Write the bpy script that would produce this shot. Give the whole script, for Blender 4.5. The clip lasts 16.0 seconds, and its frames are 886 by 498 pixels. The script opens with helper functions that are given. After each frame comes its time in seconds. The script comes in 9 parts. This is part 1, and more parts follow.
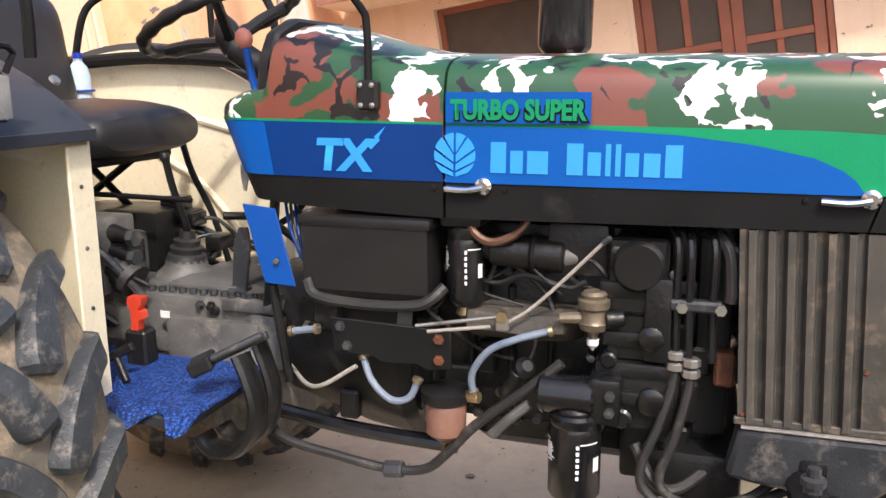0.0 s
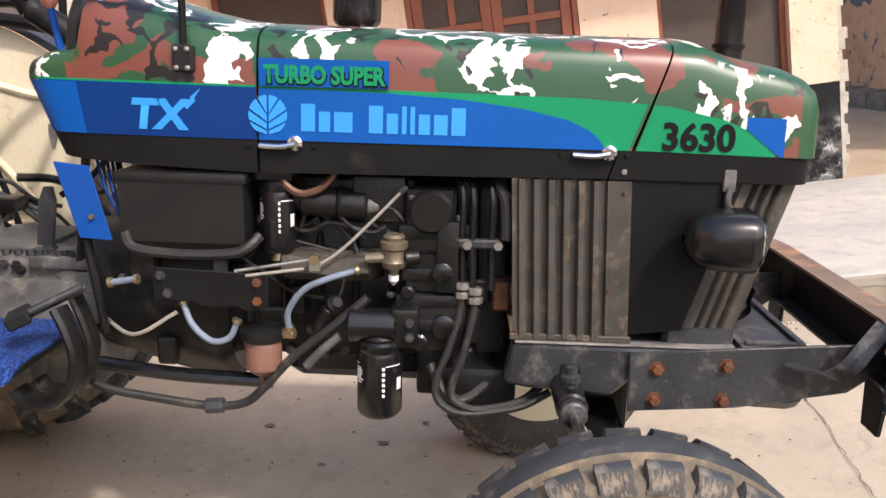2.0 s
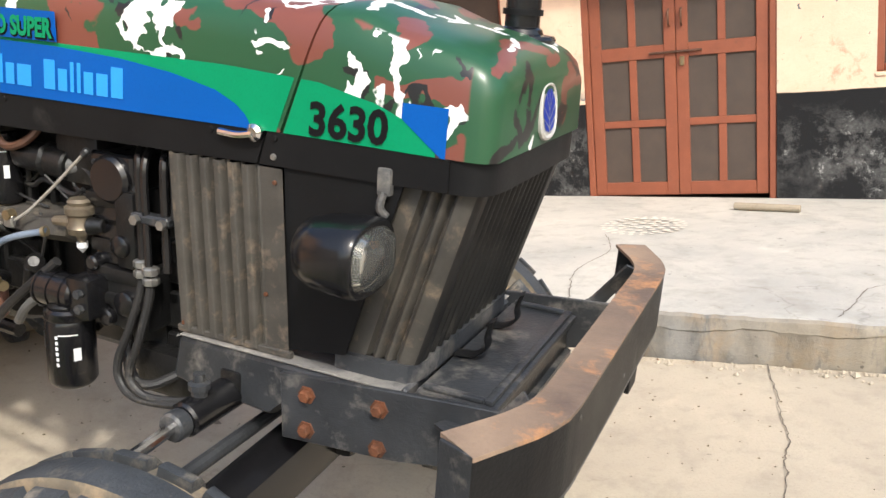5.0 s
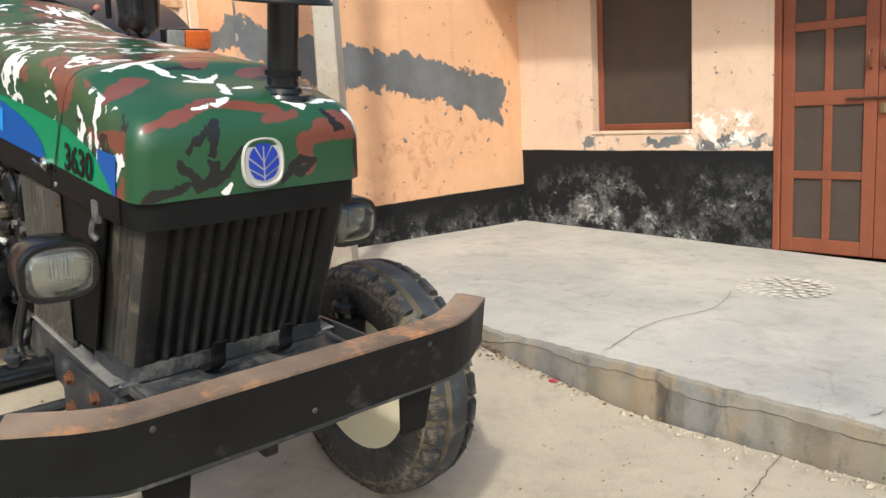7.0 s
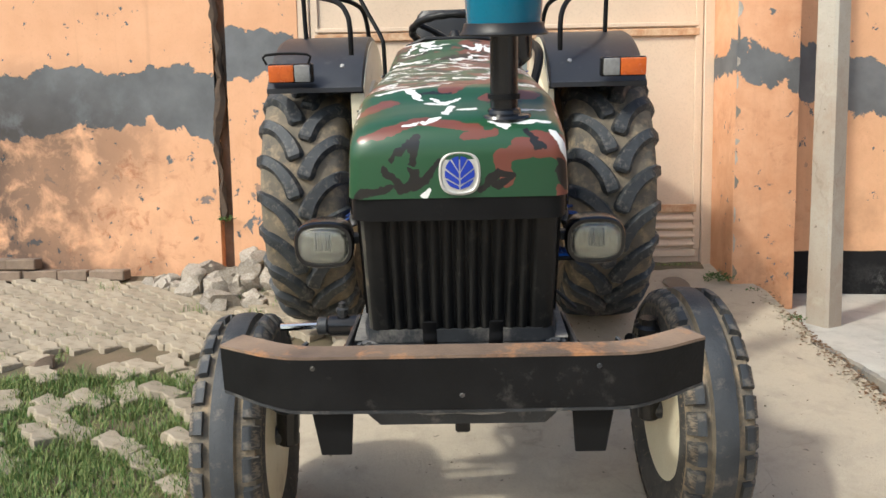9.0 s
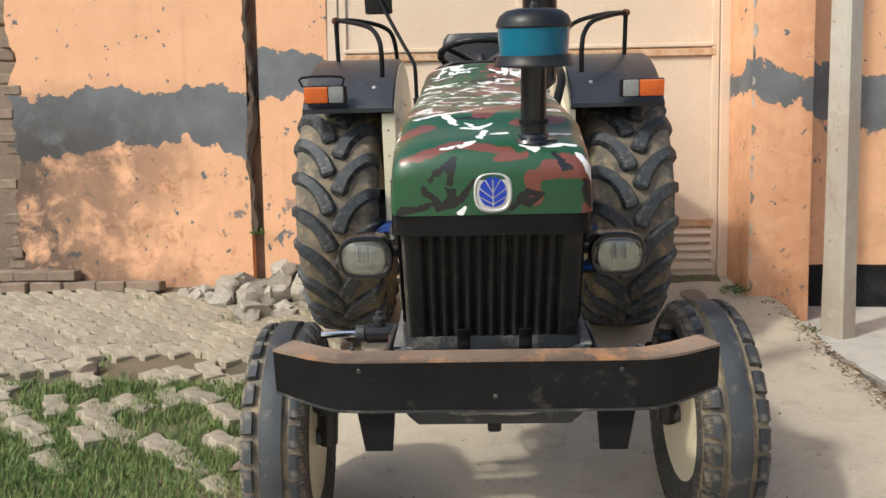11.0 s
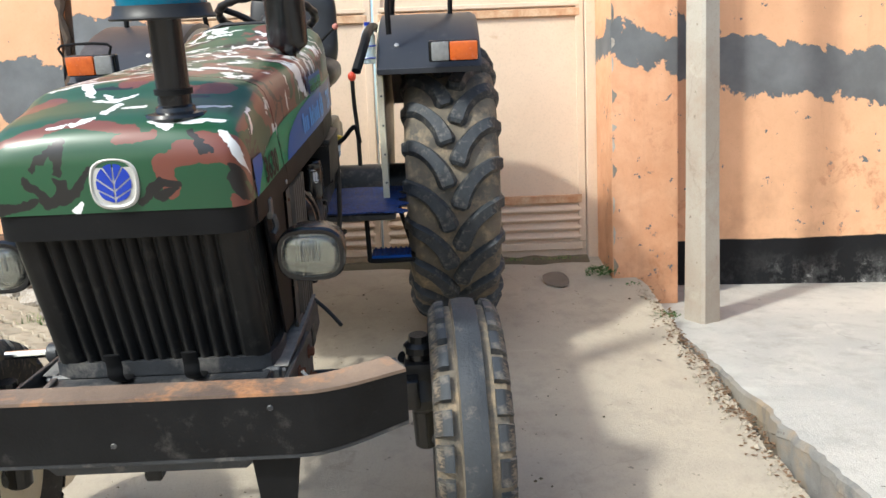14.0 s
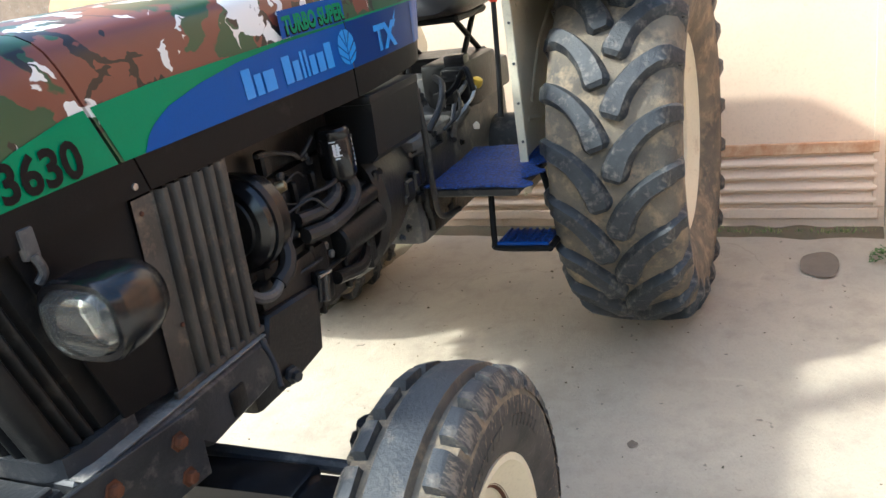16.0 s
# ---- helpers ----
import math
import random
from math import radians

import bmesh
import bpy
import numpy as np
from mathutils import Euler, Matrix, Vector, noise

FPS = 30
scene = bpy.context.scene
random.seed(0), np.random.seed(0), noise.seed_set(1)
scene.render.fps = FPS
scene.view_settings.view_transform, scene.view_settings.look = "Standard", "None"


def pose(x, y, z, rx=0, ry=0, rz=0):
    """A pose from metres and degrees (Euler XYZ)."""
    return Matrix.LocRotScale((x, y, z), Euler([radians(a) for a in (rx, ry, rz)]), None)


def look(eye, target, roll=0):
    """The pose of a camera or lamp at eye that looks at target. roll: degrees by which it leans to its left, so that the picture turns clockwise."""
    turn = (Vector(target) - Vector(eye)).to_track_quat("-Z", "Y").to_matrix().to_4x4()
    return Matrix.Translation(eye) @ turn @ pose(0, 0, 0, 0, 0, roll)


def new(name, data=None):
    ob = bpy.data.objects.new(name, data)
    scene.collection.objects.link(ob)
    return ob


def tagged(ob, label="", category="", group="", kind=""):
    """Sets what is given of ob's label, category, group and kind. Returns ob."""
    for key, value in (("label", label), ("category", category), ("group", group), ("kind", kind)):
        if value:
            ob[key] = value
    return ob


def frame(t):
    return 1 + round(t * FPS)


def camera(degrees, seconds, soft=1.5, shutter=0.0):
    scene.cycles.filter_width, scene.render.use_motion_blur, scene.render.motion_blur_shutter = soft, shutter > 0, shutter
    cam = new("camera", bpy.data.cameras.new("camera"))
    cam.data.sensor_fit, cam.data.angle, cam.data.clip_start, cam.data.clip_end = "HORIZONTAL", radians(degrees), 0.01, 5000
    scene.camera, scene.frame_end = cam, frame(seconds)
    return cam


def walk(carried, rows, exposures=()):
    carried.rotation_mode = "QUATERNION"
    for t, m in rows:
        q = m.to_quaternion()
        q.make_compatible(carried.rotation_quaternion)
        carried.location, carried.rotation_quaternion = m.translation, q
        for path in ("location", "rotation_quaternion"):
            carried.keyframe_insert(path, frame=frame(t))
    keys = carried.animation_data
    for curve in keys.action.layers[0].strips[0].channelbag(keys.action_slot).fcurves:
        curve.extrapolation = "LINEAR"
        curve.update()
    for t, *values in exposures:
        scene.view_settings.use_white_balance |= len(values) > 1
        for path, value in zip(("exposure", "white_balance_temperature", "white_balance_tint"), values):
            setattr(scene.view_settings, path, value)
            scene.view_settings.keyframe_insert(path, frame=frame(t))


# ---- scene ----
cam = camera(56.0, 16.0)
PATH = [
    (0, pose(0.000, -1.886, 1.497, 81.43, 9.44, 17.90)),
    (0.5, pose(-0.011, -1.950, 1.530, 81.58, 9.25, 12.59)),
    (1, pose(-0.046, -2.034, 1.532, 82.54, 8.85, 8.10)),
    (1.5, pose(-0.055, -2.114, 1.528, 80.42, 8.66, 5.21)),
    (2, pose(-0.041, -2.140, 1.493, 77.28, 8.04, 1.86)),
    (2.5, pose(0.008, -2.133, 1.467, 74.51, 6.82, 0.77)),
    (3, pose(0.153, -2.082, 1.422, 70.48, 6.75, 4.16)),
    (3.5, pose(0.352, -2.000, 1.354, 65.77, 8.26, 6.26)),
    (4, pose(0.545, -1.901, 1.326, 66.21, 6.16, 8.17)),
    (4.5, pose(0.877, -1.649, 1.334, 72.32, 4.60, 16.33)),
    (4.6, pose(0.936, -1.633, 1.346, 73.80, 4.50, 18.01)),
    (4.7, pose(1.000, -1.618, 1.353, 75.21, 4.58, 19.67)),
    (6.8, pose(2.203, -1.033, 1.319, 80.40, 3.66, 43.84)),
    (7, pose(2.298, -0.942, 1.330, 80.26, 3.07, 47.20)),
    (7.5, pose(2.426, -0.535, 1.296, 80.08, 1.88, 54.42)),
    (8, pose(2.535, -0.230, 1.270, 81.77, 1.00, 71.13)),
    (8.5, pose(2.602, 0.002, 1.284, 82.08, 1.32, 87.35)),
    (9, pose(2.797, -0.010, 1.278, 83.54, 0.93, 90.92)),
    (9.5, pose(2.944, -0.053, 1.313, 84.48, 0.31, 92.01)),
    (10, pose(3.001, -0.065, 1.319, 84.49, 0.52, 91.47)),
    (12.5, pose(2.882, 0.071, 1.266, 84.00, 2.06, 93.43)),
    (13, pose(2.799, 0.269, 1.275, 83.57, 3.27, 92.24)),
    (13.5, pose(2.624, 0.479, 1.269, 82.75, 2.57, 88.69)),
    (14, pose(2.481, 0.685, 1.298, 82.51, 2.15, 89.57)),
    (14.5, pose(2.259, 0.950, 1.302, 83.75, 3.05, 97.35)),
    (15, pose(2.043, 1.136, 1.308, 82.89, 3.18, 103.58)),
    (15.5, pose(1.666, 1.252, 1.351, 80.33, 2.69, 106.66)),
    (16, pose(1.347, 1.357, 1.347, 78.29, 4.46, 113.90)),
]
EXPO = [(0.0, 1.06, 6500, 14), (1.0, 1.02, 6500, 13), (2.0, 0.88, 6600, 15), (3.5, 1.02, 6850, 13), (4.5, 1.02, 6500, 9), (7.0, 0.54, 6300, 3), (8.0, 0.66, 6300, 3), (8.5, 0.72, 6300, 3), (9.0, 0.57, 6300, 4), (10.0, 0.46, 6350, 5), (12.5, 0.60, 6200, 3), (13.5, 0.84, 6050, 3), (14.5, 0.86, 5850, 1), (15.0, 0.98, 5750, 0), (15.5, 1.30, 5750, 0), (16.0, 1.57, 5750, 0)]
walk(cam, PATH, EXPO)

# ---- light ----
world = bpy.data.worlds.new("sky_world")
scene.world = world
world.use_nodes = True
wn = world.node_tree
sky = wn.nodes.new("ShaderNodeTexSky")
sky.sky_type = "NISHITA"
sky.sun_disc = False
sky.sun_elevation = radians(43.3)
sky.sun_rotation = radians(138.8)
sky.air_density, sky.dust_density, sky.ozone_density = 1.0, 3.0, 1.0
wn.links.new(sky.outputs[0], wn.nodes["Background"].inputs[0])
wn.nodes["Background"].inputs[1].default_value = 0.16
sun = new("sun", bpy.data.lights.new("sun", "SUN"))
sun.data.energy, sun.data.angle, sun.data.color = 1.9, radians(3.0), (1.0, 0.94, 0.85)
sun.matrix_world = look((7.0, -8.0, 10.0), (0, 0, 0))


# ---- materials ----
def nodes_of(m):
    m.use_nodes = True
    nt = m.node_tree
    return nt, nt.nodes["Principled BSDF"], nt.links


def math_node(nt, op, a, b=None, clamp=False):
    n = nt.nodes.new("ShaderNodeMath")
    n.operation, n.use_clamp = op, clamp
    for i, v in enumerate((a, b)):
        if v is None:
            continue
        if isinstance(v, (int, float)):
            n.inputs[i].default_value = v
        else:
            nt.links.new(v, n.inputs[i])
    return n.outputs[0]


def mixc(nt, fac, a, b):
    n = nt.nodes.new("ShaderNodeMix")
    n.data_type = "RGBA"
    for sock, v in ((n.inputs[0], fac), (n.inputs[6], a), (n.inputs[7], b)):
        if isinstance(v, (int, float)):
            sock.default_value = v
        elif isinstance(v, tuple):
            sock.default_value = (*v, 1)
        else:
            nt.links.new(v, sock)
    return n.outputs[2]


def noise_tex(nt, scale, detail=5, rough=0.55, vec=None, dist=0.0):
    n = nt.nodes.new("ShaderNodeTexNoise")
    n.inputs["Scale"].default_value, n.inputs["Detail"].default_value = scale, detail
    n.inputs["Roughness"].default_value, n.inputs["Distortion"].default_value = rough, dist
    if vec is not None:
        nt.links.new(vec, n.inputs["Vector"])
    return n.outputs["Fac"]


def ramp(nt, fac, lo, hi):
    n = nt.nodes.new("ShaderNodeMapRange")
    n.inputs[1].default_value, n.inputs[2].default_value = lo, hi
    nt.links.new(fac, n.inputs[0])
    return n.outputs[0]


def coords(nt, scale=(1, 1, 1), loc=(0, 0, 0)):
    tc = nt.nodes.new("ShaderNodeTexCoord")
    mp = nt.nodes.new("ShaderNodeMapping")
    mp.inputs["Scale"].default_value, mp.inputs["Location"].default_value = scale, loc
    nt.links.new(tc.outputs["Object"], mp.inputs[0])
    return mp.outputs[0]


def bump(nt, bsdf, height, strength=0.3, dist=0.01):
    b = nt.nodes.new("ShaderNodeBump")
    b.inputs["Strength"].default_value, b.inputs["Distance"].default_value = strength, dist
    nt.links.new(height, b.inputs["Height"])
    nt.links.new(b.outputs[0], bsdf.inputs["Normal"])


def mat(name, c1, c2=None, scale=6.0, rough=0.6, metal=0.0, fine=140.0, bumps=0.15, dirt=None, dirt_amt=0.5, rvar=0.12, per_piece=0.0, coat=0.0, spec=0.5):
    """A surface with a broad stain, a fine grain and, where given, dirt in patches."""
    m = bpy.data.materials.new(name)
    nt, bs, ln = nodes_of(m)
    v = coords(nt)
    broad = noise_tex(nt, scale, 6, 0.6, v, 0.12)
    grain = noise_tex(nt, fine, 4, 0.6, v)
    c2 = c2 or tuple(x * 0.72 for x in c1)
    col = mixc(nt, ramp(nt, broad, 0.32, 0.68), c1, c2)
    dark = tuple(x * 0.7 for x in c2)
    col = mixc(nt, math_node(nt, "MULTIPLY", ramp(nt, grain, 0.5, 0.8), 0.45), col, dark)
    if dirt:
        d = ramp(nt, noise_tex(nt, scale * 1.7, 9, 0.70, v, 0.15), 0.66 - dirt_amt * 0.3, 0.86 - dirt_amt * 0.3)
        col = mixc(nt, d, col, dirt)
    if per_piece:
        oi = nt.nodes.new("ShaderNodeObjectInfo")
        k = math_node(nt, "MULTIPLY", oi.outputs["Random"], per_piece)
        col = mixc(nt, k, col, tuple(x * 0.45 for x in c2))
    ln.new(col, bs.inputs["Base Color"])
    r = math_node(nt, "ADD", math_node(nt, "MULTIPLY", broad, rvar * 2), rough - rvar, True)
    ln.new(r, bs.inputs["Roughness"])
    bs.inputs["Metallic"].default_value = metal
    bs.inputs["Coat Weight"].default_value = coat
    bs.inputs["Specular IOR Level"].default_value = spec
    if bumps:
        bump(nt, bs, math_node(nt, "ADD", grain, math_node(nt, "MULTIPLY", broad, 1.5)), bumps, 0.006)
    return m


# strokes of the nose's print: (across, up) to (across, up) on the wrap laid flat, then the two half widths
NOSE_BROWN = [(-0.236, 1.412, -0.171, 1.439, 0.010, 0.015), (-0.171, 1.439, -0.091, 1.484, 0.015, 0.018), (-0.091, 1.484, -0.039, 1.467, 0.018, 0.016), (-0.039, 1.467, 0.050, 1.440, 0.014, 0.012), (0.020, 1.408, 0.088, 1.420, 0.008, 0.010), (0.112, 1.346, 0.122, 1.288, 0.016, 0.012), (0.161, 1.374, 0.268, 1.365, 0.022, 0.026), (0.115, 1.348, 0.178, 1.362, 0.014, 0.018), (0.195, 1.410, 0.262, 1.404, 0.014, 0.016), (0.270, 1.256, 0.285, 1.262, 0.018, 0.018), (-0.140, 1.830, 0.007, 1.838, 0.032, 0.036), (0.007, 1.838, -0.022, 1.743, 0.036, 0.024), (-0.250, 1.60, -0.19, 1.66, 0.02, 0.026), (0.08, 1.68, 0.19, 1.72, 0.02, 0.03)]
NOSE_BLACK = [(-0.105, 1.410, -0.164, 1.338, 0.010, 0.004), (-0.106, 1.392, -0.114, 1.336, 0.009, 0.004), (-0.184, 1.318, -0.143, 1.266, 0.004, 0.011), (-0.143, 1.266, -0.086, 1.289, 0.011, 0.012), (-0.086, 1.289, -0.047, 1.340, 0.011, 0.004), (-0.113, 1.310, -0.113, 1.270, 0.010, 0.008), (-0.252, 1.254, -0.172, 1.274, 0.012, 0.005), (0.054, 1.260, 0.105, 1.304, 0.009, 0.008), (0.105, 1.304, 0.140, 1.300, 0.008, 0.005), (0.096, 1.272, 0.130, 1.290, 0.006, 0.004), (0.170, 1.430, 0.208, 1.368, 0.004, 0.010), (0.262, 1.332, 0.266, 1.285, 0.014, 0.012), (-0.117, 1.724, -0.018, 1.719, 0.009, 0.004), (0.090, 1.640, 0.170, 1.660, 0.010, 0.004)]
NOSE_WHITE = [(-0.127, 1.456, -0.103, 1.465, 0.005, 0.008), (-0.085, 1.475, -0.043, 1.504, 0.009, 0.005), (-0.085, 1.640, -0.030, 1.629, 0.005, 0.009), (-0.065, 1.682, -0.030, 1.629, 0.004, 0.009), (-0.030, 1.629, 0.001, 1.672, 0.009, 0.005), (-0.013, 1.600, -0.029, 1.532, 0.010, 0.005), (-0.219, 1.745, -0.141, 1.781, 0.006, 0.013), (-0.141, 1.781, -0.050, 1.808, 0.013, 0.009), (-0.096, 1.672, -0.141, 1.781, 0.005, 0.012), (0.090, 1.468, 0.159, 1.474, 0.008, 0.010), (0.159, 1.474, 0.232, 1.486, 0.010, 0.007), (0.123, 1.446, 0.100, 1.466, 0.009, 0.010), (0.007, 1.564, 0.046, 1.578, 0.004, 0.009), (0.169, 1.572, 0.228, 1.594, 0.008, 0.006), (0.240, 1.430, 0.271, 1.370, 0.009, 0.008), (-0.084, 1.246, -0.076, 1.264, 0.007, 0.004)]


def camo_material(name="camouflage_wrap", nose=False):
    """Woodland wrap: broad brown blots on green, then black and white branching slivers, all with crisp edges."""
    m = bpy.data.materials.new(name)
    nt, bs, ln = nodes_of(m)
    v = coords(nt, (1.0, 1.0, 1.25))
    warp = nt.nodes.new("ShaderNodeTexNoise")
    warp.inputs["Scale"].default_value, warp.inputs["Detail"].default_value = 17, 3
    ln.new(v, warp.inputs["Vector"])
    mx = nt.nodes.new("ShaderNodeMixRGB")
    mx.blend_type = "ADD"
    mx.inputs[0].default_value = 0.060
    ln.new(v, mx.inputs[1])
    ln.new(warp.outputs["Color"], mx.inputs[2])
    w = mx.outputs[0]
    along = nt.nodes.new("ShaderNodeSeparateXYZ")
    ln.new(coords(nt), along.inputs[0])
    front = ramp(nt, along.outputs[0], 0.24, 0.33)

    def shifted(loc, stretch=(1, 1, 1)):
        mp = nt.nodes.new("ShaderNodeMapping")
        mp.inputs["Location"].default_value, mp.inputs["Scale"].default_value = loc, stretch
        ln.new(w, mp.inputs[0])
        return mp.outputs[0]

    def blots(scale, lo, loc, stretch=(1, 1, 1)):
        n = math_node(nt, "SUBTRACT", noise_tex(nt, scale, 2.0, 0.45, shifted(loc, stretch), 0.4), math_node(nt, "MULTIPLY", front, 0.035))
        return ramp(nt, n, lo, lo + 0.008)

    def slivers(scale, width, where, lo, loc, stretch=(1, 1, 1), calm=0.0):
        ridge = math_node(nt, "ABSOLUTE", math_node(nt, "SUBTRACT", noise_tex(nt, scale, 2.2, 0.5, shifted(loc, stretch), 0.5), 0.5))
        if calm:
            lo = math_node(nt, "ADD", math_node(nt, "MULTIPLY", front, calm), lo)
        room = math_node(nt, "SUBTRACT", noise_tex(nt, where, 1.0, 0.5, shifted((loc[1], loc[2], loc[0]), stretch)), lo)
        reach = math_node(nt, "SUBTRACT", math_node(nt, "MULTIPLY", math_node(nt, "MINIMUM", room, 0.066), width), ridge)
        return ramp(nt, reach, 0.0, 0.006)

    brown = blots(4.6, 0.525, (1.3, 6.1, 0.7), (1.0, 1.0, 1.2))
    black = slivers(7.5, 0.75, 6.5, 0.480, (7.2, 1.1, 4.3), (1.25, 1.0, 1.0))
    white = slivers(8.5, 0.85, 6.0, 0.500, (3.9, 8.3, 5.9), (1.25, 1.15, 0.70), 0.075)
    if nose:
        # the wrap laid flat over the front edge: across, and up the front then back along the top
        raw = nt.nodes.new("ShaderNodeSeparateXYZ")
        ln.new(coords(nt), raw.inputs[0])
        flat = nt.nodes.new("ShaderNodeCombineXYZ")
        ln.new(raw.outputs[1], flat.inputs[0])
        ln.new(math_node(nt, "ADD", math_node(nt, "SUBTRACT", raw.outputs[2], raw.outputs[0]), 0.338), flat.inputs[1])
        ragged = nt.nodes.new("ShaderNodeTexNoise")
        ragged.inputs["Scale"].default_value, ragged.inputs["Detail"].default_value = 34, 2
        ln.new(flat.outputs[0], ragged.inputs["Vector"])
        shake = nt.nodes.new("ShaderNodeVectorMath")
        shake.operation = "MULTIPLY_ADD"
        shake.inputs[1].default_value, shake.inputs[2].default_value = (0.034, 0.034, 0), (-0.017, -0.017, 0)
        ln.new(ragged.outputs["Color"], shake.inputs[0])
        at = nt.nodes.new("ShaderNodeVectorMath")
        at.operation = "ADD"
        ln.new(flat.outputs[0], at.inputs[0])
        ln.new(shake.outputs[0], at.inputs[1])

        def strokes(rows, fuller):
            best = None
            for ax, ay, bx, by, r0, r1 in rows:
                run = Vector((bx - ax, by - ay, 0))
                rel = nt.nodes.new("ShaderNodeVectorMath")
                rel.operation, rel.inputs[1].default_value = "SUBTRACT", (ax, ay, 0)
                ln.new(at.outputs[0], rel.inputs[0])
                dot = nt.nodes.new("ShaderNodeVectorMath")
                dot.operation, dot.inputs[1].default_value = "DOT_PRODUCT", run / run.length_squared
                ln.new(rel.outputs[0], dot.inputs[0])
                h = math_node(nt, "MULTIPLY", dot.outputs["Value"], 1.0, True)
                foot = nt.nodes.new("ShaderNodeVectorMath")
                foot.operation, foot.inputs[0].default_value = "SCALE", run
                ln.new(h, foot.inputs["Scale"])
                far = nt.nodes.new("ShaderNodeVectorMath")
                far.operation = "DISTANCE"
                ln.new(rel.outputs[0], far.inputs[0])
                ln.new(foot.outputs[0], far.inputs[1])
                d = math_node(nt, "SUBTRACT", far.outputs["Value"], math_node(nt, "ADD", math_node(nt, "MULTIPLY", h, r1 - r0), r0 + fuller))
                best = d if best is None else math_node(nt, "MINIMUM", best, d)
            return math_node(nt, "SUBTRACT", 1.0, ramp(nt, best, 0.0, 0.0012))

        side = math_node(nt, "MULTIPLY", ramp(nt, math_node(nt, "ABSOLUTE", raw.outputs[1]), 0.258, 0.262), math_node(nt, "SUBTRACT", 1.0, ramp(nt, raw.outputs[0], 0.285, 0.290)))
        brown, black, white = (math_node(nt, "MAXIMUM", math_node(nt, "MULTIPLY", by_noise, side), strokes(rows, fuller)) for by_noise, rows, fuller in ((brown, NOSE_BROWN, 0.006), (black, NOSE_BLACK, 0.002), (white, NOSE_WHITE, 0.001)))
    col = mixc(nt, brown, (0.015, 0.068, 0.028), (0.155, 0.047, 0.031))
    col = mixc(nt, black, col, (0.009, 0.008, 0.008))
    col = mixc(nt, white, col, (0.74, 0.74, 0.72))
    ln.new(col, bs.inputs["Base Color"])
    bs.inputs["Roughness"].default_value = 0.36
    bs.inputs["Coat Weight"].default_value = 0.15
    bs.inputs["Coat Roughness"].default_value = 0.2
    bump(nt, bs, noise_tex(nt, 9, 3, 0.5, v), 0.06, 0.01)
    return m


def sidewall_material():
    """Scuffed tyre wall: radial streaks of dried mud, thickest below the tread, over dark rubber."""
    m = bpy.data.materials.new("streaked_tyre_sidewall")
    nt, bs, ln = nodes_of(m)
    tc = nt.nodes.new("ShaderNodeTexCoord")
    sep = nt.nodes.new("ShaderNodeSeparateXYZ")
    ln.new(tc.outputs["Object"], sep.inputs[0])
    r = math_node(nt, "SQRT", math_node(nt, "ADD", math_node(nt, "MULTIPLY", sep.outputs[0], sep.outputs[0]), math_node(nt, "MULTIPLY", sep.outputs[2], sep.outputs[2])))
    unit = nt.nodes.new("ShaderNodeVectorMath")
    unit.operation = "NORMALIZE"
    flat = nt.nodes.new("ShaderNodeCombineXYZ")
    ln.new(sep.outputs[0], flat.inputs[0])
    ln.new(sep.outputs[2], flat.inputs[2])
    ln.new(flat.outputs[0], unit.inputs[0])
    polar = nt.nodes.new("ShaderNodeSeparateXYZ")
    ln.new(unit.outputs[0], polar.inputs[0])
    vec = nt.nodes.new("ShaderNodeCombineXYZ")
    ln.new(math_node(nt, "MULTIPLY", polar.outputs[0], 9.0), vec.inputs[0])
    ln.new(math_node(nt, "MULTIPLY", r, 9.0), vec.inputs[1])
    ln.new(math_node(nt, "MULTIPLY", polar.outputs[2], 9.0), vec.inputs[2])
    streak = noise_tex(nt, 4.0, 8, 0.68, vec.outputs[0])
    v = coords(nt)
    cloud, fine = noise_tex(nt, 9, 6, 0.6, v, 0.2), noise_tex(nt, 120, 4, 0.6, v)
    col = mixc(nt, ramp(nt, cloud, 0.35, 0.65), (0.030, 0.030, 0.030), (0.070, 0.066, 0.060))
    near = math_node(nt, "MULTIPLY", ramp(nt, r, 0.285, 0.370), 0.13)
    mud = ramp(nt, math_node(nt, "ADD", streak, near), 0.60, 0.72)
    col = mixc(nt, math_node(nt, "MULTIPLY", mud, 0.85), col, mixc(nt, ramp(nt, cloud, 0.4, 0.62), (0.33, 0.235, 0.135), (0.20, 0.185, 0.165)))
    col = mixc(nt, math_node(nt, "MULTIPLY", ramp(nt, fine, 0.55, 0.8), 0.4), col, (0.02, 0.02, 0.02))
    ln.new(col, bs.inputs["Base Color"])
    bs.inputs["Roughness"].default_value = 0.82
    bump(nt, bs, math_node(nt, "ADD", math_node(nt, "MULTIPLY", mud, 0.7), math_node(nt, "MULTIPLY", fine, 0.4)), 0.5, 0.004)
    return m


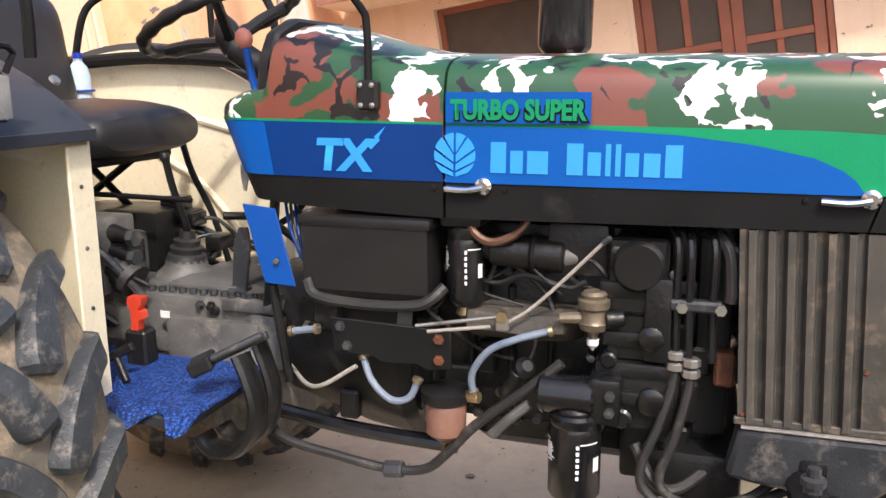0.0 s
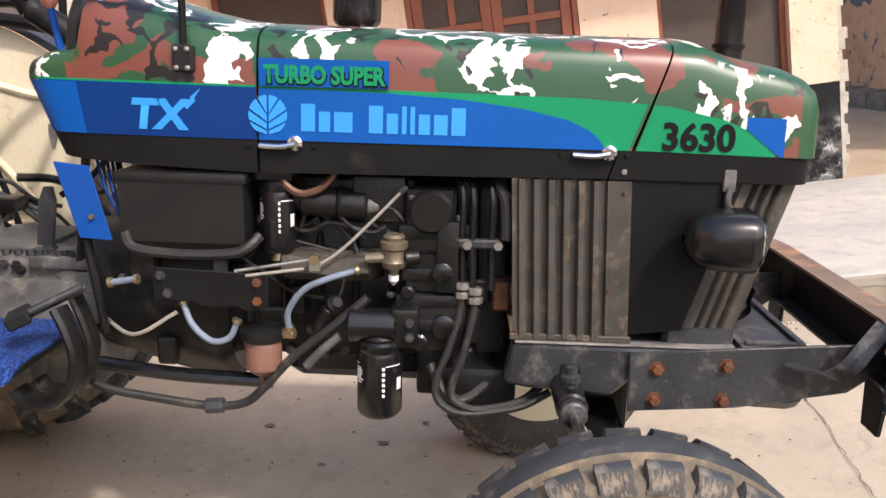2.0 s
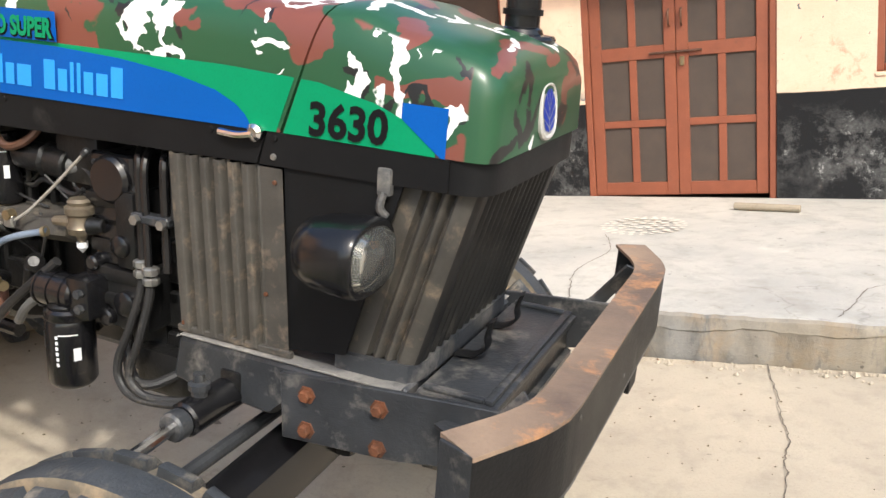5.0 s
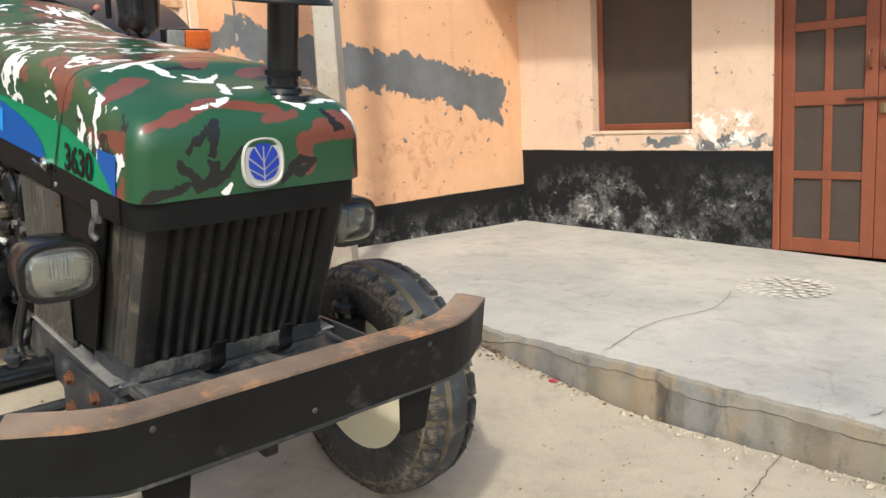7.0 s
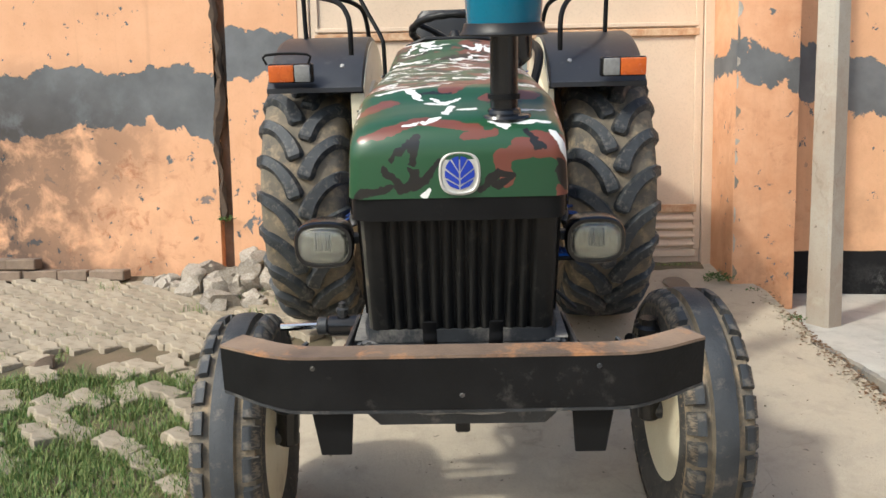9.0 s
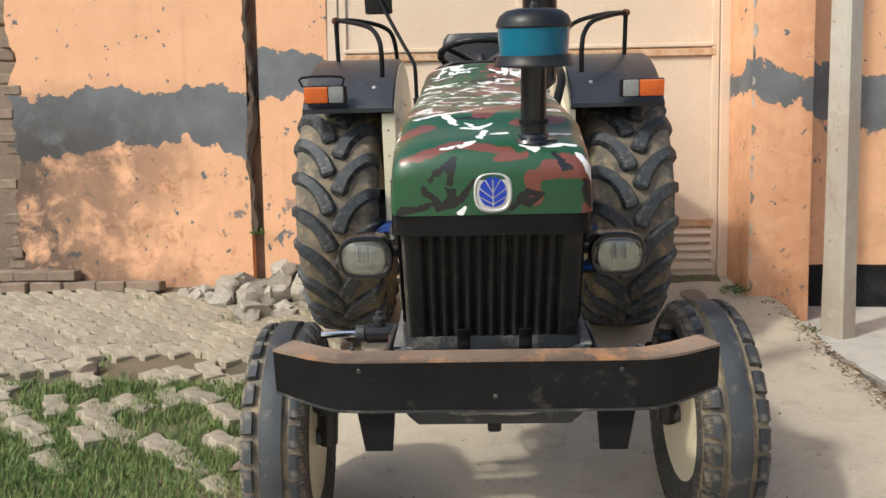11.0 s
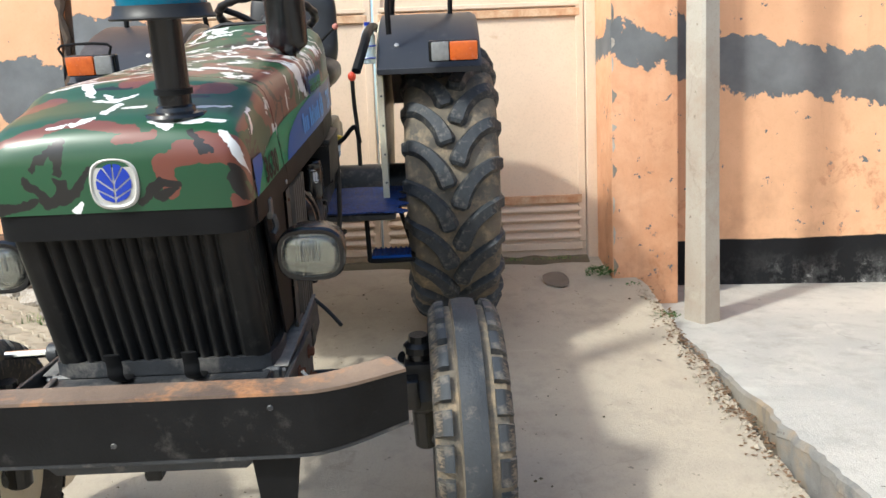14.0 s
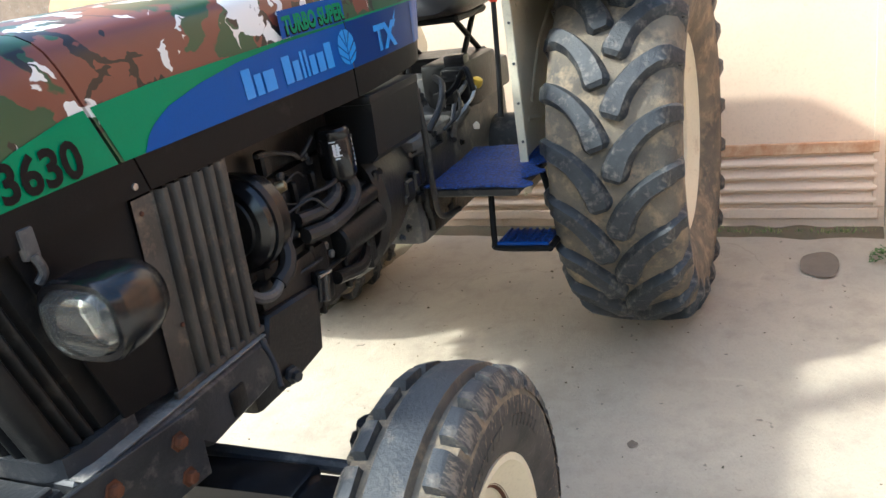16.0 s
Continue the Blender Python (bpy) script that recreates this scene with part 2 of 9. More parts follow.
def plaster_wall_material(name, paint, paint2, stripe=None, dado=None, under=(0.185, 0.19, 0.195), flake=0.62, seed=0.0, soot=None, stripe_x=None, fall=None, bloom=None):
    """Old limewash over cement: ragged bare patches, a bare stripe between two heights and a dark dado."""
    m = bpy.data.materials.new(name)
    nt, bs, ln = nodes_of(m)
    v = coords(nt, loc=(seed, seed * 0.7, 0))
    sep = nt.nodes.new("ShaderNodeSeparateXYZ")
    ln.new(coords(nt), sep.inputs[0])
    z = sep.outputs[2]
    slow, mid, fine = noise_tex(nt, 0.9, 4, 0.5, v), noise_tex(nt, 5, 8, 0.62, v, 0.3), noise_tex(nt, 60, 5, 0.65, v)
    col = mixc(nt, ramp(nt, mid, 0.3, 0.7), paint, paint2)
    col = mixc(nt, math_node(nt, "MULTIPLY", ramp(nt, fine, 0.55, 0.8), 0.25), col, tuple(c * 0.6 for c in paint2))
    rise = math_node(nt, "MULTIPLY", ramp(nt, noise_tex(nt, 2.6, 8, 0.65, v), 0.5, 0.72), math_node(nt, "SUBTRACT", 1.0, ramp(nt, z, 0.5, 1.35)))
    col = mixc(nt, math_node(nt, "MULTIPLY", rise, 0.55), col, tuple(c * 0.45 for c in paint2))
    rust = math_node(nt, "MULTIPLY", ramp(nt, noise_tex(nt, 8.5, 8, 0.68, v, 0.5), 0.53, 0.66), ramp(nt, noise_tex(nt, 1.6, 3, 0.5, v), 0.44, 0.58))
    col = mixc(nt, math_node(nt, "MULTIPLY", math_node(nt, "MULTIPLY", rust, 0.7), math_node(nt, "SUBTRACT", 1.0, ramp(nt, z, 1.2, 1.7))), col, (paint2[0] * 0.62, paint2[1] * 0.46, paint2[2] * 0.40))
    streaks = ramp(nt, noise_tex(nt, 1.0, 6, 0.65, coords(nt, (7.0, 7.0, 0.5), (seed, 0, 0))), 0.56, 0.74)
    col = mixc(nt, math_node(nt, "MULTIPLY", streaks, 0.25), col, tuple(c * 0.55 for c in paint2))
    bare = ramp(nt, mid, flake, flake + 0.015)
    chips = ramp(nt, noise_tex(nt, 14, 6, 0.6, v, 0.2), 0.662, 0.672)
    low = math_node(nt, "SUBTRACT", 1.0, ramp(nt, z, 0.4, 1.6))
    bare = math_node(nt, "MAXIMUM", math_node(nt, "MULTIPLY", bare, ramp(nt, low, 0.25, 0.55)), chips, True)
    wob = math_node(nt, "ADD", math_node(nt, "MULTIPLY", math_node(nt, "SUBTRACT", mid, 0.5), 0.38), math_node(nt, "MULTIPLY", math_node(nt, "SUBTRACT", slow, 0.5), 0.5))
    if stripe:
        zz = math_node(nt, "ADD", z, wob)
        if fall:
            # the bare strip sinks along the wall and peters out at its end
            zz = math_node(nt, "ADD", zz, math_node(nt, "MULTIPLY", math_node(nt, "SUBTRACT", sep.outputs[1], fall[0]), fall[1]))
        s = math_node(nt, "MULTIPLY", ramp(nt, zz, stripe[0], stripe[0] + 0.008), math_node(nt, "SUBTRACT", 1.0, ramp(nt, zz, stripe[1], stripe[1] + 0.008)))
        if fall:
            s = math_node(nt, "MULTIPLY", s, math_node(nt, "SUBTRACT", 1.0, ramp(nt, math_node(nt, "ADD", sep.outputs[1], math_node(nt, "MULTIPLY", wob, 1.5)), fall[2], fall[2] + 0.02)))
        if stripe_x:
            mx = ramp(nt, noise_tex(nt, 1.7, 6, 0.6, v), 0.40, 0.46)
            for edge, sign in ((stripe_x[0], 1), (stripe_x[1], -1)):
                s = math_node(nt, "MULTIPLY", s, ramp(nt, math_node(nt, "MULTIPLY", math_node(nt, "ADD", sep.outputs[0], wob), sign), edge * sign, edge * sign + 0.02))
            s = math_node(nt, "MULTIPLY", s, mx)
        bare = math_node(nt, "MAXIMUM", bare, s, True)
    ucol = mixc(nt, ramp(nt, noise_tex(nt, 3.5, 6, 0.6, v), 0.35, 0.65), under, tuple(c * 0.7 for c in under))
    col = mixc(nt, bare, col, ucol)
    if bloom:
        # white salts blooming through the paint
        b = ramp(nt, noise_tex(nt, 8.0, 9, 0.72, v, 0.4), 0.50, 0.54)
        for axis, lo, hi in ((0, bloom[0], bloom[1]), (2, bloom[2], bloom[3])):
            p = math_node(nt, "ADD", sep.outputs[axis], math_node(nt, "MULTIPLY", wob, 0.5))
            b = math_node(nt, "MULTIPLY", b, math_node(nt, "MULTIPLY", ramp(nt, p, lo, lo + 0.06), math_node(nt, "SUBTRACT", 1.0, ramp(nt, p, hi - 0.06, hi))))
        col = mixc(nt, b, col, (0.80, 0.77, 0.72))
    if soot:
        # smoke-blackened patch towards the wall's end
        at = math_node(nt, "ADD", sep.outputs[1], math_node(nt, "MULTIPLY", math_node(nt, "SUBTRACT", slow, 0.5), 1.6))
        s = math_node(nt, "MULTIPLY", ramp(nt, at, soot[0], soot[1]), ramp(nt, mid, 0.34, 0.52))
        s = math_node(nt, "MULTIPLY", s, math_node(nt, "SUBTRACT", 1.0, ramp(nt, z, 1.5, 2.0)))
        col = mixc(nt, math_node(nt, "MULTIPLY", s, 0.85), col, (0.07, 0.06, 0.055))
    if dado:
        d = math_node(nt, "SUBTRACT", 1.0, ramp(nt, math_node(nt, "ADD", z, math_node(nt, "MULTIPLY", wob, 0.05)), dado, dado + 0.006))
        wear = ramp(nt, noise_tex(nt, 5.0, 12, 0.78, v, 0.1), 0.47, 0.70)
        wear = math_node(nt, "MULTIPLY", wear, ramp(nt, noise_tex(nt, 0.9, 3, 0.5, v), 0.38, 0.58))
        wear = math_node(nt, "MULTIPLY", wear, math_node(nt, "SUBTRACT", 1.0, ramp(nt, math_node(nt, "ADD", z, math_node(nt, "MULTIPLY", wob, 0.6)), dado - 0.30, dado - 0.05)))
        dcol = mixc(nt, math_node(nt, "MULTIPLY", wear, 0.8), (0.012, 0.012, 0.013), (0.30, 0.30, 0.29))
        scab = math_node(nt, "MULTIPLY", ramp(nt, noise_tex(nt, 9.0, 10, 0.75, v, 0.3), 0.545, 0.60), ramp(nt, wear, 0.08, 0.35))
        dcol = mixc(nt, math_node(nt, "MULTIPLY", scab, 0.7), dcol, (0.50, 0.50, 0.48))
        col = mixc(nt, d, col, dcol)
    ln.new(col, bs.inputs["Base Color"])
    bs.inputs["Roughness"].default_value = 0.85
    bs.inputs["Specular IOR Level"].default_value = 0.2
    h = math_node(nt, "SUBTRACT", math_node(nt, "ADD", math_node(nt, "MULTIPLY", fine, 0.3), math_node(nt, "MULTIPLY", mid, 0.5)), math_node(nt, "MULTIPLY", bare, 0.6))
    bump(nt, bs, h, 0.5, 0.012)
    return m


def concrete_material(name, c1, c2, stain, crack_scale=0.55, seed=0.0, damp=None, clay=None):
    m = bpy.data.materials.new(name)
    nt, bs, ln = nodes_of(m)
    v = coords(nt, loc=(seed, seed, 0))
    slow, mid, fine = noise_tex(nt, 1.1, 6, 0.6, v, 0.5), noise_tex(nt, 7, 8, 0.65, v), noise_tex(nt, 90, 5, 0.7, v)
    col = mixc(nt, ramp(nt, slow, 0.35, 0.65), c1, c2)
    col = mixc(nt, math_node(nt, "MULTIPLY", ramp(nt, mid, 0.5, 0.75), 0.5), col, stain)
    col = mixc(nt, math_node(nt, "MULTIPLY", ramp(nt, fine, 0.52, 0.75), 0.35), col, tuple(c * 0.6 for c in c2))
    spots = ramp(nt, noise_tex(nt, 23, 3, 0.5, v), 0.70, 0.74)
    col = mixc(nt, math_node(nt, "MULTIPLY", spots, 0.6), col, tuple(c * 0.35 for c in stain))
    streak = ramp(nt, noise_tex(nt, 2.6, 9, 0.7, v, 1.2), 0.56, 0.74)
    col = mixc(nt, math_node(nt, "MULTIPLY", streak, 0.38), col, stain)
    pale = ramp(nt, noise_tex(nt, 4.3, 7, 0.7, coords(nt, loc=(seed + 5.0, 3.0, 0)), 0.6), 0.58, 0.72)
    col = mixc(nt, math_node(nt, "MULTIPLY", pale, 0.30), col, tuple(min(0.8, c * 1.35) for c in c1))
    hair = nt.nodes.new("ShaderNodeTexVoronoi")
    hair.feature, hair.inputs["Scale"].default_value = "DISTANCE_TO_EDGE", crack_scale
    wv = nt.nodes.new("ShaderNodeMixRGB")
    wv.blend_type, wv.inputs[0].default_value = "ADD", 0.55
    wn2 = nt.nodes.new("ShaderNodeTexNoise")
    wn2.inputs["Scale"].default_value, wn2.inputs["Detail"].default_value = 2.5, 7
    ln.new(v, wn2.inputs["Vector"])
    ln.new(v, wv.inputs[1])
    ln.new(wn2.outputs["Color"], wv.inputs[2])
    ln.new(wv.outputs[0], hair.inputs["Vector"])
    line = math_node(nt, "MULTIPLY", math_node(nt, "SUBTRACT", 1.0, ramp(nt, hair.outputs["Distance"], 0.0, 0.004)), ramp(nt, slow, 0.46, 0.56))
    col = mixc(nt, math_node(nt, "MULTIPLY", line, 0.28), col, tuple(c * 0.4 for c in stain))
    if clay:
        patch = ramp(nt, noise_tex(nt, 3.4, 8, 0.65, coords(nt, (1, 1, 0.7), (seed, 8.0, 1.0)), 0.4), 0.50, 0.62)
        col = mixc(nt, math_node(nt, "MULTIPLY", patch, 0.75), col, clay)
    if damp:
        run = ramp(nt, noise_tex(nt, 5.0, 9, 0.68, coords(nt, (1, 1, 0.35), (2.0, seed, 0)), 0.2), 0.53, 0.62)
        col = mixc(nt, math_node(nt, "MULTIPLY", run, 0.8), col, damp)
    ln.new(col, bs.inputs["Base Color"])
    bs.inputs["Roughness"].default_value = 0.9
    bump(nt, bs, math_node(nt, "ADD", math_node(nt, "MULTIPLY", fine, 0.6), mid), 0.5, 0.010)
    return m


def lens_material():
    """Thin clear moulded glass: seen through, with a gloss that grows at grazing angles."""
    m = bpy.data.materials.new("headlamp_glass")
    m.use_nodes = True
    nt = m.node_tree
    nt.nodes.clear()
    ln = nt.links
    out, mix = nt.nodes.new("ShaderNodeOutputMaterial"), nt.nodes.new("ShaderNodeMixShader")
    clear, gloss, edge = nt.nodes.new("ShaderNodeBsdfTransparent"), nt.nodes.new("ShaderNodeBsdfGlossy"), nt.nodes.new("ShaderNodeFresnel")
    clear.inputs[0].default_value = (0.86, 0.87, 0.84, 1)
    # a diffuse share pales the glass, standing in for light its moulding scatters
    haze, veil = nt.nodes.new("ShaderNodeBsdfDiffuse"), nt.nodes.new("ShaderNodeMixShader")
    haze.inputs[0].default_value = (0.52, 0.52, 0.49, 1)
    veil.inputs[0].default_value = 0.09
    ln.new(clear.outputs[0], veil.inputs[1])
    ln.new(haze.outputs[0], veil.inputs[2])
    gloss.inputs["Roughness"].default_value = 0.03
    edge.inputs["IOR"].default_value = 1.5
    ln.new(edge.outputs[0], mix.inputs[0])
    ln.new(veil.outputs[0], mix.inputs[1])
    ln.new(gloss.outputs[0], mix.inputs[2])
    ln.new(mix.outputs[0], out.inputs[0])
    return m


def reflector_material():
    """Aluminised bowl seen through a fluted lens: bright metal with fine upright ripples."""
    m = bpy.data.materials.new("headlamp_reflector")
    nt, bs, ln = nodes_of(m)
    bs.inputs["Base Color"].default_value = (0.50, 0.50, 0.48, 1)
    bs.inputs["Metallic"].default_value = 1.0
    bs.inputs["Roughness"].default_value = 0.05
    w = nt.nodes.new("ShaderNodeTexWave")
    w.bands_direction, w.inputs["Scale"].default_value, w.inputs["Distortion"].default_value = "Y", 34.0, 0.4
    ln.new(coords(nt), w.inputs["Vector"])
    bump(nt, bs, w.outputs["Fac"], 0.12, 0.002)
    return m


def grass_material():
    m = bpy.data.materials.new("grass_blades")
    nt, bs, ln = nodes_of(m)
    geo = nt.nodes.new("ShaderNodeNewGeometry")
    r = geo.outputs["Random Per Island"]
    col = mixc(nt, r, (0.060, 0.150, 0.030), (0.25, 0.27, 0.09))
    ln.new(col, bs.inputs["Base Color"])
    bs.inputs["Roughness"].default_value = 0.7
    return m


CAMO = camo_material()
NOSE_CAMO = camo_material("camouflage_nose_wrap", True)
SIDEWALL = sidewall_material()
BLACK_PAINT = mat("black_body_paint", (0.0065, 0.0065, 0.007), (0.010, 0.010, 0.0105), 5, 0.5, 0, 160, 0.08, (0.032, 0.030, 0.028), 0.18, spec=0.14)
CAST = mat("greasy_black_casting", (0.006, 0.006, 0.0065), (0.012, 0.012, 0.012), 9, 0.34, 0.0, 90, 0.25, (0.060, 0.052, 0.042), 0.28, spec=0.35)
CHASSIS = mat("dusty_black_steel", (0.018, 0.020, 0.023), (0.044, 0.047, 0.052), 6, 0.42, 0.1, 110, 0.25, (0.20, 0.185, 0.165), 0.44)
MUDDY = mat("mud_caked_tyre_rubber", (0.085, 0.078, 0.066), (0.19, 0.155, 0.110), 8, 0.85, 0, 120, 0.5, (0.34, 0.255, 0.16), 0.55)
BAR_RUBBER = mat("worn_tread_rubber", (0.022, 0.025, 0.029), (0.046, 0.051, 0.057), 9, 0.6, 0, 120, 0.45, (0.19, 0.165, 0.13), 0.38)
REAR_BAR = mat("dark_worn_tread_rubber", (0.016, 0.019, 0.023), (0.048, 0.054, 0.060), 14, 0.55, 0, 120, 0.45, (0.21, 0.19, 0.16), 0.46)
HOSE = mat("black_rubber_hose", (0.011, 0.011, 0.012), (0.020, 0.019, 0.018), 12, 0.55, 0, 200, 0.15, (0.10, 0.088, 0.072), 0.34)
VINYL = mat("black_vinyl_upholstery", (0.011, 0.011, 0.013), (0.020, 0.019, 0.020), 5, 0.4, 0, 240, 0.12, (0.06, 0.055, 0.05), 0.25)
PLASTIC = mat("satin_black_plastic", (0.009, 0.009, 0.010), (0.014, 0.014, 0.014), 8, 0.42, 0, 220, 0.06, (0.05, 0.047, 0.04), 0.22, spec=0.35)
GLOSS_BLACK = mat("gloss_black_enamel", (0.006, 0.006, 0.007), (0.009, 0.009, 0.010), 8, 0.22, 0, 160, 0.03, (0.05, 0.045, 0.04), 0.15)
CREAM = mat("cream_enamel", (0.74, 0.68, 0.51), (0.68, 0.61, 0.44), 4, 0.4, 0, 120, 0.06, (0.30, 0.20, 0.10), 0.22)
RUST_STEEL = mat("rusted_steel", (0.16, 0.055, 0.022), (0.06, 0.028, 0.016), 16, 0.8, 0.2, 120, 0.4)
RUST_TOP = mat("bumper_top_worn_to_rust", (0.12, 0.085, 0.066), (0.30, 0.21, 0.145), 5, 0.6, 0.1, 120, 0.3, (0.58, 0.27, 0.11), 0.50)
DUST = mat("pale_settled_dust", (0.25, 0.235, 0.21), (0.13, 0.125, 0.118), 14, 0.85, 0, 120, 0.3, (0.05, 0.05, 0.05), 0.42)
GEAR_DUST = mat("dusty_oily_gearbox_iron", (0.045, 0.046, 0.048), (0.125, 0.122, 0.115), 8, 0.5, 0.0, 110, 0.3, (0.23, 0.21, 0.18), 0.46)
BUMPER = mat("scuffed_black_bumper_paint", (0.0065, 0.0065, 0.007), (0.012, 0.012, 0.0125), 7, 0.46, 0, 150, 0.15, (0.060, 0.056, 0.052), 0.26, spec=0.16)
STEEL = mat("dull_bright_steel", (0.42, 0.41, 0.39), (0.30, 0.29, 0.27), 12, 0.38, 0.85, 160, 0.1, (0.12, 0.1, 0.07), 0.3)
CHROME = mat("polished_chrome", (0.72, 0.72, 0.72), (0.60, 0.60, 0.60), 10, 0.14, 1.0, 160, 0.02)
BRASS = mat("worn_brass", (0.42, 0.33, 0.19), (0.28, 0.22, 0.13), 14, 0.35, 0.8, 160, 0.1, (0.12, 0.09, 0.06), 0.3)
PUMP_METAL = mat("stained_pump_metal", (0.26, 0.22, 0.16), (0.15, 0.12, 0.085), 14, 0.4, 0.6, 160, 0.15, (0.10, 0.08, 0.06), 0.35)
GRILLE = mat("dusty_corrugated_grille_steel", (0.042, 0.039, 0.035), (0.078, 0.071, 0.061), 11, 0.5, 0.1, 110, 0.15, (0.18, 0.14, 0.10), 0.40, spec=0.35)
GRILLE_DARK = mat("black_corrugated_grille_steel", (0.011, 0.011, 0.011), (0.022, 0.021, 0.020), 6, 0.5, 0.1, 110, 0.1, (0.075, 0.069, 0.060), 0.34, spec=0.22)
BLUE_DECAL = mat("blue_vinyl_decal", (0.002, 0.070, 0.30), (0.003, 0.080, 0.35), 3, 0.3, 0, 200, 0.02, rvar=0.05, spec=0.16)
NAVY_DECAL = mat("navy_vinyl_decal", (0.003, 0.028, 0.14), (0.003, 0.034, 0.17), 3, 0.3, 0, 200, 0.02, rvar=0.05, spec=0.16)
SKY_DECAL = mat("light_blue_vinyl_lettering", (0.018, 0.24, 0.68), (0.022, 0.27, 0.72), 3, 0.35, 0, 200, 0.0, rvar=0.05)
GREEN_DECAL = mat("green_vinyl_decal", (0.003, 0.20, 0.085), (0.004, 0.23, 0.10), 3, 0.32, 0, 200, 0.02, rvar=0.05, spec=0.18)
BLACK_DECAL = mat("black_vinyl_lettering", (0.006, 0.006, 0.007), (0.008, 0.008, 0.009), 3, 0.4, 0, 200, 0.0, rvar=0.05, spec=0.12)
BLUE_PLATE = mat("blue_painted_plate", (0.004, 0.060, 0.28), (0.004, 0.052, 0.25), 5, 0.4, 0, 160, 0.05, (0.04, 0.07, 0.14), 0.2, spec=0.2)
def mesh_mat_material():
    """Knotted plastic mesh: small bright loops over dark gaps, dusty in places."""
    m = bpy.data.materials.new("blue_plastic_mesh_mat")
    nt, bs, ln = nodes_of(m)
    v = coords(nt)
    vo = nt.nodes.new("ShaderNodeTexVoronoi")
    vo.inputs["Scale"].default_value = 130
    ln.new(v, vo.inputs["Vector"])
    gap = ramp(nt, vo.outputs["Distance"], 0.25, 0.62)
    col = mixc(nt, gap, (0.010, 0.078, 0.36), (0.003, 0.018, 0.10))
    col = mixc(nt, math_node(nt, "MULTIPLY", ramp(nt, noise_tex(nt, 18, 7, 0.65, v), 0.58, 0.74), 0.3), col, (0.16, 0.17, 0.19))
    ln.new(col, bs.inputs["Base Color"])
    bs.inputs["Roughness"].default_value = 0.55
    bump(nt, bs, math_node(nt, "SUBTRACT", 1.0, gap), 0.8, 0.004)
    return m


MAT_BLUE = mesh_mat_material()
TEAL = mat("translucent_teal_bowl", (0.004, 0.13, 0.21), (0.004, 0.11, 0.18), 4, 0.2, 0, 160, 0.02)
ORANGE_LENS = mat("amber_lens_plastic", (0.62, 0.13, 0.02), (0.50, 0.09, 0.015), 20, 0.25, 0, 60, 0.1)
WHITE_LENS = mat("clear_lens_plastic", (0.27, 0.27, 0.265), (0.19, 0.19, 0.185), 20, 0.25, 0, 60, 0.1)
RED_KNOB = mat("red_plastic_knob", (0.60, 0.055, 0.025), (0.52, 0.045, 0.02), 8, 0.4, 0, 160, 0.05)
PINK_KNOB = mat("faded_pink_knob", (0.42, 0.15, 0.11), (0.36, 0.13, 0.10), 8, 0.5, 0, 160, 0.05)
CLEAR_HOSE = mat("milky_clear_hose", (0.19, 0.23, 0.29), (0.11, 0.14, 0.19), 14, 0.3, 0, 160, 0.05)
BOWL_BROWN = mat("brown_sediment_bowl", (0.22, 0.115, 0.085), (0.15, 0.075, 0.055), 10, 0.3, 0, 120, 0.1)
WHITE_PRINT = mat("white_print", (0.70, 0.70, 0.70), (0.62, 0.62, 0.62), 10, 0.5, 0, 160, 0.0)
COPPER_PIPE = mat("dark_copper_pipe", (0.14, 0.07, 0.045), (0.09, 0.05, 0.035), 14, 0.45, 0.5, 160, 0.1)
CABLE = mat("dirty_grey_cable", (0.30, 0.28, 0.25), (0.22, 0.20, 0.17), 14, 0.6, 0, 160, 0.1)
EMBLEM_BLUE = mat("emblem_blue", (0.010, 0.035, 0.32), (0.012, 0.04, 0.36), 5, 0.3, 0, 160, 0.0)
EMBLEM_RIM = mat("emblem_silver", (0.50, 0.48, 0.44), (0.43, 0.42, 0.39), 5, 0.4, 0.1, 160, 0.0)
LAMP_GLASS = lens_material()
REFLECTOR = reflector_material()
MIRROR = mat("mirror_glass", (0.85, 0.86, 0.87), (0.83, 0.84, 0.85), 5, 0.04, 1.0, 160, 0.0, rvar=0.02)

CONCRETE = concrete_material("driveway_concrete", (0.46, 0.395, 0.300), (0.385, 0.33, 0.255), (0.25, 0.21, 0.16))
SLAB_CONCRETE = concrete_material("porch_concrete", (0.515, 0.490, 0.435), (0.385, 0.375, 0.345), (0.235, 0.215, 0.18), seed=4.0)
KERB_CEMENT = concrete_material("broken_kerb_cement", (0.30, 0.255, 0.19), (0.21, 0.205, 0.195), (0.10, 0.085, 0.07), seed=9.0, damp=(0.085, 0.092, 0.10), clay=(0.29, 0.215, 0.135))
SOIL = concrete_material("trodden_soil", (0.16, 0.115, 0.07), (0.10, 0.085, 0.05), (0.06, 0.07, 0.03), seed=2.0)
PAVER = mat("pale_concrete_paver", (0.45, 0.385, 0.29), (0.36, 0.30, 0.22), 9, 0.9, 0, 90, 0.5, (0.17, 0.135, 0.09), 0.42, per_piece=0.4)
RUBBLE = mat("broken_concrete_rubble", (0.52, 0.47, 0.40), (0.30, 0.255, 0.205), 9, 0.9, 0, 70, 0.5, (0.30, 0.18, 0.10), 0.3, per_piece=0.35)
BRICK = mat("old_brick_and_mortar", (0.30, 0.22, 0.16), (0.22, 0.16, 0.115), 10, 0.9, 0, 80, 0.5, (0.36, 0.33, 0.28), 0.3, per_piece=0.3)
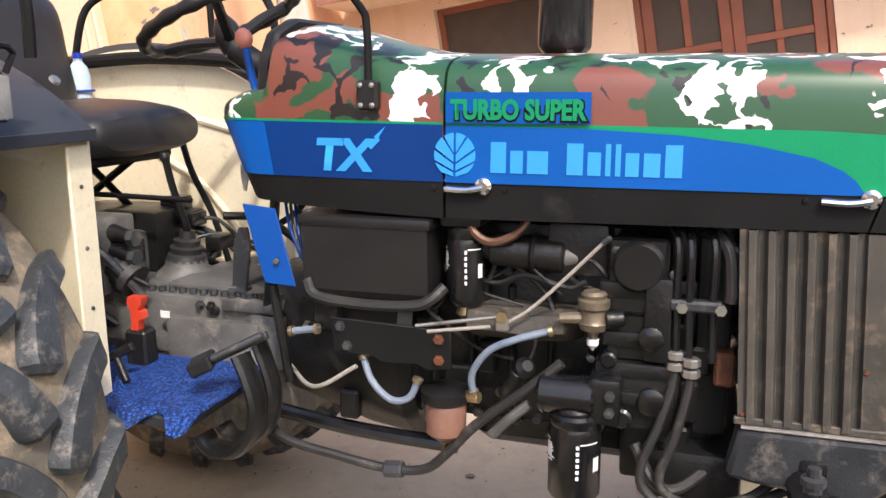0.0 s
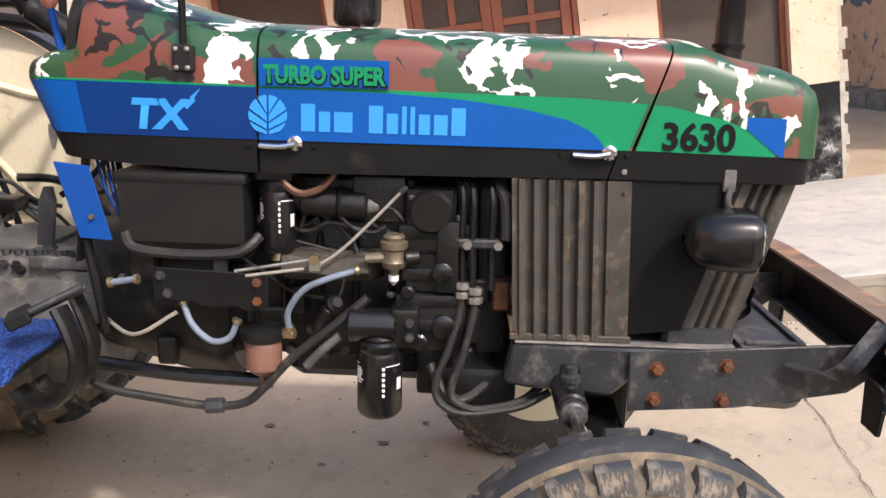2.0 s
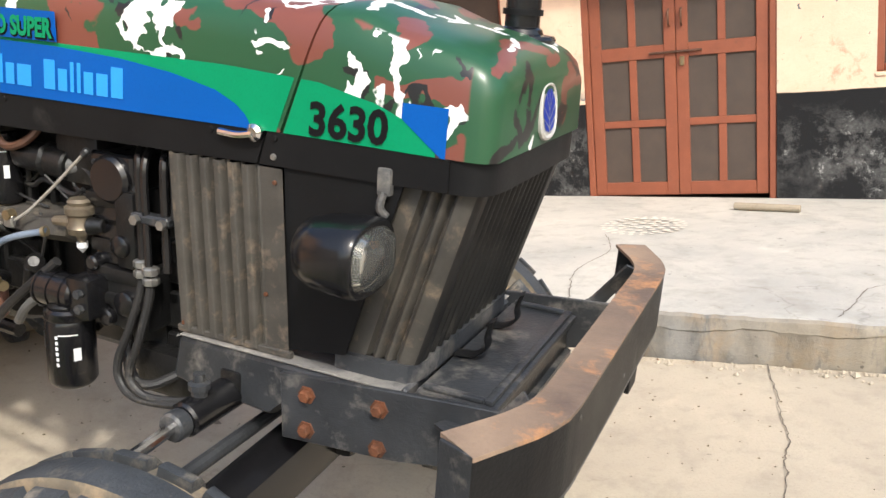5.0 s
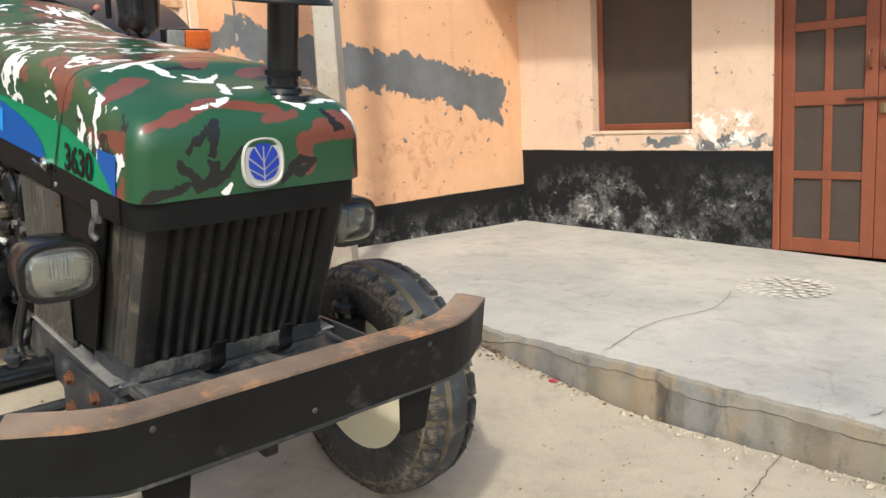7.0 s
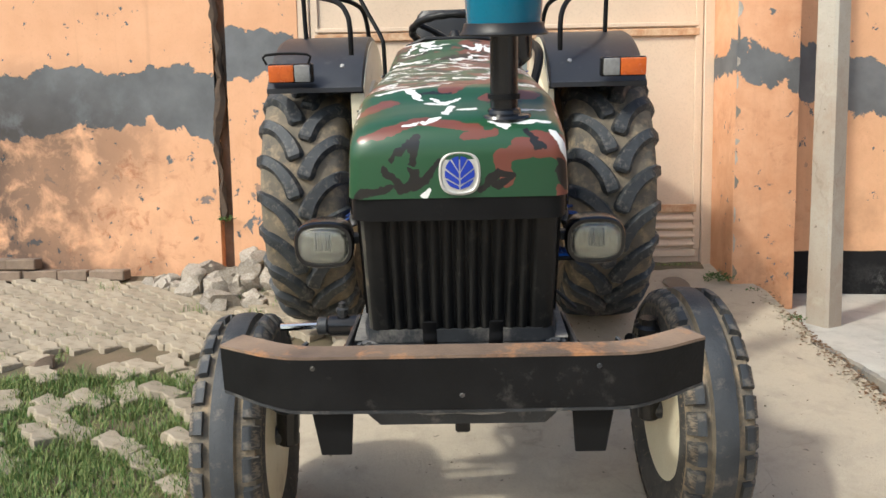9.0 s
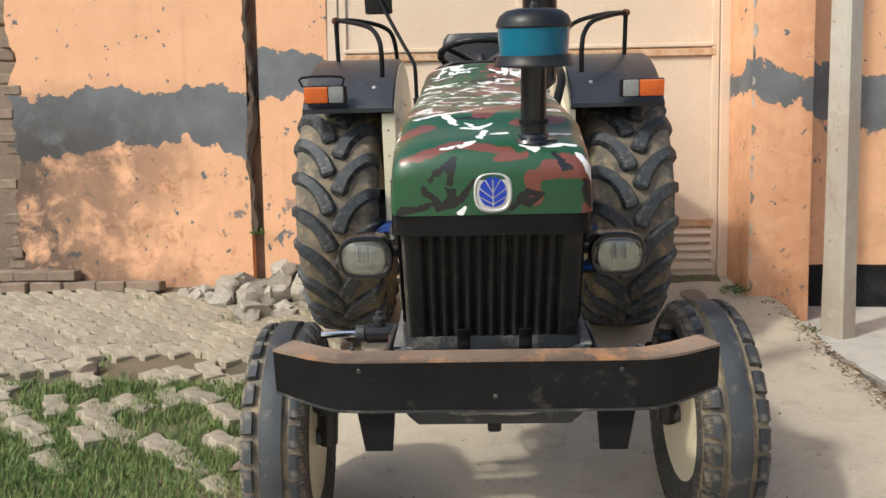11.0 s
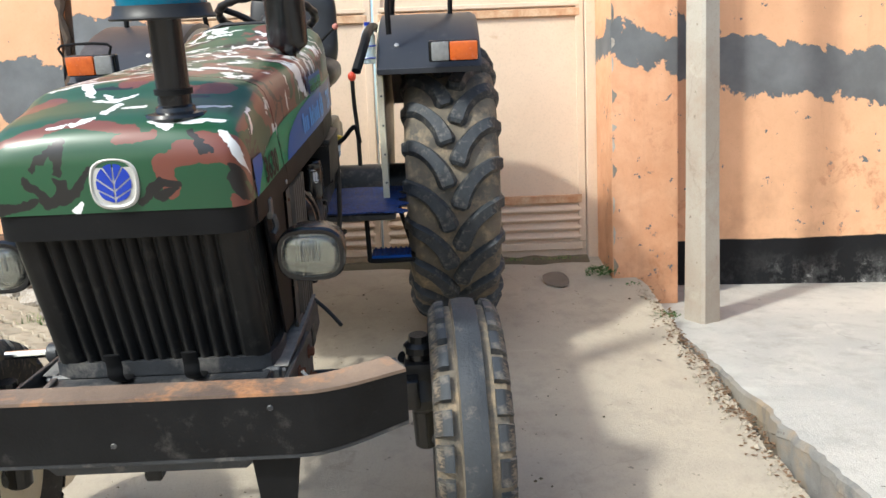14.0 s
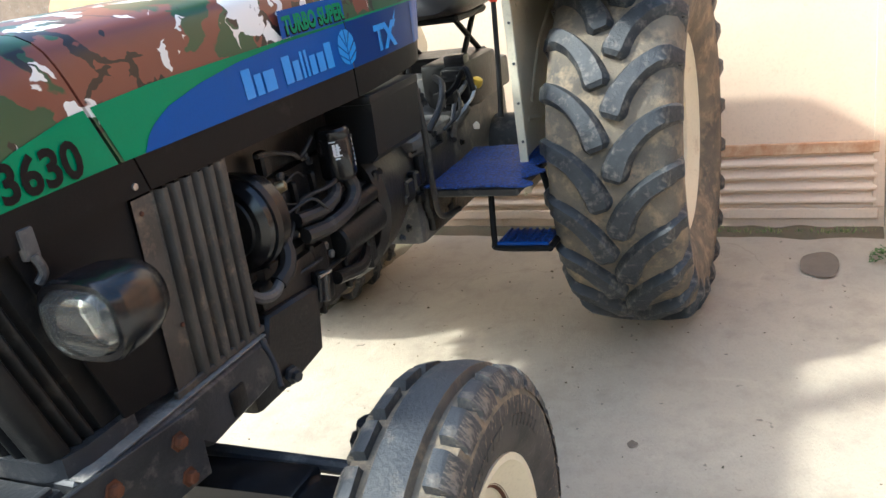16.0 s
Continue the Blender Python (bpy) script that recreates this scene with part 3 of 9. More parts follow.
ORANGE_WALL = plaster_wall_material("peeling_orange_limewash", (0.76, 0.43, 0.255), (0.70, 0.385, 0.22), stripe=(1.455, 1.875), flake=0.60, seed=1.7, soot=(-1.9, -2.9))
PILLAR_WALL = plaster_wall_material("peeling_orange_pillar_limewash", (0.75, 0.43, 0.26), (0.62, 0.31, 0.165), stripe=(1.69, 1.885), flake=0.64, seed=6.2)
PIER_WALL = plaster_wall_material("peeling_orange_pier_limewash", (0.76, 0.43, 0.255), (0.70, 0.385, 0.22), stripe=(1.75, 2.04), flake=0.56, seed=2.9)
SIDE_WALL = plaster_wall_material("peeling_orange_limewash_dado", (0.75, 0.44, 0.26), (0.68, 0.39, 0.225), stripe=(1.53, 1.87), dado=0.575, flake=0.66, seed=3.1, fall=(2.86, 0.24, 4.62))
FACADE = plaster_wall_material("peach_facade_limewash", (0.70, 0.52, 0.39), (0.64, 0.47, 0.345), dado=0.885, flake=0.74, seed=5.5, stripe=(0.90, 0.995), stripe_x=(-2.2, -0.35), bloom=(-1.30, -0.62, 0.90, 1.20))
CANOPY_PAINT = plaster_wall_material("peach_canopy_limewash", (0.74, 0.60, 0.46), (0.68, 0.53, 0.39), flake=0.9, seed=8.5)
CANOPY_EDGE = mat("brown_painted_canopy_edge", (0.24, 0.115, 0.085), (0.19, 0.088, 0.065), 7, 0.7, 0, 90, 0.25, (0.36, 0.27, 0.21), 0.25)
GATE_CREAM = mat("cream_painted_gate_steel", (0.68, 0.53, 0.39), (0.62, 0.47, 0.34), 2.2, 0.5, 0, 90, 0.05, (0.40, 0.20, 0.09), 0.10)
GATE_RUST = mat("rust_bled_gate_steel", (0.62, 0.44, 0.28), (0.42, 0.20, 0.09), 16, 0.7, 0, 90, 0.2)
POLE_CEMENT = concrete_material("cement_pole", (0.44, 0.41, 0.35), (0.36, 0.30, 0.24), (0.32, 0.22, 0.15), seed=7.0)
DOOR_WOOD = mat("terracotta_door_paint", (0.24, 0.072, 0.035), (0.20, 0.058, 0.028), 5, 0.5, 0, 120, 0.12, (0.12, 0.05, 0.03), 0.2)
MESH_SCREEN = mat("brown_fly_screen", (0.050, 0.036, 0.028), (0.070, 0.050, 0.038), 8, 0.7, 0, 400, 0.3)
# indoor shade is put into this near-black colour
DARK_ROOM = mat("room_painted_dim", (0.02, 0.016, 0.013), (0.03, 0.024, 0.02), 3, 0.9)
PLASTER_EDGE = mat("broken_plaster_edge", (0.50, 0.46, 0.40), (0.34, 0.30, 0.25), 12, 0.9, 0, 80, 0.4)
TAN_EARTH = concrete_material("tan_trodden_earth", (0.42, 0.33, 0.225), (0.36, 0.28, 0.19), (0.22, 0.17, 0.11), seed=12.0)
LEDGE_STONE = mat("weathered_ledge_stone", (0.30, 0.25, 0.19), (0.17, 0.14, 0.11), 6, 0.9, 0, 60, 0.5, (0.08, 0.07, 0.06), 0.4, per_piece=0.3)
CHALK = mat("white_chalk", (0.72, 0.68, 0.60), (0.55, 0.50, 0.42), 40, 0.9, 0, 90, 0.1)
GRASS = grass_material()
LEAF = mat("weed_leaf", (0.045, 0.11, 0.02), (0.08, 0.15, 0.035), 30, 0.6, 0, 160, 0.1)
ROPE = mat("frayed_rope", (0.05, 0.035, 0.025), (0.09, 0.06, 0.04), 20, 0.9, 0, 160, 0.3)
PINK_PLASTIC = mat("pink_wrapper", (0.60, 0.03, 0.08), (0.5, 0.03, 0.07), 20, 0.5)
BOTTLE = mat("milky_blue_bottle", (0.45, 0.55, 0.62), (0.35, 0.45, 0.55), 8, 0.3)


# ---- mesh helpers ----
def add_box(bm, x0, x1, y0, y1, z0, z1, m=None):
    vs = [bm.verts.new((x, y, z)) for x in (x0, x1) for y in (y0, y1) for z in (z0, z1)]
    if m is not None:
        for v in vs:
            v.co = m @ v.co
    for f in ((0, 1, 3, 2), (4, 6, 7, 5), (0, 4, 5, 1), (2, 3, 7, 6), (0, 2, 6, 4), (1, 5, 7, 3)):
        bm.faces.new([vs[i] for i in f])
    return vs


def box(x0, x1, y0, y1, z0, z1, bevel=0.0, seg=1, m=None):
    bm = bmesh.new()
    add_box(bm, x0, x1, y0, y1, z0, z1, m)
    bmesh.ops.recalc_face_normals(bm, faces=bm.faces)
    if bevel:
        bmesh.ops.bevel(bm, geom=bm.edges[:], offset=bevel, segments=seg, affect="EDGES", profile=0.6)
    return bm


def basis(d):
    d = Vector(d).normalized()
    a = Vector((0, 0, 1)) if abs(d.z) < 0.9 else Vector((1, 0, 0))
    u = d.cross(a).normalized()
    return d, u, d.cross(u)


def revolve(profile, at, axis, seg=24, bm=None, closed=False):
    """profile: (distance along axis, radius) pairs."""
    bm = bm or bmesh.new()
    d, u, w = basis(axis)
    at = Vector(at)
    rings = []
    for h, r in profile:
        if r < 1e-5:
            rings.append([bm.verts.new(at + d * h)])
        else:
            rings.append([bm.verts.new(at + d * h + (u * math.cos(a) + w * math.sin(a)) * r) for a in (2 * math.pi * i / seg for i in range(seg))])
    pairs = list(zip(rings, rings[1:])) + ([(rings[-1], rings[0])] if closed else [])
    for a, b in pairs:
        for i in range(seg):
            j = (i + 1) % seg
            q = [a[i % len(a)], a[j % len(a)], b[j % len(b)], b[i % len(b)]]
            q = [v for k, v in enumerate(q) if v not in q[:k]]
            if len(q) > 2:
                bm.faces.new(q)
    if not closed:
        for ring in (rings[0], rings[-1]):
            if len(ring) > 2:
                bm.faces.new(ring)
    bmesh.ops.recalc_face_normals(bm, faces=bm.faces)
    return bm


def rod(p0, p1, r, r1=None, seg=14, bm=None, bevel=0.15):
    p0, p1 = Vector(p0), Vector(p1)
    r1 = r if r1 is None else r1
    ln = (p1 - p0).length
    b = min(r, r1) * bevel
    return revolve([(0, r - b), (b, r), (ln - b, r1), (ln, r1 - b)], p0, p1 - p0, seg, bm)


def spline(pts, n=6):
    pts = [Vector(p) for p in pts]
    if len(pts) < 3:
        return pts
    e = [pts[0] * 2 - pts[1]] + pts + [pts[-1] * 2 - pts[-2]]
    out = []
    for i in range(1, len(e) - 2):
        a, b, c, d = e[i - 1:i + 3]
        for k in range(n):
            t = k / n
            out.append(0.5 * (2 * b + (c - a) * t + (2 * a - 5 * b + 4 * c - d) * t * t + (3 * b - a - 3 * c + d) * t ** 3))
    return out + [pts[-1]]


def tube(pts, r, seg=10, n=6, bm=None, smooth_path=True, flat=1.0):
    bm = bm or bmesh.new()
    ps = spline(pts, n) if smooth_path else [Vector(p) for p in pts]
    up = None
    rings = []
    for i, p in enumerate(ps):
        d = (ps[min(i + 1, len(ps) - 1)] - ps[max(i - 1, 0)]).normalized()
        if up is None:
            _, u, w = basis(d)
        else:
            u = (up - d * up.dot(d)).normalized()
            w = d.cross(u)
        up = u
        rr = r[i * (len(r) - 1) // max(1, len(ps) - 1)] if isinstance(r, (list, tuple)) else r
        rings.append([bm.verts.new(p + (u * math.cos(a) + w * math.sin(a) * flat) * rr) for a in (2 * math.pi * k / seg for k in range(seg))])
    for a, b in zip(rings, rings[1:]):
        for i in range(seg):
            bm.faces.new((a[i], a[(i + 1) % seg], b[(i + 1) % seg], b[i]))
    bm.faces.new(rings[0][::-1])
    bm.faces.new(rings[-1])
    bmesh.ops.recalc_face_normals(bm, faces=bm.faces)
    return bm


def loft(sections, closed=False, caps=True, bm=None):
    bm = bm or bmesh.new()
    rows = [[bm.verts.new(p) for p in s] for s in sections]
    for a, b in zip(rows, rows[1:]):
        n = len(a)
        for i in range(n if closed else n - 1):
            j = (i + 1) % n
            bm.faces.new((a[i], a[j], b[j], b[i]))
    if caps and closed:
        bm.faces.new(rows[0])
        bm.faces.new(rows[-1])
    bmesh.ops.recalc_face_normals(bm, faces=bm.faces)
    return bm


def slab_of(poly, thick, to3, bevel=0.0, bm=None):
    """A plate: a flat outline, thickened. to3(u, v, w) places it."""
    bm = bm or bmesh.new()
    a = [bm.verts.new(to3(u, v, 0)) for u, v in poly]
    b = [bm.verts.new(to3(u, v, thick)) for u, v in poly]
    bm.faces.new(a)
    bm.faces.new(b[::-1])
    n = len(a)
    for i in range(n):
        bm.faces.new((a[i], b[i], b[(i + 1) % n], a[(i + 1) % n]))
    bmesh.ops.recalc_face_normals(bm, faces=bm.faces)
    if bevel:
        bmesh.ops.bevel(bm, geom=bm.edges[:], offset=bevel, segments=1, affect="EDGES")
    return bm


def to_mesh(name, bm, material, smooth=True, angle=35):
    me = bpy.data.meshes.new(name)
    bm.to_mesh(me)
    bm.free()
    me.materials.append(material)
    if smooth:
        me.shade_smooth()
        me.set_sharp_from_angle(angle=radians(angle))
    return me


def part(name, bm, material, parent, label="", smooth=True, angle=35):
    ob = new(name, bm if isinstance(bm, bpy.types.Mesh) else to_mesh(name, bm, material, smooth, angle))
    ob.parent = parent
    if label:
        tagged(ob, label)
    return ob


def thing(name, bm, material, label, category, group="", kind="", smooth=True, angle=35):
    return tagged(new(name, to_mesh(name, bm, material, smooth, angle)), label, category, group, kind)


def empty(name, label, category, m=None, group="", kind=""):
    ob = tagged(new(name), label, category, group, kind)
    ob.empty_display_size = 0.1
    if m is not None:
        ob.matrix_world = m
    return ob


def lerp(a, b, t):
    return a + (b - a) * t


def table(xs, x):
    """Piecewise straight interpolation in a short table of (x, value)."""
    for (x0, v0), (x1, v1) in zip(xs, xs[1:]):
        if x <= x1:
            return lerp(v0, v1, max(0.0, (x - x0) / (x1 - x0)))
    return xs[-1][1]



# ---- ground ----
def ramp_z(x, y=0.0):
    """The drive climbs from the yard to the gate's sill and tilts sideways at its foot."""
    s = 0.18 * (0.30 - x)
    s = 0.5 * (s + math.sqrt(s * s + 0.0006))
    tilt = table([(-4.0, -0.08), (-0.7, -0.035), (0.75, 0.040), (1.9, 0.045)], y) * max(0.0, min(1.0, (x + 1.5) / 1.2))
    return min(s, 0.575) - 0.044 + tilt


def slab_z(x, y=3.4):
    return 0.156 - 0.0256 * x - 0.022 * (y - 4.857)


def sheet(xs, ys, zf, material, name, label, category, skirt=0.0, jag=None):
    bm = bmesh.new()
    rows = [[bm.verts.new((x, y, zf(x, y))) for y in ys] for x in xs]
    for a, b in zip(rows, rows[1:]):
        for i in range(len(ys) - 1):
            bm.faces.new((a[i], b[i], b[i + 1], a[i + 1]))
    if jag:
        for i, x in enumerate(xs):
            for j in (0, len(ys) - 1):
                rows[i][j].co.y = jag(x, j > 0)
                rows[i][j].co.z = zf(x, rows[i][j].co.y)
    if skirt:
        edge = [e for e in bm.edges if e.is_boundary]
        ex = bmesh.ops.extrude_edge_only(bm, edges=edge)
        for v in ex["geom"]:
            if isinstance(v, bmesh.types.BMVert):
                v.co.z -= skirt
    bmesh.ops.recalc_face_normals(bm, faces=bm.faces)
    return thing(name, bm, material, label, category, kind="structure", angle=40)


def span(a, b, n):
    return [lerp(a, b, i / n) for i in range(n + 1)]


far = [-400, -120, -40, -15]
gx = far + span(-6, 6, 96) + [15, 40, 120, 400]
gy = far + span(-6, 6, 60) + [15, 40, 120, 400]
sheet(gx, gy, lambda x, y: (min(ramp_z(x, y) - 0.035, 0.0) if y > 1.95 else ramp_z(x, y) - (0.25 if y > 1.75 and x > -2.7 else 0.035)) + (0.012 * noise.noise(Vector((x * 2, y * 2, 0))) if abs(x) < 7 and abs(y) < 7 else 0), SOIL, "ground", "trodden brown soil of the yard", "ground")


def drive_edge(x, right):
    n = noise.noise(Vector((x * 3.1, 7.0 if right else 2.0, 0))) * 0.07 + noise.noise(Vector((x * 11.0, 3.0, 1.0))) * 0.03
    if right:
        return 1.872 + min(0.0, n)
    return table([(-3, -0.62), (-0.6, -0.74), (0.2, -0.92), (1.0, -1.6), (1.8, -3.4), (6, -4)], x) + n


sheet(span(-2.86, 6.0, 220), span(-1, 1, 46), lambda x, y: ramp_z(x),
      CONCRETE, "driveway", "stained pale concrete driveway sloping up to the gate", "driveway", 0.12, None)
drive = bpy.data.objects["driveway"]
for v in drive.data.vertices:
    # stretch the unit strip between its two ragged edges
    x, t = v.co.x, (v.co.y + 1) / 2
    v.co.y = lerp(drive_edge(x, False), drive_edge(x, True), t)
    v.co.z += ramp_z(x, v.co.y) - ramp_z(x) + 0.005 * noise.noise(Vector((x * 3, v.co.y * 3, 0)))


def porch_edge(x):
    return 1.892 + 0.020 * noise.noise(Vector((x * 4, 0, 5))) + 0.020 * noise.noise(Vector((x * 13, 0, 2))) + 0.010 * noise.noise(Vector((x * 37, 0, 2))) + max(0.0, 0.03 * noise.noise(Vector((x * 1.3, 4, 9))))


bm = bmesh.new()
xs, prof = span(-2.92, 6.5, 260), []
for x in xs:
    e, z = porch_edge(x), slab_z(x, 1.9)
    w = 0.008 * noise.noise(Vector((x * 5, 1, 1)))
    k = max(0.022, 0.05 + 0.05 * noise.noise(Vector((x * 2.3, 2, 7))) + 0.012 * noise.noise(Vector((x * 15, 2, 7))))
    ring = [(e + w, -0.12), (e + 0.6 * w, z - k - 0.005), (e - 0.005, z - k), (e, z - 0.012), (e + 0.015, z)]
    prof.append([(x, yy, zz) for yy, zz in ring] + [(x, yy, slab_z(x, yy) + 0.003 * noise.noise(Vector((x * 2, yy * 2, 3)))) for yy in span(2.0, 4.857, 14)])
loft(prof, caps=False, bm=bm)
porch = thing("porch_slab", bm, SLAB_CONCRETE, "worn grey concrete porch slab raised on a kerb", "slab", kind="structure", angle=40)
porch.data.materials.append(KERB_CEMENT)
for p in porch.data.polygons:
    if p.normal.y < -0.5:
        p.material_index = 1


# cracks are thin flat strips on the concrete, coloured for their dirt and inner shade
def crack(pts, width, zf, material, label):
    bm = bmesh.new()
    rows, ps = [], spline([(x, y, 0) for x, y in pts], 22)
    for i, p in enumerate(ps):
        d = (ps[min(i + 1, len(ps) - 1)] - ps[max(i - 1, 0)]).normalized()
        nrm = Vector((-d.y, d.x, 0))
        c = p + nrm * (0.016 * noise.noise(p * 5.0) + 0.010 * noise.noise(p * 17) + 0.007 * noise.noise(p * 50))
        w = width * (0.5 + 0.9 * abs(noise.noise(p * 21)))
        rows.append([c - nrm * w, c + nrm * w])
    loft([[(v.x, v.y, zf(v.x, v.y) + 0.006) for v in r] for r in rows], caps=False, bm=bm)
    return thing("crack", bm, material, label, "crack", kind="structure", smooth=False)


CRACK_DARK = mat("crack_shadow_dirt", (0.09, 0.075, 0.058), (0.16, 0.13, 0.10), 30, 0.95)
crack([(0.98, 1.88), (1.06, 1.4), (1.086, 1.02), (1.07, 0.64), (1.05, 0.30), (1.09, -0.1), (1.2, -0.7)], 0.0028, lambda x, y: ramp_z(x, y), CRACK_DARK, "long thin crack across the driveway")
crack([(0.12, 1.97), (0.02, 2.5), (0.08, 3.0), (-0.05, 3.4)], 0.003, slab_z, CRACK_DARK, "thin crack in the porch slab")
crack([(1.25, 1.97), (1.36, 2.4), (1.52, 2.6)], 0.003, slab_z, CRACK_DARK, "thin crack at the porch edge")


# ---- back wall with the gate ----
def wall(name, x0, x1, y0, y1, z0, z1, material, label, bevel=0.012):
    bm = box(x0, x1, y0, y1, z0, z1, bevel, 2)
    return thing(name, bm, material, label, "wall", kind="structure")


def ragged_face_wall(name, x, thick, y0, y1, z0, z1, material, label, ragged_left=False, step=0.05):
    bm = bmesh.new()
    ny, nz = max(2, int((y1 - y0) / step)), int((z1 - z0) / step)
    front = []
    for j in range(nz + 1):
        z = lerp(z0, z1, j / nz)
        row = []
        for i in range(ny + 1):
            y = lerp(y0, y1, i / ny)
            if ragged_left and i == 0:
                y += 0.10 * noise.noise(Vector((0, 1, z * 4))) + 0.05 * noise.noise(Vector((0, 5, z * 13)))
            row.append((x + 0.012 * noise.noise(Vector((3, y * 2.2, z * 2.2))), y, z))
        front.append(row)
    loft(front, caps=False, bm=bm)
    edge = [e for e in bm.edges if e.is_boundary]
    ex = bmesh.ops.extrude_edge_only(bm, edges=edge)
    for v in ex["geom"]:
        if isinstance(v, bmesh.types.BMVert):
            v.co.x = x - thick
    bmesh.ops.recalc_face_normals(bm, faces=bm.faces)
    return thing(name, bm, material, label, "wall", kind="structure")


BACK = -2.824
ragged_face_wall("wall_west", BACK, 0.24, -3.28, -1.62, 0.44, 4.2, ORANGE_WALL, "peeling orange limewashed boundary wall with a bare cement stripe", True)
ragged_face_wall("wall_gate_pier", BACK + 0.01, 0.26, -1.53, -1.05, 0.40, 4.2, PIER_WALL, "peeling orange gate pier with a cement stripe")
wall("wall_pillar", -2.95, -2.394, 1.696, 2.09, 0.2, 4.2, PILLAR_WALL, "orange limewashed gate pillar with chipped plaster edges", 0.02)
rng = random.Random(14)
for k in range(15):
    z, h, w = 0.55 + 0.16 * k + rng.uniform(-0.05, 0.05), rng.uniform(0.02, 0.07), rng.uniform(0.012, 0.04)
    out = [(0.002 + w * rng.uniform(0.5, 1.0) * math.sin(math.pi * i / 6), z - h + 2 * h * i / 6) for i in range(7)]
    part("plaster_chip", slab_of([(0.0005, z - h)] + out[1:-1] + [(0.0005, z + h)], 0.003, lambda u, v, t: (-2.3945 + t, 1.705 + u, v)), PLASTER_EDGE if k % 3 else KERB_CEMENT, bpy.data.objects["wall_pillar"], smooth=False)
ragged_face_wall("wall_porch_side", -2.916, 0.24, 2.06, 4.857, 0.10, 4.2, SIDE_WALL, "peeling orange wall beside the porch with a black dado")
wall("wall_far_left", -3.42, -3.22, -9.0, -3.05, 0.2, 3.4, BRICK, "weathered bare brick wall past the corner")
wall("wall_gap_back", -3.06, -2.92, -1.75, -1.40, 0.3, 4.2, BRICK, "dark brick behind the gap in the wall")

# loose brick courses at the wall's foot
foot = empty("brick_footing", "exposed weathered brick courses along the wall's foot", "footing", kind="structure")
rng = random.Random(5)
brick_me = to_mesh("brick", box(-0.055, 0.055, -0.11, 0.11, -0.035, 0.035, 0.008), BRICK)
for row in range(2):
    y = -3.75 + row * 0.11
    while y < (-2.35 if row == 0 else -2.75):
        b = part("brick", brick_me, BRICK, foot)
        b.matrix_basis = pose(-2.735 + rng.uniform(-0.02, 0.02) + (-0.03 * row), y, 0.545 + row * 0.078 - 0.035, 0, rng.uniform(-3, 3), rng.uniform(-3, 3)) @ Matrix.Diagonal((1, rng.uniform(0.85, 1.15), 1, 1))
        y += 0.232
for k in range(26):
    b = part("brick", brick_me, BRICK, foot)
    b.matrix_basis = pose(-2.90 + rng.uniform(-0.03, 0.03), -3.30 + rng.uniform(-0.05, 0.09), 0.66 + k * 0.082, 0, 0, rng.uniform(-8, 8)) @ Matrix.Diagonal((1, 0.55, 0.95, 1))

# frayed root and rope hanging down the gap
rope = tube([(-2.84, -1.60 + 0.02 * math.sin(k * 1.7), 4.1 - 0.27 * k) for k in range(13)], [0.034, 0.026, 0.03, 0.022, 0.032, 0.024, 0.03], 7, 4)
for v in rope.verts:
    v.co += Vector((0, 0.05, 0.0)) * noise.noise(v.co * 17)
thing("dead_creeper", rope, ROPE, "dark dead creeper hanging in the wall's gap", "creeper")

# gate
gate = empty("gate", "closed cream steel gate with rust streaks and a louvred foot", "gate")
GX = -2.85
part("frame", box(GX - 0.03, GX + 0.03, -1.05, -0.97, 0.46, 4.0, 0.006), GATE_CREAM, gate)
part("frame", box(GX - 0.03, GX + 0.03, 1.63, 1.70, 0.46, 4.0, 0.006), GATE_CREAM, gate)
for y0, y1 in ((-0.97, 0.31), (0.315, 1.63)):
    leaf = part("leaf", box(GX - 0.02, GX, y0 + 0.004, y1 - 0.004, 0.515, 3.9, 0.004), GATE_CREAM, gate)
    for z, h in ((0.565, 0.05), (0.865, 0.055), (2.03, 0.05), (2.09, 0.03), (3.3, 0.06)):
        part("rail", box(GX + 0.001, GX + 0.022, y0 + 0.03, y1 - 0.03, z, z + h, 0.005), GATE_RUST if z in (0.865, 2.03) else GATE_CREAM, leaf)
    for k in range(4):
        z = 0.630 + k * 0.058
        part("slat", slab_of([(0, 0), (0.026, 0.012), (0.026, 0.022), (0.004, 0.05), (0, 0.05)], y1 - y0 - 0.08, lambda u, v, w, z=z, y0=y0: (GX + u, y0 + 0.04 + w, z + v)), GATE_CREAM, leaf, smooth=False)
    for y in (y0 + 0.03, y1 - 0.03):
        part("stile", box(GX + 0.001, GX + 0.018, y - 0.025, y + 0.025, 0.62, 3.85, 0.004), GATE_CREAM, leaf)

# cement pole
pole = loft([[(math.cos(a + 0.5) * w * 1.15, math.sin(a + 0.5) * w, z) for a in (math.pi / 4 + math.pi / 2 * k + d for k in range(4) for d in (-0.12, 0.12))] for z, w in ((0.0, 0.092), (0.6, 0.086), (5.0, 0.070))], closed=True)
p = thing("cement_pole", pole, POLE_CEMENT, "square weathered cement pole on the porch corner", "pole")
p.matrix_world = pose(-1.985, 2.10, 0.26, 0.0, 0.0, 0)
thing("wire", tube([(-2.912, 2.43, 3.3), (-2.908, 2.42, 2.6), (-2.91, 2.44, 2.15), (-2.905, 2.40, 1.95), (-2.91, 2.425, 1.86)], 0.006, 6), HOSE, "thin dark wire hanging on the wall", "wire")


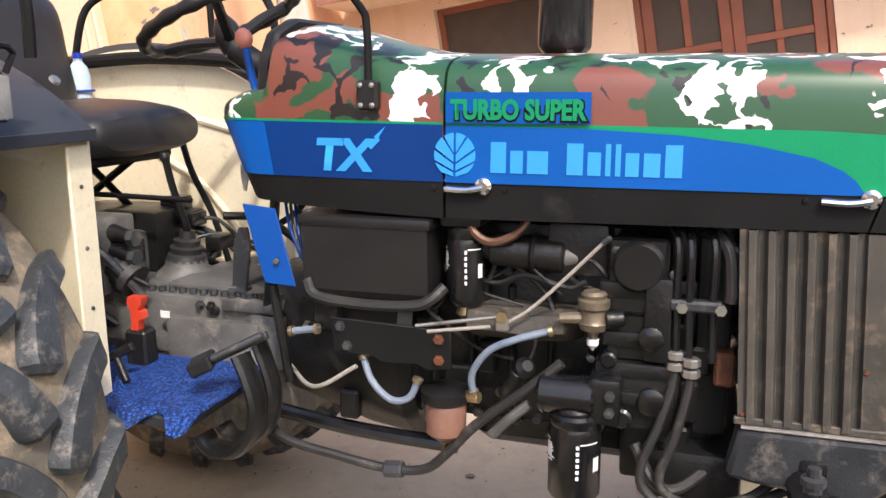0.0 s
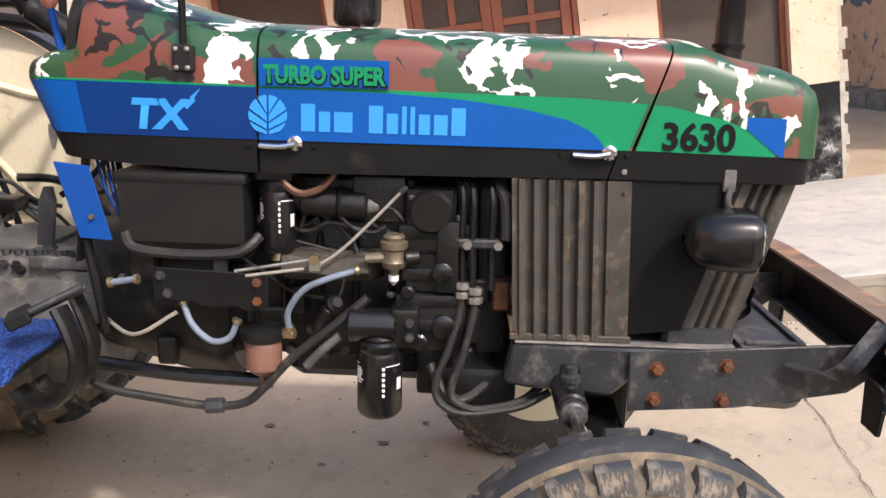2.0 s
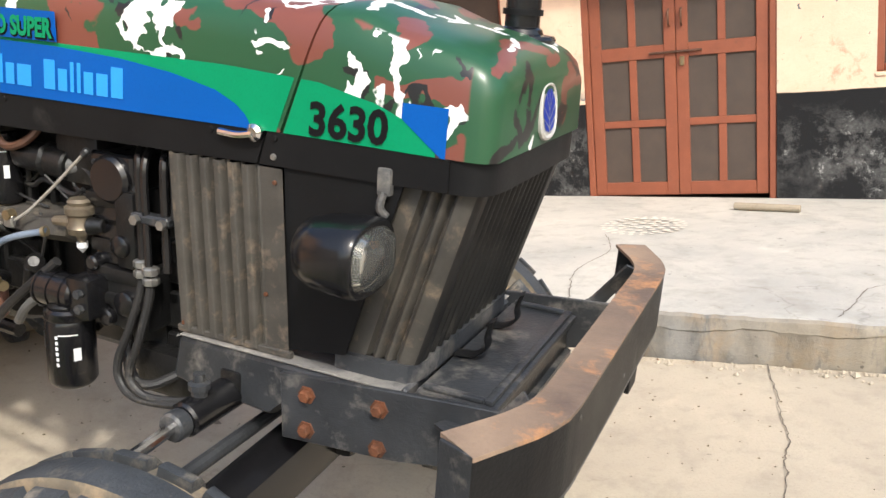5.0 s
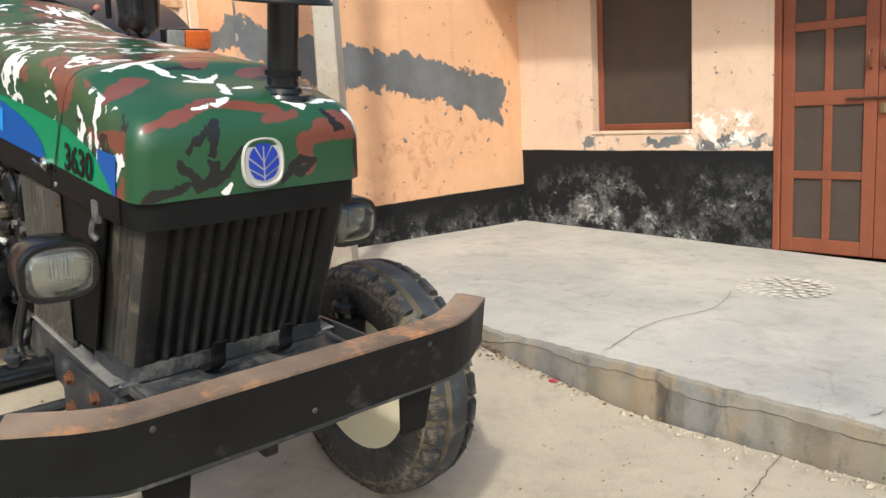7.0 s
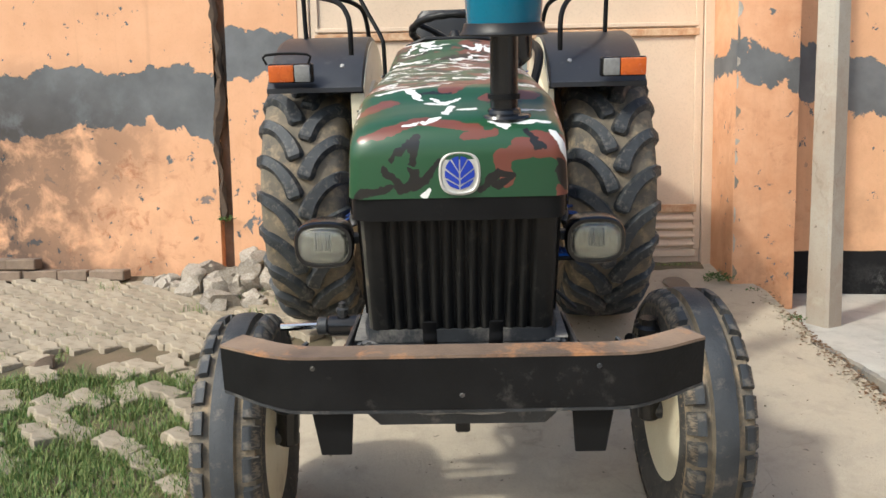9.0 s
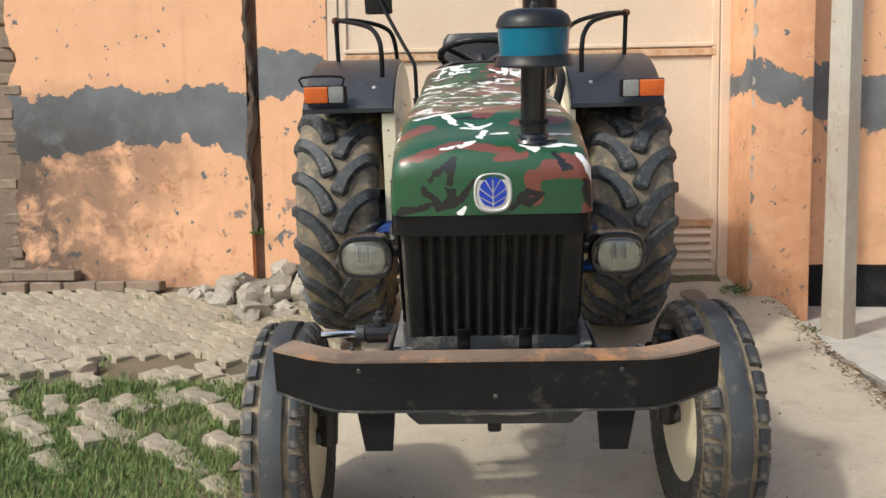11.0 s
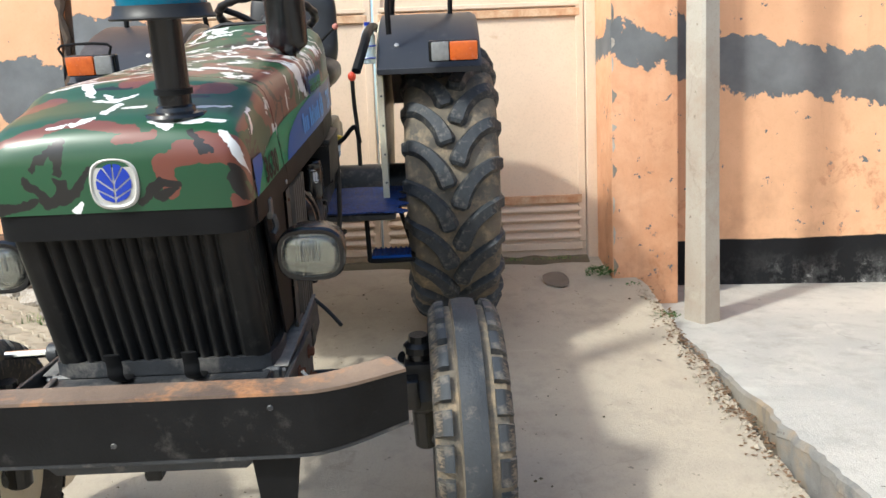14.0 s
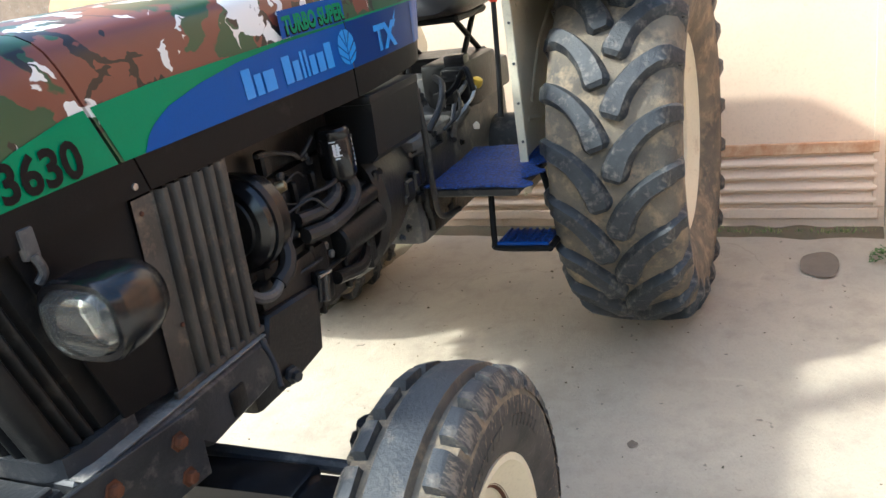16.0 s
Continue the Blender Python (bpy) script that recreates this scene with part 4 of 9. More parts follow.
# ---- house front ----
FY = 4.857
OPEN = [(-2.10, -1.16, 1.05, 2.42), (-0.52, 0.865, 0.10, 2.40), (1.49, 2.525, 0.99, 2.42)]
HOUSE_END = 2.90
bm = bmesh.new()
xs = sorted({-3.16, HOUSE_END, *(v for o in OPEN for v in o[:2])})
zs = sorted({-0.1, 3.0, *(v for o in OPEN for v in o[2:])})
for x0, x1 in zip(xs, xs[1:]):
    for z0, z1 in zip(zs, zs[1:]):
        if not any(o[0] <= x0 and x1 <= o[1] and o[2] <= z0 and z1 <= o[3] for o in OPEN):
            add_box(bm, x0, x1, FY, FY + 0.23, z0, z1)
bmesh.ops.remove_doubles(bm, verts=bm.verts, dist=0.0005)
inner = [f for f in bm.faces if len([g for g in bm.faces if g is not f and {v.index for v in g.verts} == {v.index for v in f.verts}])] if len(bm.faces) < 200 else []
bmesh.ops.delete(bm, geom=inner, context="FACES")
bmesh.ops.recalc_face_normals(bm, faces=bm.faces)
thing("wall_house_front", bm, FACADE, "peach limewashed house front with a worn black dado", "wall", kind="structure", smooth=False)
thing("roof_slab", box(-3.0, HOUSE_END + 0.1, FY - 0.02, FY + 3.0, 3.0, 3.14, 0.01), SLAB_CONCRETE, "flat concrete roof slab of the house", "roof", kind="structure")
# shallow canopy over the openings: painted soffit, brown edge and a cream upstand over it
SHADE = 0.66


def canopy_z(x):
    return table([(-3.0, 2.545), (-0.9, 2.465), (HOUSE_END, 2.455)], x)


def canopy_strip(y0, y1, h0, h1):
    xs = [-2.822, -2.0, -0.9, 0.6, 1.8, HOUSE_END + 0.08]
    return loft([[(x, y0, canopy_z(x) + h0), (x, y1, canopy_z(x) + h0), (x, y1, canopy_z(x) + h1), (x, y0, canopy_z(x) + h1)] for x in xs], closed=True)


thing("canopy", canopy_strip(FY - SHADE, FY - 0.001, 0.0, 0.09), CANOPY_PAINT, "peach painted concrete canopy over door and windows", "canopy", kind="structure", smooth=False)
thing("canopy_edge", canopy_strip(FY - SHADE - 0.014, FY - SHADE - 0.001, 0.004, 0.084), CANOPY_EDGE, "chipped brown painted edge of the canopy", "canopy", kind="structure", smooth=False)
thing("parapet", canopy_strip(FY - SHADE + 0.004, FY - SHADE + 0.12, 0.092, 0.62), CANOPY_PAINT, "cream limewashed upstand over the canopy", "wall", kind="structure", smooth=False)
thing("room", box(-2.9, HOUSE_END - 0.01, FY + 2.6, FY + 2.7, 0.1, 3.15), DARK_ROOM, "back wall of the room, coloured near black for indoor shade", "wall", kind="structure", smooth=False)
thing("room_floor", box(-2.9, HOUSE_END - 0.24, FY + 0.231, FY + 2.6, 0.1, 0.17), DARK_ROOM, "floor of the room, coloured near black for indoor shade", "floor", kind="structure", smooth=False)

# broken corner of the house and its end wall
bm = bmesh.new()
rng = random.Random(21)
for k in range(34):
    z = 0.10 + k * 0.086
    w = 0.035 + 0.05 * rng.random()
    add_box(bm, HOUSE_END + 0.001, HOUSE_END + w, FY + 0.012 + 0.02 * rng.random(), FY + 0.22, z, z + 0.088)
thing("wall_corner", bm, PLASTER_EDGE, "broken pale plaster along the house's corner", "wall", kind="structure", smooth=False)
thing("wall_house_end", box(HOUSE_END - 0.23, HOUSE_END, FY + 0.231, FY + 2.6, -0.1, 3.0), FACADE, "peach end wall of the house", "wall", kind="structure", smooth=False)

# yard beside the house with the neighbour's wall
sheet(span(HOUSE_END - 0.02, 12.0, 30), span(FY - 0.02, 16.0, 30), lambda x, y: slab_z(x, FY) - 0.01 + 0.012 * noise.noise(Vector((x * 3, y * 3, 4))), TAN_EARTH, "side_yard", "tan trodden earth yard beside the house", "yard")
thing("wall_neighbour", box(5.75, 6.0, 4.0, 12.2, -0.1, 3.6, 0.02), ORANGE_WALL, "orange limewashed neighbouring wall", "wall", kind="structure")
thing("wall_neighbour_back", box(4.2, 6.1, 12.21, 12.45, -0.1, 3.4, 0.02), BRICK, "dark bare brick wall behind the yard", "wall", kind="structure")
ledge = empty("stone_ledge", "low rough stone ledge along the neighbouring wall", "ledge", kind="structure")
y = 5.0
while y < 12.0:
    w = rng.uniform(0.35, 0.6)
    st = part("stone", box(-0.2, 0.2, -w / 2, w / 2, -0.14, 0.14, 0.03, 2), LEDGE_STONE, ledge)
    st.matrix_basis = pose(5.56 + rng.uniform(-0.03, 0.03), y + w / 2, 0.08 + rng.uniform(-0.02, 0.02), rng.uniform(-3, 3), rng.uniform(-3, 3), rng.uniform(-3, 3))
    y += w + 0.015


def window(name, o, label):
    x0, x1, z0, z1 = o
    w = empty(name, label, "window", kind="structure")
    y = FY + 0.08
    for a in ((x0, x0 + 0.05, z0, z1), (x1 - 0.05, x1, z0, z1), (x0 + 0.05, x1 - 0.05, z0, z0 + 0.05), (x0 + 0.05, x1 - 0.05, z1 - 0.05, z1)):
        part("window_frame", box(a[0], a[1], y, y + 0.07, a[2], a[3], 0.006), DOOR_WOOD, w)
    part("mullion", box((x0 + x1) / 2 - 0.02, (x0 + x1) / 2 + 0.02, y + 0.045, y + 0.07, z0 + 0.05, z1 - 0.05, 0.004), DOOR_WOOD, w)
    part("fly_screen", box(x0 + 0.05, x1 - 0.05, y + 0.028, y + 0.036, z0 + 0.05, z1 - 0.05), MESH_SCREEN, w, smooth=False)
    part("window_sill", box(x0 - 0.01, x1 + 0.01, FY - 0.012, y, z0 - 0.03, z0, 0.006), FACADE, w)
    return w


window("window_1", OPEN[0], "dark window with a brown fly screen in a red frame")
window("window_2", OPEN[2], "wide dark window with a brown fly screen in a red frame")

door = empty("door_1", "closed terracotta double door with dark screened panes", "door", kind="structure")
dx0, dx1, dz0, dz1 = OPEN[1]
dy = FY + 0.03
for a in ((dx0, dx0 + 0.05, dz0, dz1), (dx1 - 0.05, dx1, dz0, dz1), (dx0 + 0.05, dx1 - 0.05, dz1 - 0.06, dz1)):
    part("door_frame", box(a[0], a[1], dy - 0.02, dy + 0.08, a[2], a[3], 0.006), DOOR_WOOD, door)
mid = (dx0 + dx1) / 2
for lx0, lx1 in ((dx0 + 0.053, mid - 0.002), (mid + 0.002, dx1 - 0.053)):
    leaf = part("leaf", box(lx0, lx0 + 0.085, dy, dy + 0.04, 0.165, dz1 - 0.063, 0.004), DOOR_WOOD, door)
    part("stile", box(lx1 - 0.085, lx1, dy, dy + 0.04, 0.165, dz1 - 0.063, 0.004), DOOR_WOOD, leaf)
    for z0, z1 in ((0.165, 0.265), (0.69, 0.744), (1.195, 1.293), (1.70, 1.76), (2.22, dz1 - 0.063)):
        part("rail", box(lx0 + 0.085, lx1 - 0.085, dy + 0.002, dy + 0.038, z0, z1, 0.004), DOOR_WOOD, leaf)
    cx = (lx0 + lx1) / 2
    for z0, z1 in ((0.265, 0.69), (0.744, 1.195), (1.293, 1.70), (1.76, 2.22)):
        part("muntin", box(cx - 0.028, cx + 0.028, dy + 0.004, dy + 0.036, z0, z1, 0.004), DOOR_WOOD, leaf)
        for a, b in ((lx0 + 0.085, cx - 0.028), (cx + 0.028, lx1 - 0.085)):
            part("pane", box(a, b, dy + 0.020, dy + 0.026, z0, z1), MESH_SCREEN, leaf, smooth=False)
    hx = mid + (-0.045 if lx0 < 0 else 0.045)
    part("handle", tube([(hx, dy - 0.002, 1.42), (hx, dy - 0.035, 1.44), (hx, dy - 0.035, 1.52), (hx, dy - 0.002, 1.54)], 0.008, 8), COPPER_PIPE, leaf, "dark brass pull handle")
part("bolt", rod((-0.02, dy - 0.015, 1.235), (0.36, dy - 0.015, 1.235), 0.009), COPPER_PIPE, door, "long sliding door bolt")
part("padlock", box(0.20, 0.235, dy - 0.035, dy - 0.008, 1.13, 1.20, 0.008), BRASS, door, "small hanging padlock")

# chalk pattern and stick on the porch
bm = bmesh.new()
for ring, n in ((0.07, 7), (0.14, 12), (0.21, 18), (0.255, 26)):
    for k in range(n):
        a = 2 * math.pi * (k + 0.3 * ring) / n
        r = 0.028 if ring < 0.25 else 0.02
        vs = [bm.verts.new((0.13 + (ring + r * math.cos(t)) * math.cos(a) - r * 0.9 * math.sin(t) * math.sin(a), 3.70 + (ring + r * math.cos(t)) * math.sin(a) + r * 0.9 * math.sin(t) * math.cos(a), slab_z(0.13, 3.7) + 0.009)) for t in (2 * math.pi * i / 7 for i in range(7))]
        bm.faces.new(vs)
thing("chalk_floor_pattern", bm, CHALK, "round white chalk pattern drawn on the porch slab", "floor drawing", smooth=False)
thing("stick", rod((0.62, 4.35, slab_z(0.6, 4.35) + 0.028), (1.04, 4.28, slab_z(1.0, 4.28) + 0.028), 0.026, 0.024, 10), PAVER, "short pale wooden stick lying on the porch", "stick")



# ---- tractor ----
TRACTOR = pose(0.15, 0, 0, 0.3, 9.6, 0)
tractor = empty("tractor", "small farm tractor in camouflage wrap parked on the sloping drive", "tractor", TRACTOR)

W_TAB = [(-1.455, 0.205), (-1.435, 0.238), (-1.40, 0.258), (-1.33, 0.271), (-1.1, 0.284), (-0.8, 0.288), (0.0, 0.288), (0.18, 0.287), (0.26, 0.284), (0.30, 0.282), (0.32, 0.277), (0.332, 0.265), (0.338, 0.249)]
BOT_TAB = [(-1.39, 1.195), (-0.93, 1.176), (-0.08, 1.186), (0.34, 1.186)]
LOW_TAB = [(-1.39, 1.252), (-0.9, 1.250), (0.0, 1.250), (0.34, 1.243)]
TOP_TAB = [(-1.39, 1.368), (-0.9, 1.364), (0.0, 1.352), (0.18, 1.338), (0.26, 1.328), (0.34, 1.312)]
CROWN = [(-1.455, 1.400), (-1.43, 1.422), (-1.39, 1.438), (-1.325, 1.452), (-1.312, 1.470), (-1.302, 1.562), (-1.27, 1.578), (-1.24, 1.577), (-1.18, 1.562), (-1.10, 1.538), (-0.98, 1.512), (-0.90, 1.507), (-0.5, 1.503), (0.0, 1.497), (0.05, 1.494), (0.10, 1.480), (0.15, 1.464), (0.20, 1.454), (0.24, 1.447), (0.275, 1.438), (0.303, 1.425), (0.320, 1.410), (0.332, 1.394), (0.338, 1.376)]


def rake(x, z):
    """The cowl's rear edge leans back towards its top, and the seam behind the nose leans forward."""
    x += 0.36 * (max(1.18, min(z, 1.47)) - 1.33) * max(0.0, 1 - abs(x + 0.05) / 0.17)
    return x + 0.42 * max(0.0, 1.372 - z) * max(0.0, min(1.0, (-1.22 - x) / 0.22))


def side_y(x, z):
    """Half width of the bonnet's side at a height."""
    w, lo, up = table(W_TAB, x), table(LOW_TAB, x), table(TOP_TAB, x)
    if z <= up:
        return w * lerp(1.0, 0.982, max(0.0, (z - lo) / (up - lo)))
    return w * 0.982


def hood_profile(x):
    w, lo, up, cr = (table(t, x) for t in (W_TAB, LOW_TAB, TOP_TAB, CROWN))
    h = cr - up
    half = [(1.0, lo), (0.991, (lo + up) / 2), (0.982, up), (0.974, up + h * 0.34), (0.962, up + h * 0.52), (0.938, up + h * 0.67), (0.895, up + h * 0.78), (0.80, up + h * 0.87), (0.55, up + h * 0.95), (0.28, up + h * 0.99), (0.0, cr)]
    return [(rake(x, z), -f * w, z) for f, z in half] + [(rake(x, z), f * w, z) for f, z in half[-2::-1]]


def hood_piece(name, x0, x1, n, label, cap_front=False, material=CAMO):
    secs = [hood_profile(lerp(x0, x1, i / n)) for i in range(n + 1)]
    bm = loft(secs, caps=False)
    if cap_front:
        ring = sorted((v for v in bm.verts if abs(v.co.x - x1) < 1e-5), key=lambda v: -math.atan2(v.co.z - 1.28, v.co.y))
        bm.faces.new(ring)
    ex = bmesh.ops.extrude_edge_only(bm, edges=[e for e in bm.edges if e.is_boundary])
    for v in ex["geom"]:
        if isinstance(v, bmesh.types.BMVert):
            v.co += Vector((0, -0.014 if v.co.y > 0 else 0.014, -0.010 if v.co.z > 1.3 else 0.0))
    bmesh.ops.recalc_face_normals(bm, faces=bm.faces)
    return part(name, bm, material, tractor, label, angle=50)


hood_piece("dash_cowl", -1.453, -0.906, 60, "camouflage-wrapped cowl under the steering wheel")
hood_piece("bonnet", -0.900, -0.048, 20, "camouflage-wrapped bonnet")
hood_piece("nose_cover", -0.042, 0.338, 24, "camouflage-wrapped nose cover", True, NOSE_CAMO)


for x0, x1 in ((-1.40, -0.910), (-0.896, -0.052), (-0.038, 0.300)):
    secs = [[(x, y * 0.955, z - 0.014) for x, y, z in hood_profile(lerp(x0, x1, i / 12))] for i in range(13)]
    part("bonnet_lining", loft(secs, caps=False), BLACK_PAINT, tractor, "black underside of the bonnet", angle=50)


def band(x0, x1, zf0, zf1, off, material, name, side, n=30, label="", parent=None, thick=0.0):
    """A strip that lies on the bonnet's side between two height curves."""
    secs = []
    for i in range(n + 1):
        x = lerp(x0, x1, i / n)
        a, b = zf0(x), max(zf1(x), zf0(x) + 0.0005)
        secs.append([(rake(x, z), side * (side_y(x, z) + off), z) for z in (a, (a + b) / 2, b)])
    bm = loft(secs, caps=False)
    if thick:
        ex = bmesh.ops.extrude_edge_only(bm, edges=[e for e in bm.edges if e.is_boundary])
        for v in ex["geom"]:
            if isinstance(v, bmesh.types.BMVert):
                v.co.y -= side * thick
        bmesh.ops.recalc_face_normals(bm, faces=bm.faces)
    return part(name, bm, material, parent or tractor, label, angle=50)


low, top, bot = (lambda x: table(LOW_TAB, x)), (lambda x: table(TOP_TAB, x)), (lambda x: table(BOT_TAB, x))
GREEN_TOP = lambda x: table(TOP_TAB, x) + table([(-1.4, 0.006), (-0.2, 0.006), (0.0, -0.004), (0.12, -0.02), (0.2, -0.045), (0.26, -0.075)], x)
BLUE_TOP = lambda x: table([(-1.4, -0.001), (-0.62, -0.001), (-0.45, -0.008), (-0.32, -0.022), (-0.22, -0.042), (-0.155, -0.068), (-0.125, -0.094), (-0.115, -0.104)], x) + table(TOP_TAB, x)
for side in (-1, 1):
    # black lower skirts of cowl, bonnet and nose
    for x0, x1 in ((-1.445, -0.906), (-0.900, -0.085), (-0.079, 0.262)):
        band(x0, x1, bot, lambda x: low(x) - 0.0008, 0.0, BLACK_PAINT, "skirt_panel", side, 12, "matt black lower edge of the bonnet side", thick=0.02)
    band(-1.40, -0.906, low, top, 0.0018, NAVY_DECAL, "decal", side, 14, "dark blue stripe decal")
    band(-1.450, -1.315, low, lambda x: min(top(x), top(x) - 0.002), 0.0030, BLUE_DECAL, "decal", side, 8, "bright blue stripe decal")
    band(-0.900, -0.116, low, BLUE_TOP, 0.0030, BLUE_DECAL, "decal", side, 30, "bright blue stripe decal with a rounded tip")
    band(-0.900, -0.055, low, GREEN_TOP, 0.0016, GREEN_DECAL, "decal", side, 26, "green stripe decal")
    band(-0.040, 0.236, low, GREEN_TOP, 0.0016, GREEN_DECAL, "decal", side, 20, "green stripe decal")
    band(0.170, 0.255, lambda x: low(x) + max(0.0, (0.246 - x) * 0.75), lambda x: min(top(x) + 0.004, low(x) + 0.084), 0.0030, BLUE_DECAL, "decal", side, 10, "small blue wedge decal")
    band(-1.440, -0.906, top, lambda x: top(x) + 0.005, 0.0020, GREEN_DECAL, "decal", side, 14, "thin green pinstripe")
# black surround under the nose
ring = []
for i in range(33):
    a = math.pi * (i / 32 - 0.5)
    c, s = math.cos(a), math.sin(a)
    ring.append((0.16 + 0.176 * (abs(c) ** 0.30), 0.280 * (1 if s > 0 else -1) * (abs(s) ** 0.22)))
bm = loft([[(x, y, z) for x, y in ring] for z in (1.184, 1.215, 1.2435)], caps=False)
ex = bmesh.ops.extrude_edge_only(bm, edges=[e for e in bm.edges if e.is_boundary])
for v in ex["geom"]:
    if isinstance(v, bmesh.types.BMVert):
        v.co.x -= 0.02
        v.co.y *= 0.93
bmesh.ops.recalc_face_normals(bm, faces=bm.faces)
part("nose_skirt", bm, BLACK_PAINT, tractor, "matt black band under the nose", angle=50)


def flat_text(body, size, material, name, m, parent, label="", bold=0.0, space=1.0, thick=0.0):
    cu = bpy.data.curves.new(name, "FONT")
    cu.body, cu.size, cu.offset, cu.space_character, cu.extrude = body, size, bold, space, thick
    cu.resolution_u = 3
    tmp = bpy.data.objects.new(name, cu)
    scene.collection.objects.link(tmp)
    bpy.context.view_layer.update()
    me = bpy.data.meshes.new_from_object(tmp.evaluated_get(bpy.context.evaluated_depsgraph_get()))
    bpy.data.objects.remove(tmp)
    me.materials.clear()
    me.materials.append(material)
    me.transform(m)
    return part(name, me, material, parent, label)


def side_matrix(x, z, side, off, slant=0.0, sx=1.0, reach=0.12):
    """Lays a flat drawing on the bonnet's side, reading from the viewer's left."""
    y = side * (side_y(x, z) + off)
    d = 1 if side < 0 else -1
    ex = Vector((d, side * (side_y(x + d * reach, z) - side_y(x, z)) / reach, 0))
    ez = Vector((0, 0.06 * d, 1))
    n = ex.cross(ez)
    m = Matrix((ex * sx, ez + ex * slant, n)).transposed().to_4x4()
    m.translation = (x, y, z)
    return m


def flat_shape(polys, material, name, m, parent, label=""):
    bm = bmesh.new()
    for poly in polys:
        bm.faces.new([bm.verts.new((u, v, 0)) for u, v in poly])
    bmesh.ops.recalc_face_normals(bm, faces=bm.faces)
    bm.transform(m)
    return part(name, bm, material, parent, label, smooth=False)


def leaf_polys(r):
    """A plain oval cut into leaf-like segments by pale veins."""
    out = []
    for s in (-1, 1):
        for k, (a0, a1) in enumerate(((8, 40), (46, 72), (78, 112), (118, 150))):
            pts = []
            lo_in, hi_in = (((-0.97, -0.80), (-0.70, -0.42), (-0.32, 0.0), (0.10, 0.95))[k])
            for i in range(7):
                a = radians(lerp(a0, a1, i / 6) - 60)
                pts.append((s * r * 0.98 * math.cos(a), r * math.sin(a)))
            inner = [(s * 0.05 * r, r * hi_in), (s * 0.05 * r, r * lo_in)]
            pts = [p for p in pts if s * p[0] > 0.06 * r]
            out.append(pts + inner)
    return out


for side in (-1, 1):
    # green lettering on a blue patch
    xa, xb = -0.925, -0.612
    band(-0.898, xb, lambda x: 1.368, lambda x: 1.428, 0.0085, BLUE_DECAL, "decal", side, 10, "blue patch behind green lettering")
    x_left = xa + 0.038 if side < 0 else xb - 0.012
    flat_text("TURBO SUPER", 0.052, GREEN_DECAL, "lettering", side_matrix(x_left, 1.377, side, 0.0115, 0.0, 0.80), tractor, "green block lettering", 0.0022)
    flat_text("TURBO SUPER", 0.052, BLACK_DECAL, "lettering", side_matrix(x_left, 1.377, side, 0.0095, 0.0, 0.80), tractor, "black edging of the lettering", 0.0060)
    # model number
    x_left = -0.014 if side < 0 else 0.164
    flat_text("3630", 0.082, BLACK_DECAL, "lettering", side_matrix(x_left, 1.256, side, 0.0045, 0.0, 0.98), tractor, "black model number", 0.0026)
    x_left = -1.190 if side < 0 else -1.040
    flat_text("TX", 0.088, SKY_DECAL, "lettering", side_matrix(x_left, 1.270, side, 0.0045, 0.12, 1.08), tractor, "light blue slanted letters", 0.0040)
    flat_shape([[(0.122, 0.048), (0.140, 0.064), (0.136, 0.068), (0.162, 0.090), (0.146, 0.066), (0.150, 0.062), (0.130, 0.042)]], SKY_DECAL, "decal", side_matrix(x_left, 1.270, side, 0.0046), tractor, "light blue lightning stroke")
    # maker's name stands as plain bars, its sign as a plain oval
    x0 = -0.806 if side < 0 else -0.446
    bars, u = [], 0.0
    for k, (w, h) in enumerate(((0.034, 0.060), (0.028, 0.044), (0.044, 0.044), (0.022, 0.0), (0.034, 0.060), (0.028, 0.044), (0.013, 0.060), (0.013, 0.060), (0.028, 0.044), (0.033, 0.044), (0.034, 0.060))):
        if h:
            bars.append([(u, 0), (u + w - 0.003, 0), (u + w - 0.003, h), (u, h)])
        u += w + 0.0055
    for bar in bars:
        flat_shape([bar], SKY_DECAL, "sign_bar", side_matrix(x0, 1.272, side, 0.0050), tractor)
    lx = -0.880 if side < 0 else -0.885
    for p in leaf_polys(0.044):
        flat_shape([p], SKY_DECAL, "sign_leaf", side_matrix(lx, 1.305, side, 0.0050), tractor)

# badge on the nose
badge = part("badge", revolve([(0, 0.0), (0.0, 0.056), (0.006, 0.056), (0.009, 0.051), (0.006, 0.047), (0.006, 0.0)], (0, 0, 0), (1, 0, 0), 40), EMBLEM_RIM, tractor, "silver-edged oval nose badge")
for v in badge.data.vertices:
    # squarish oval
    a = math.atan2(v.co.z, v.co.y)
    k = (abs(math.cos(a)) ** 4 + abs(math.sin(a)) ** 4) ** -0.25
    v.co.y, v.co.z = v.co.y * lerp(1, k, 0.55), v.co.z * lerp(1, k, 0.55) * 1.06
badge.matrix_basis = pose(0.335, 0.004, 1.306, 0, -5, 0) @ Matrix.Diagonal((1, 0.94, 0.94, 1))
for p in leaf_polys(0.045):
    flat_shape([[(0.9 * x, y) for x, y in p]], EMBLEM_BLUE, "badge_leaf", Matrix(((0, 0, 1, 0.0082), (1, 0, 0, 0), (0, 1, 0, 0), (0, 0, 0, 1))), badge)

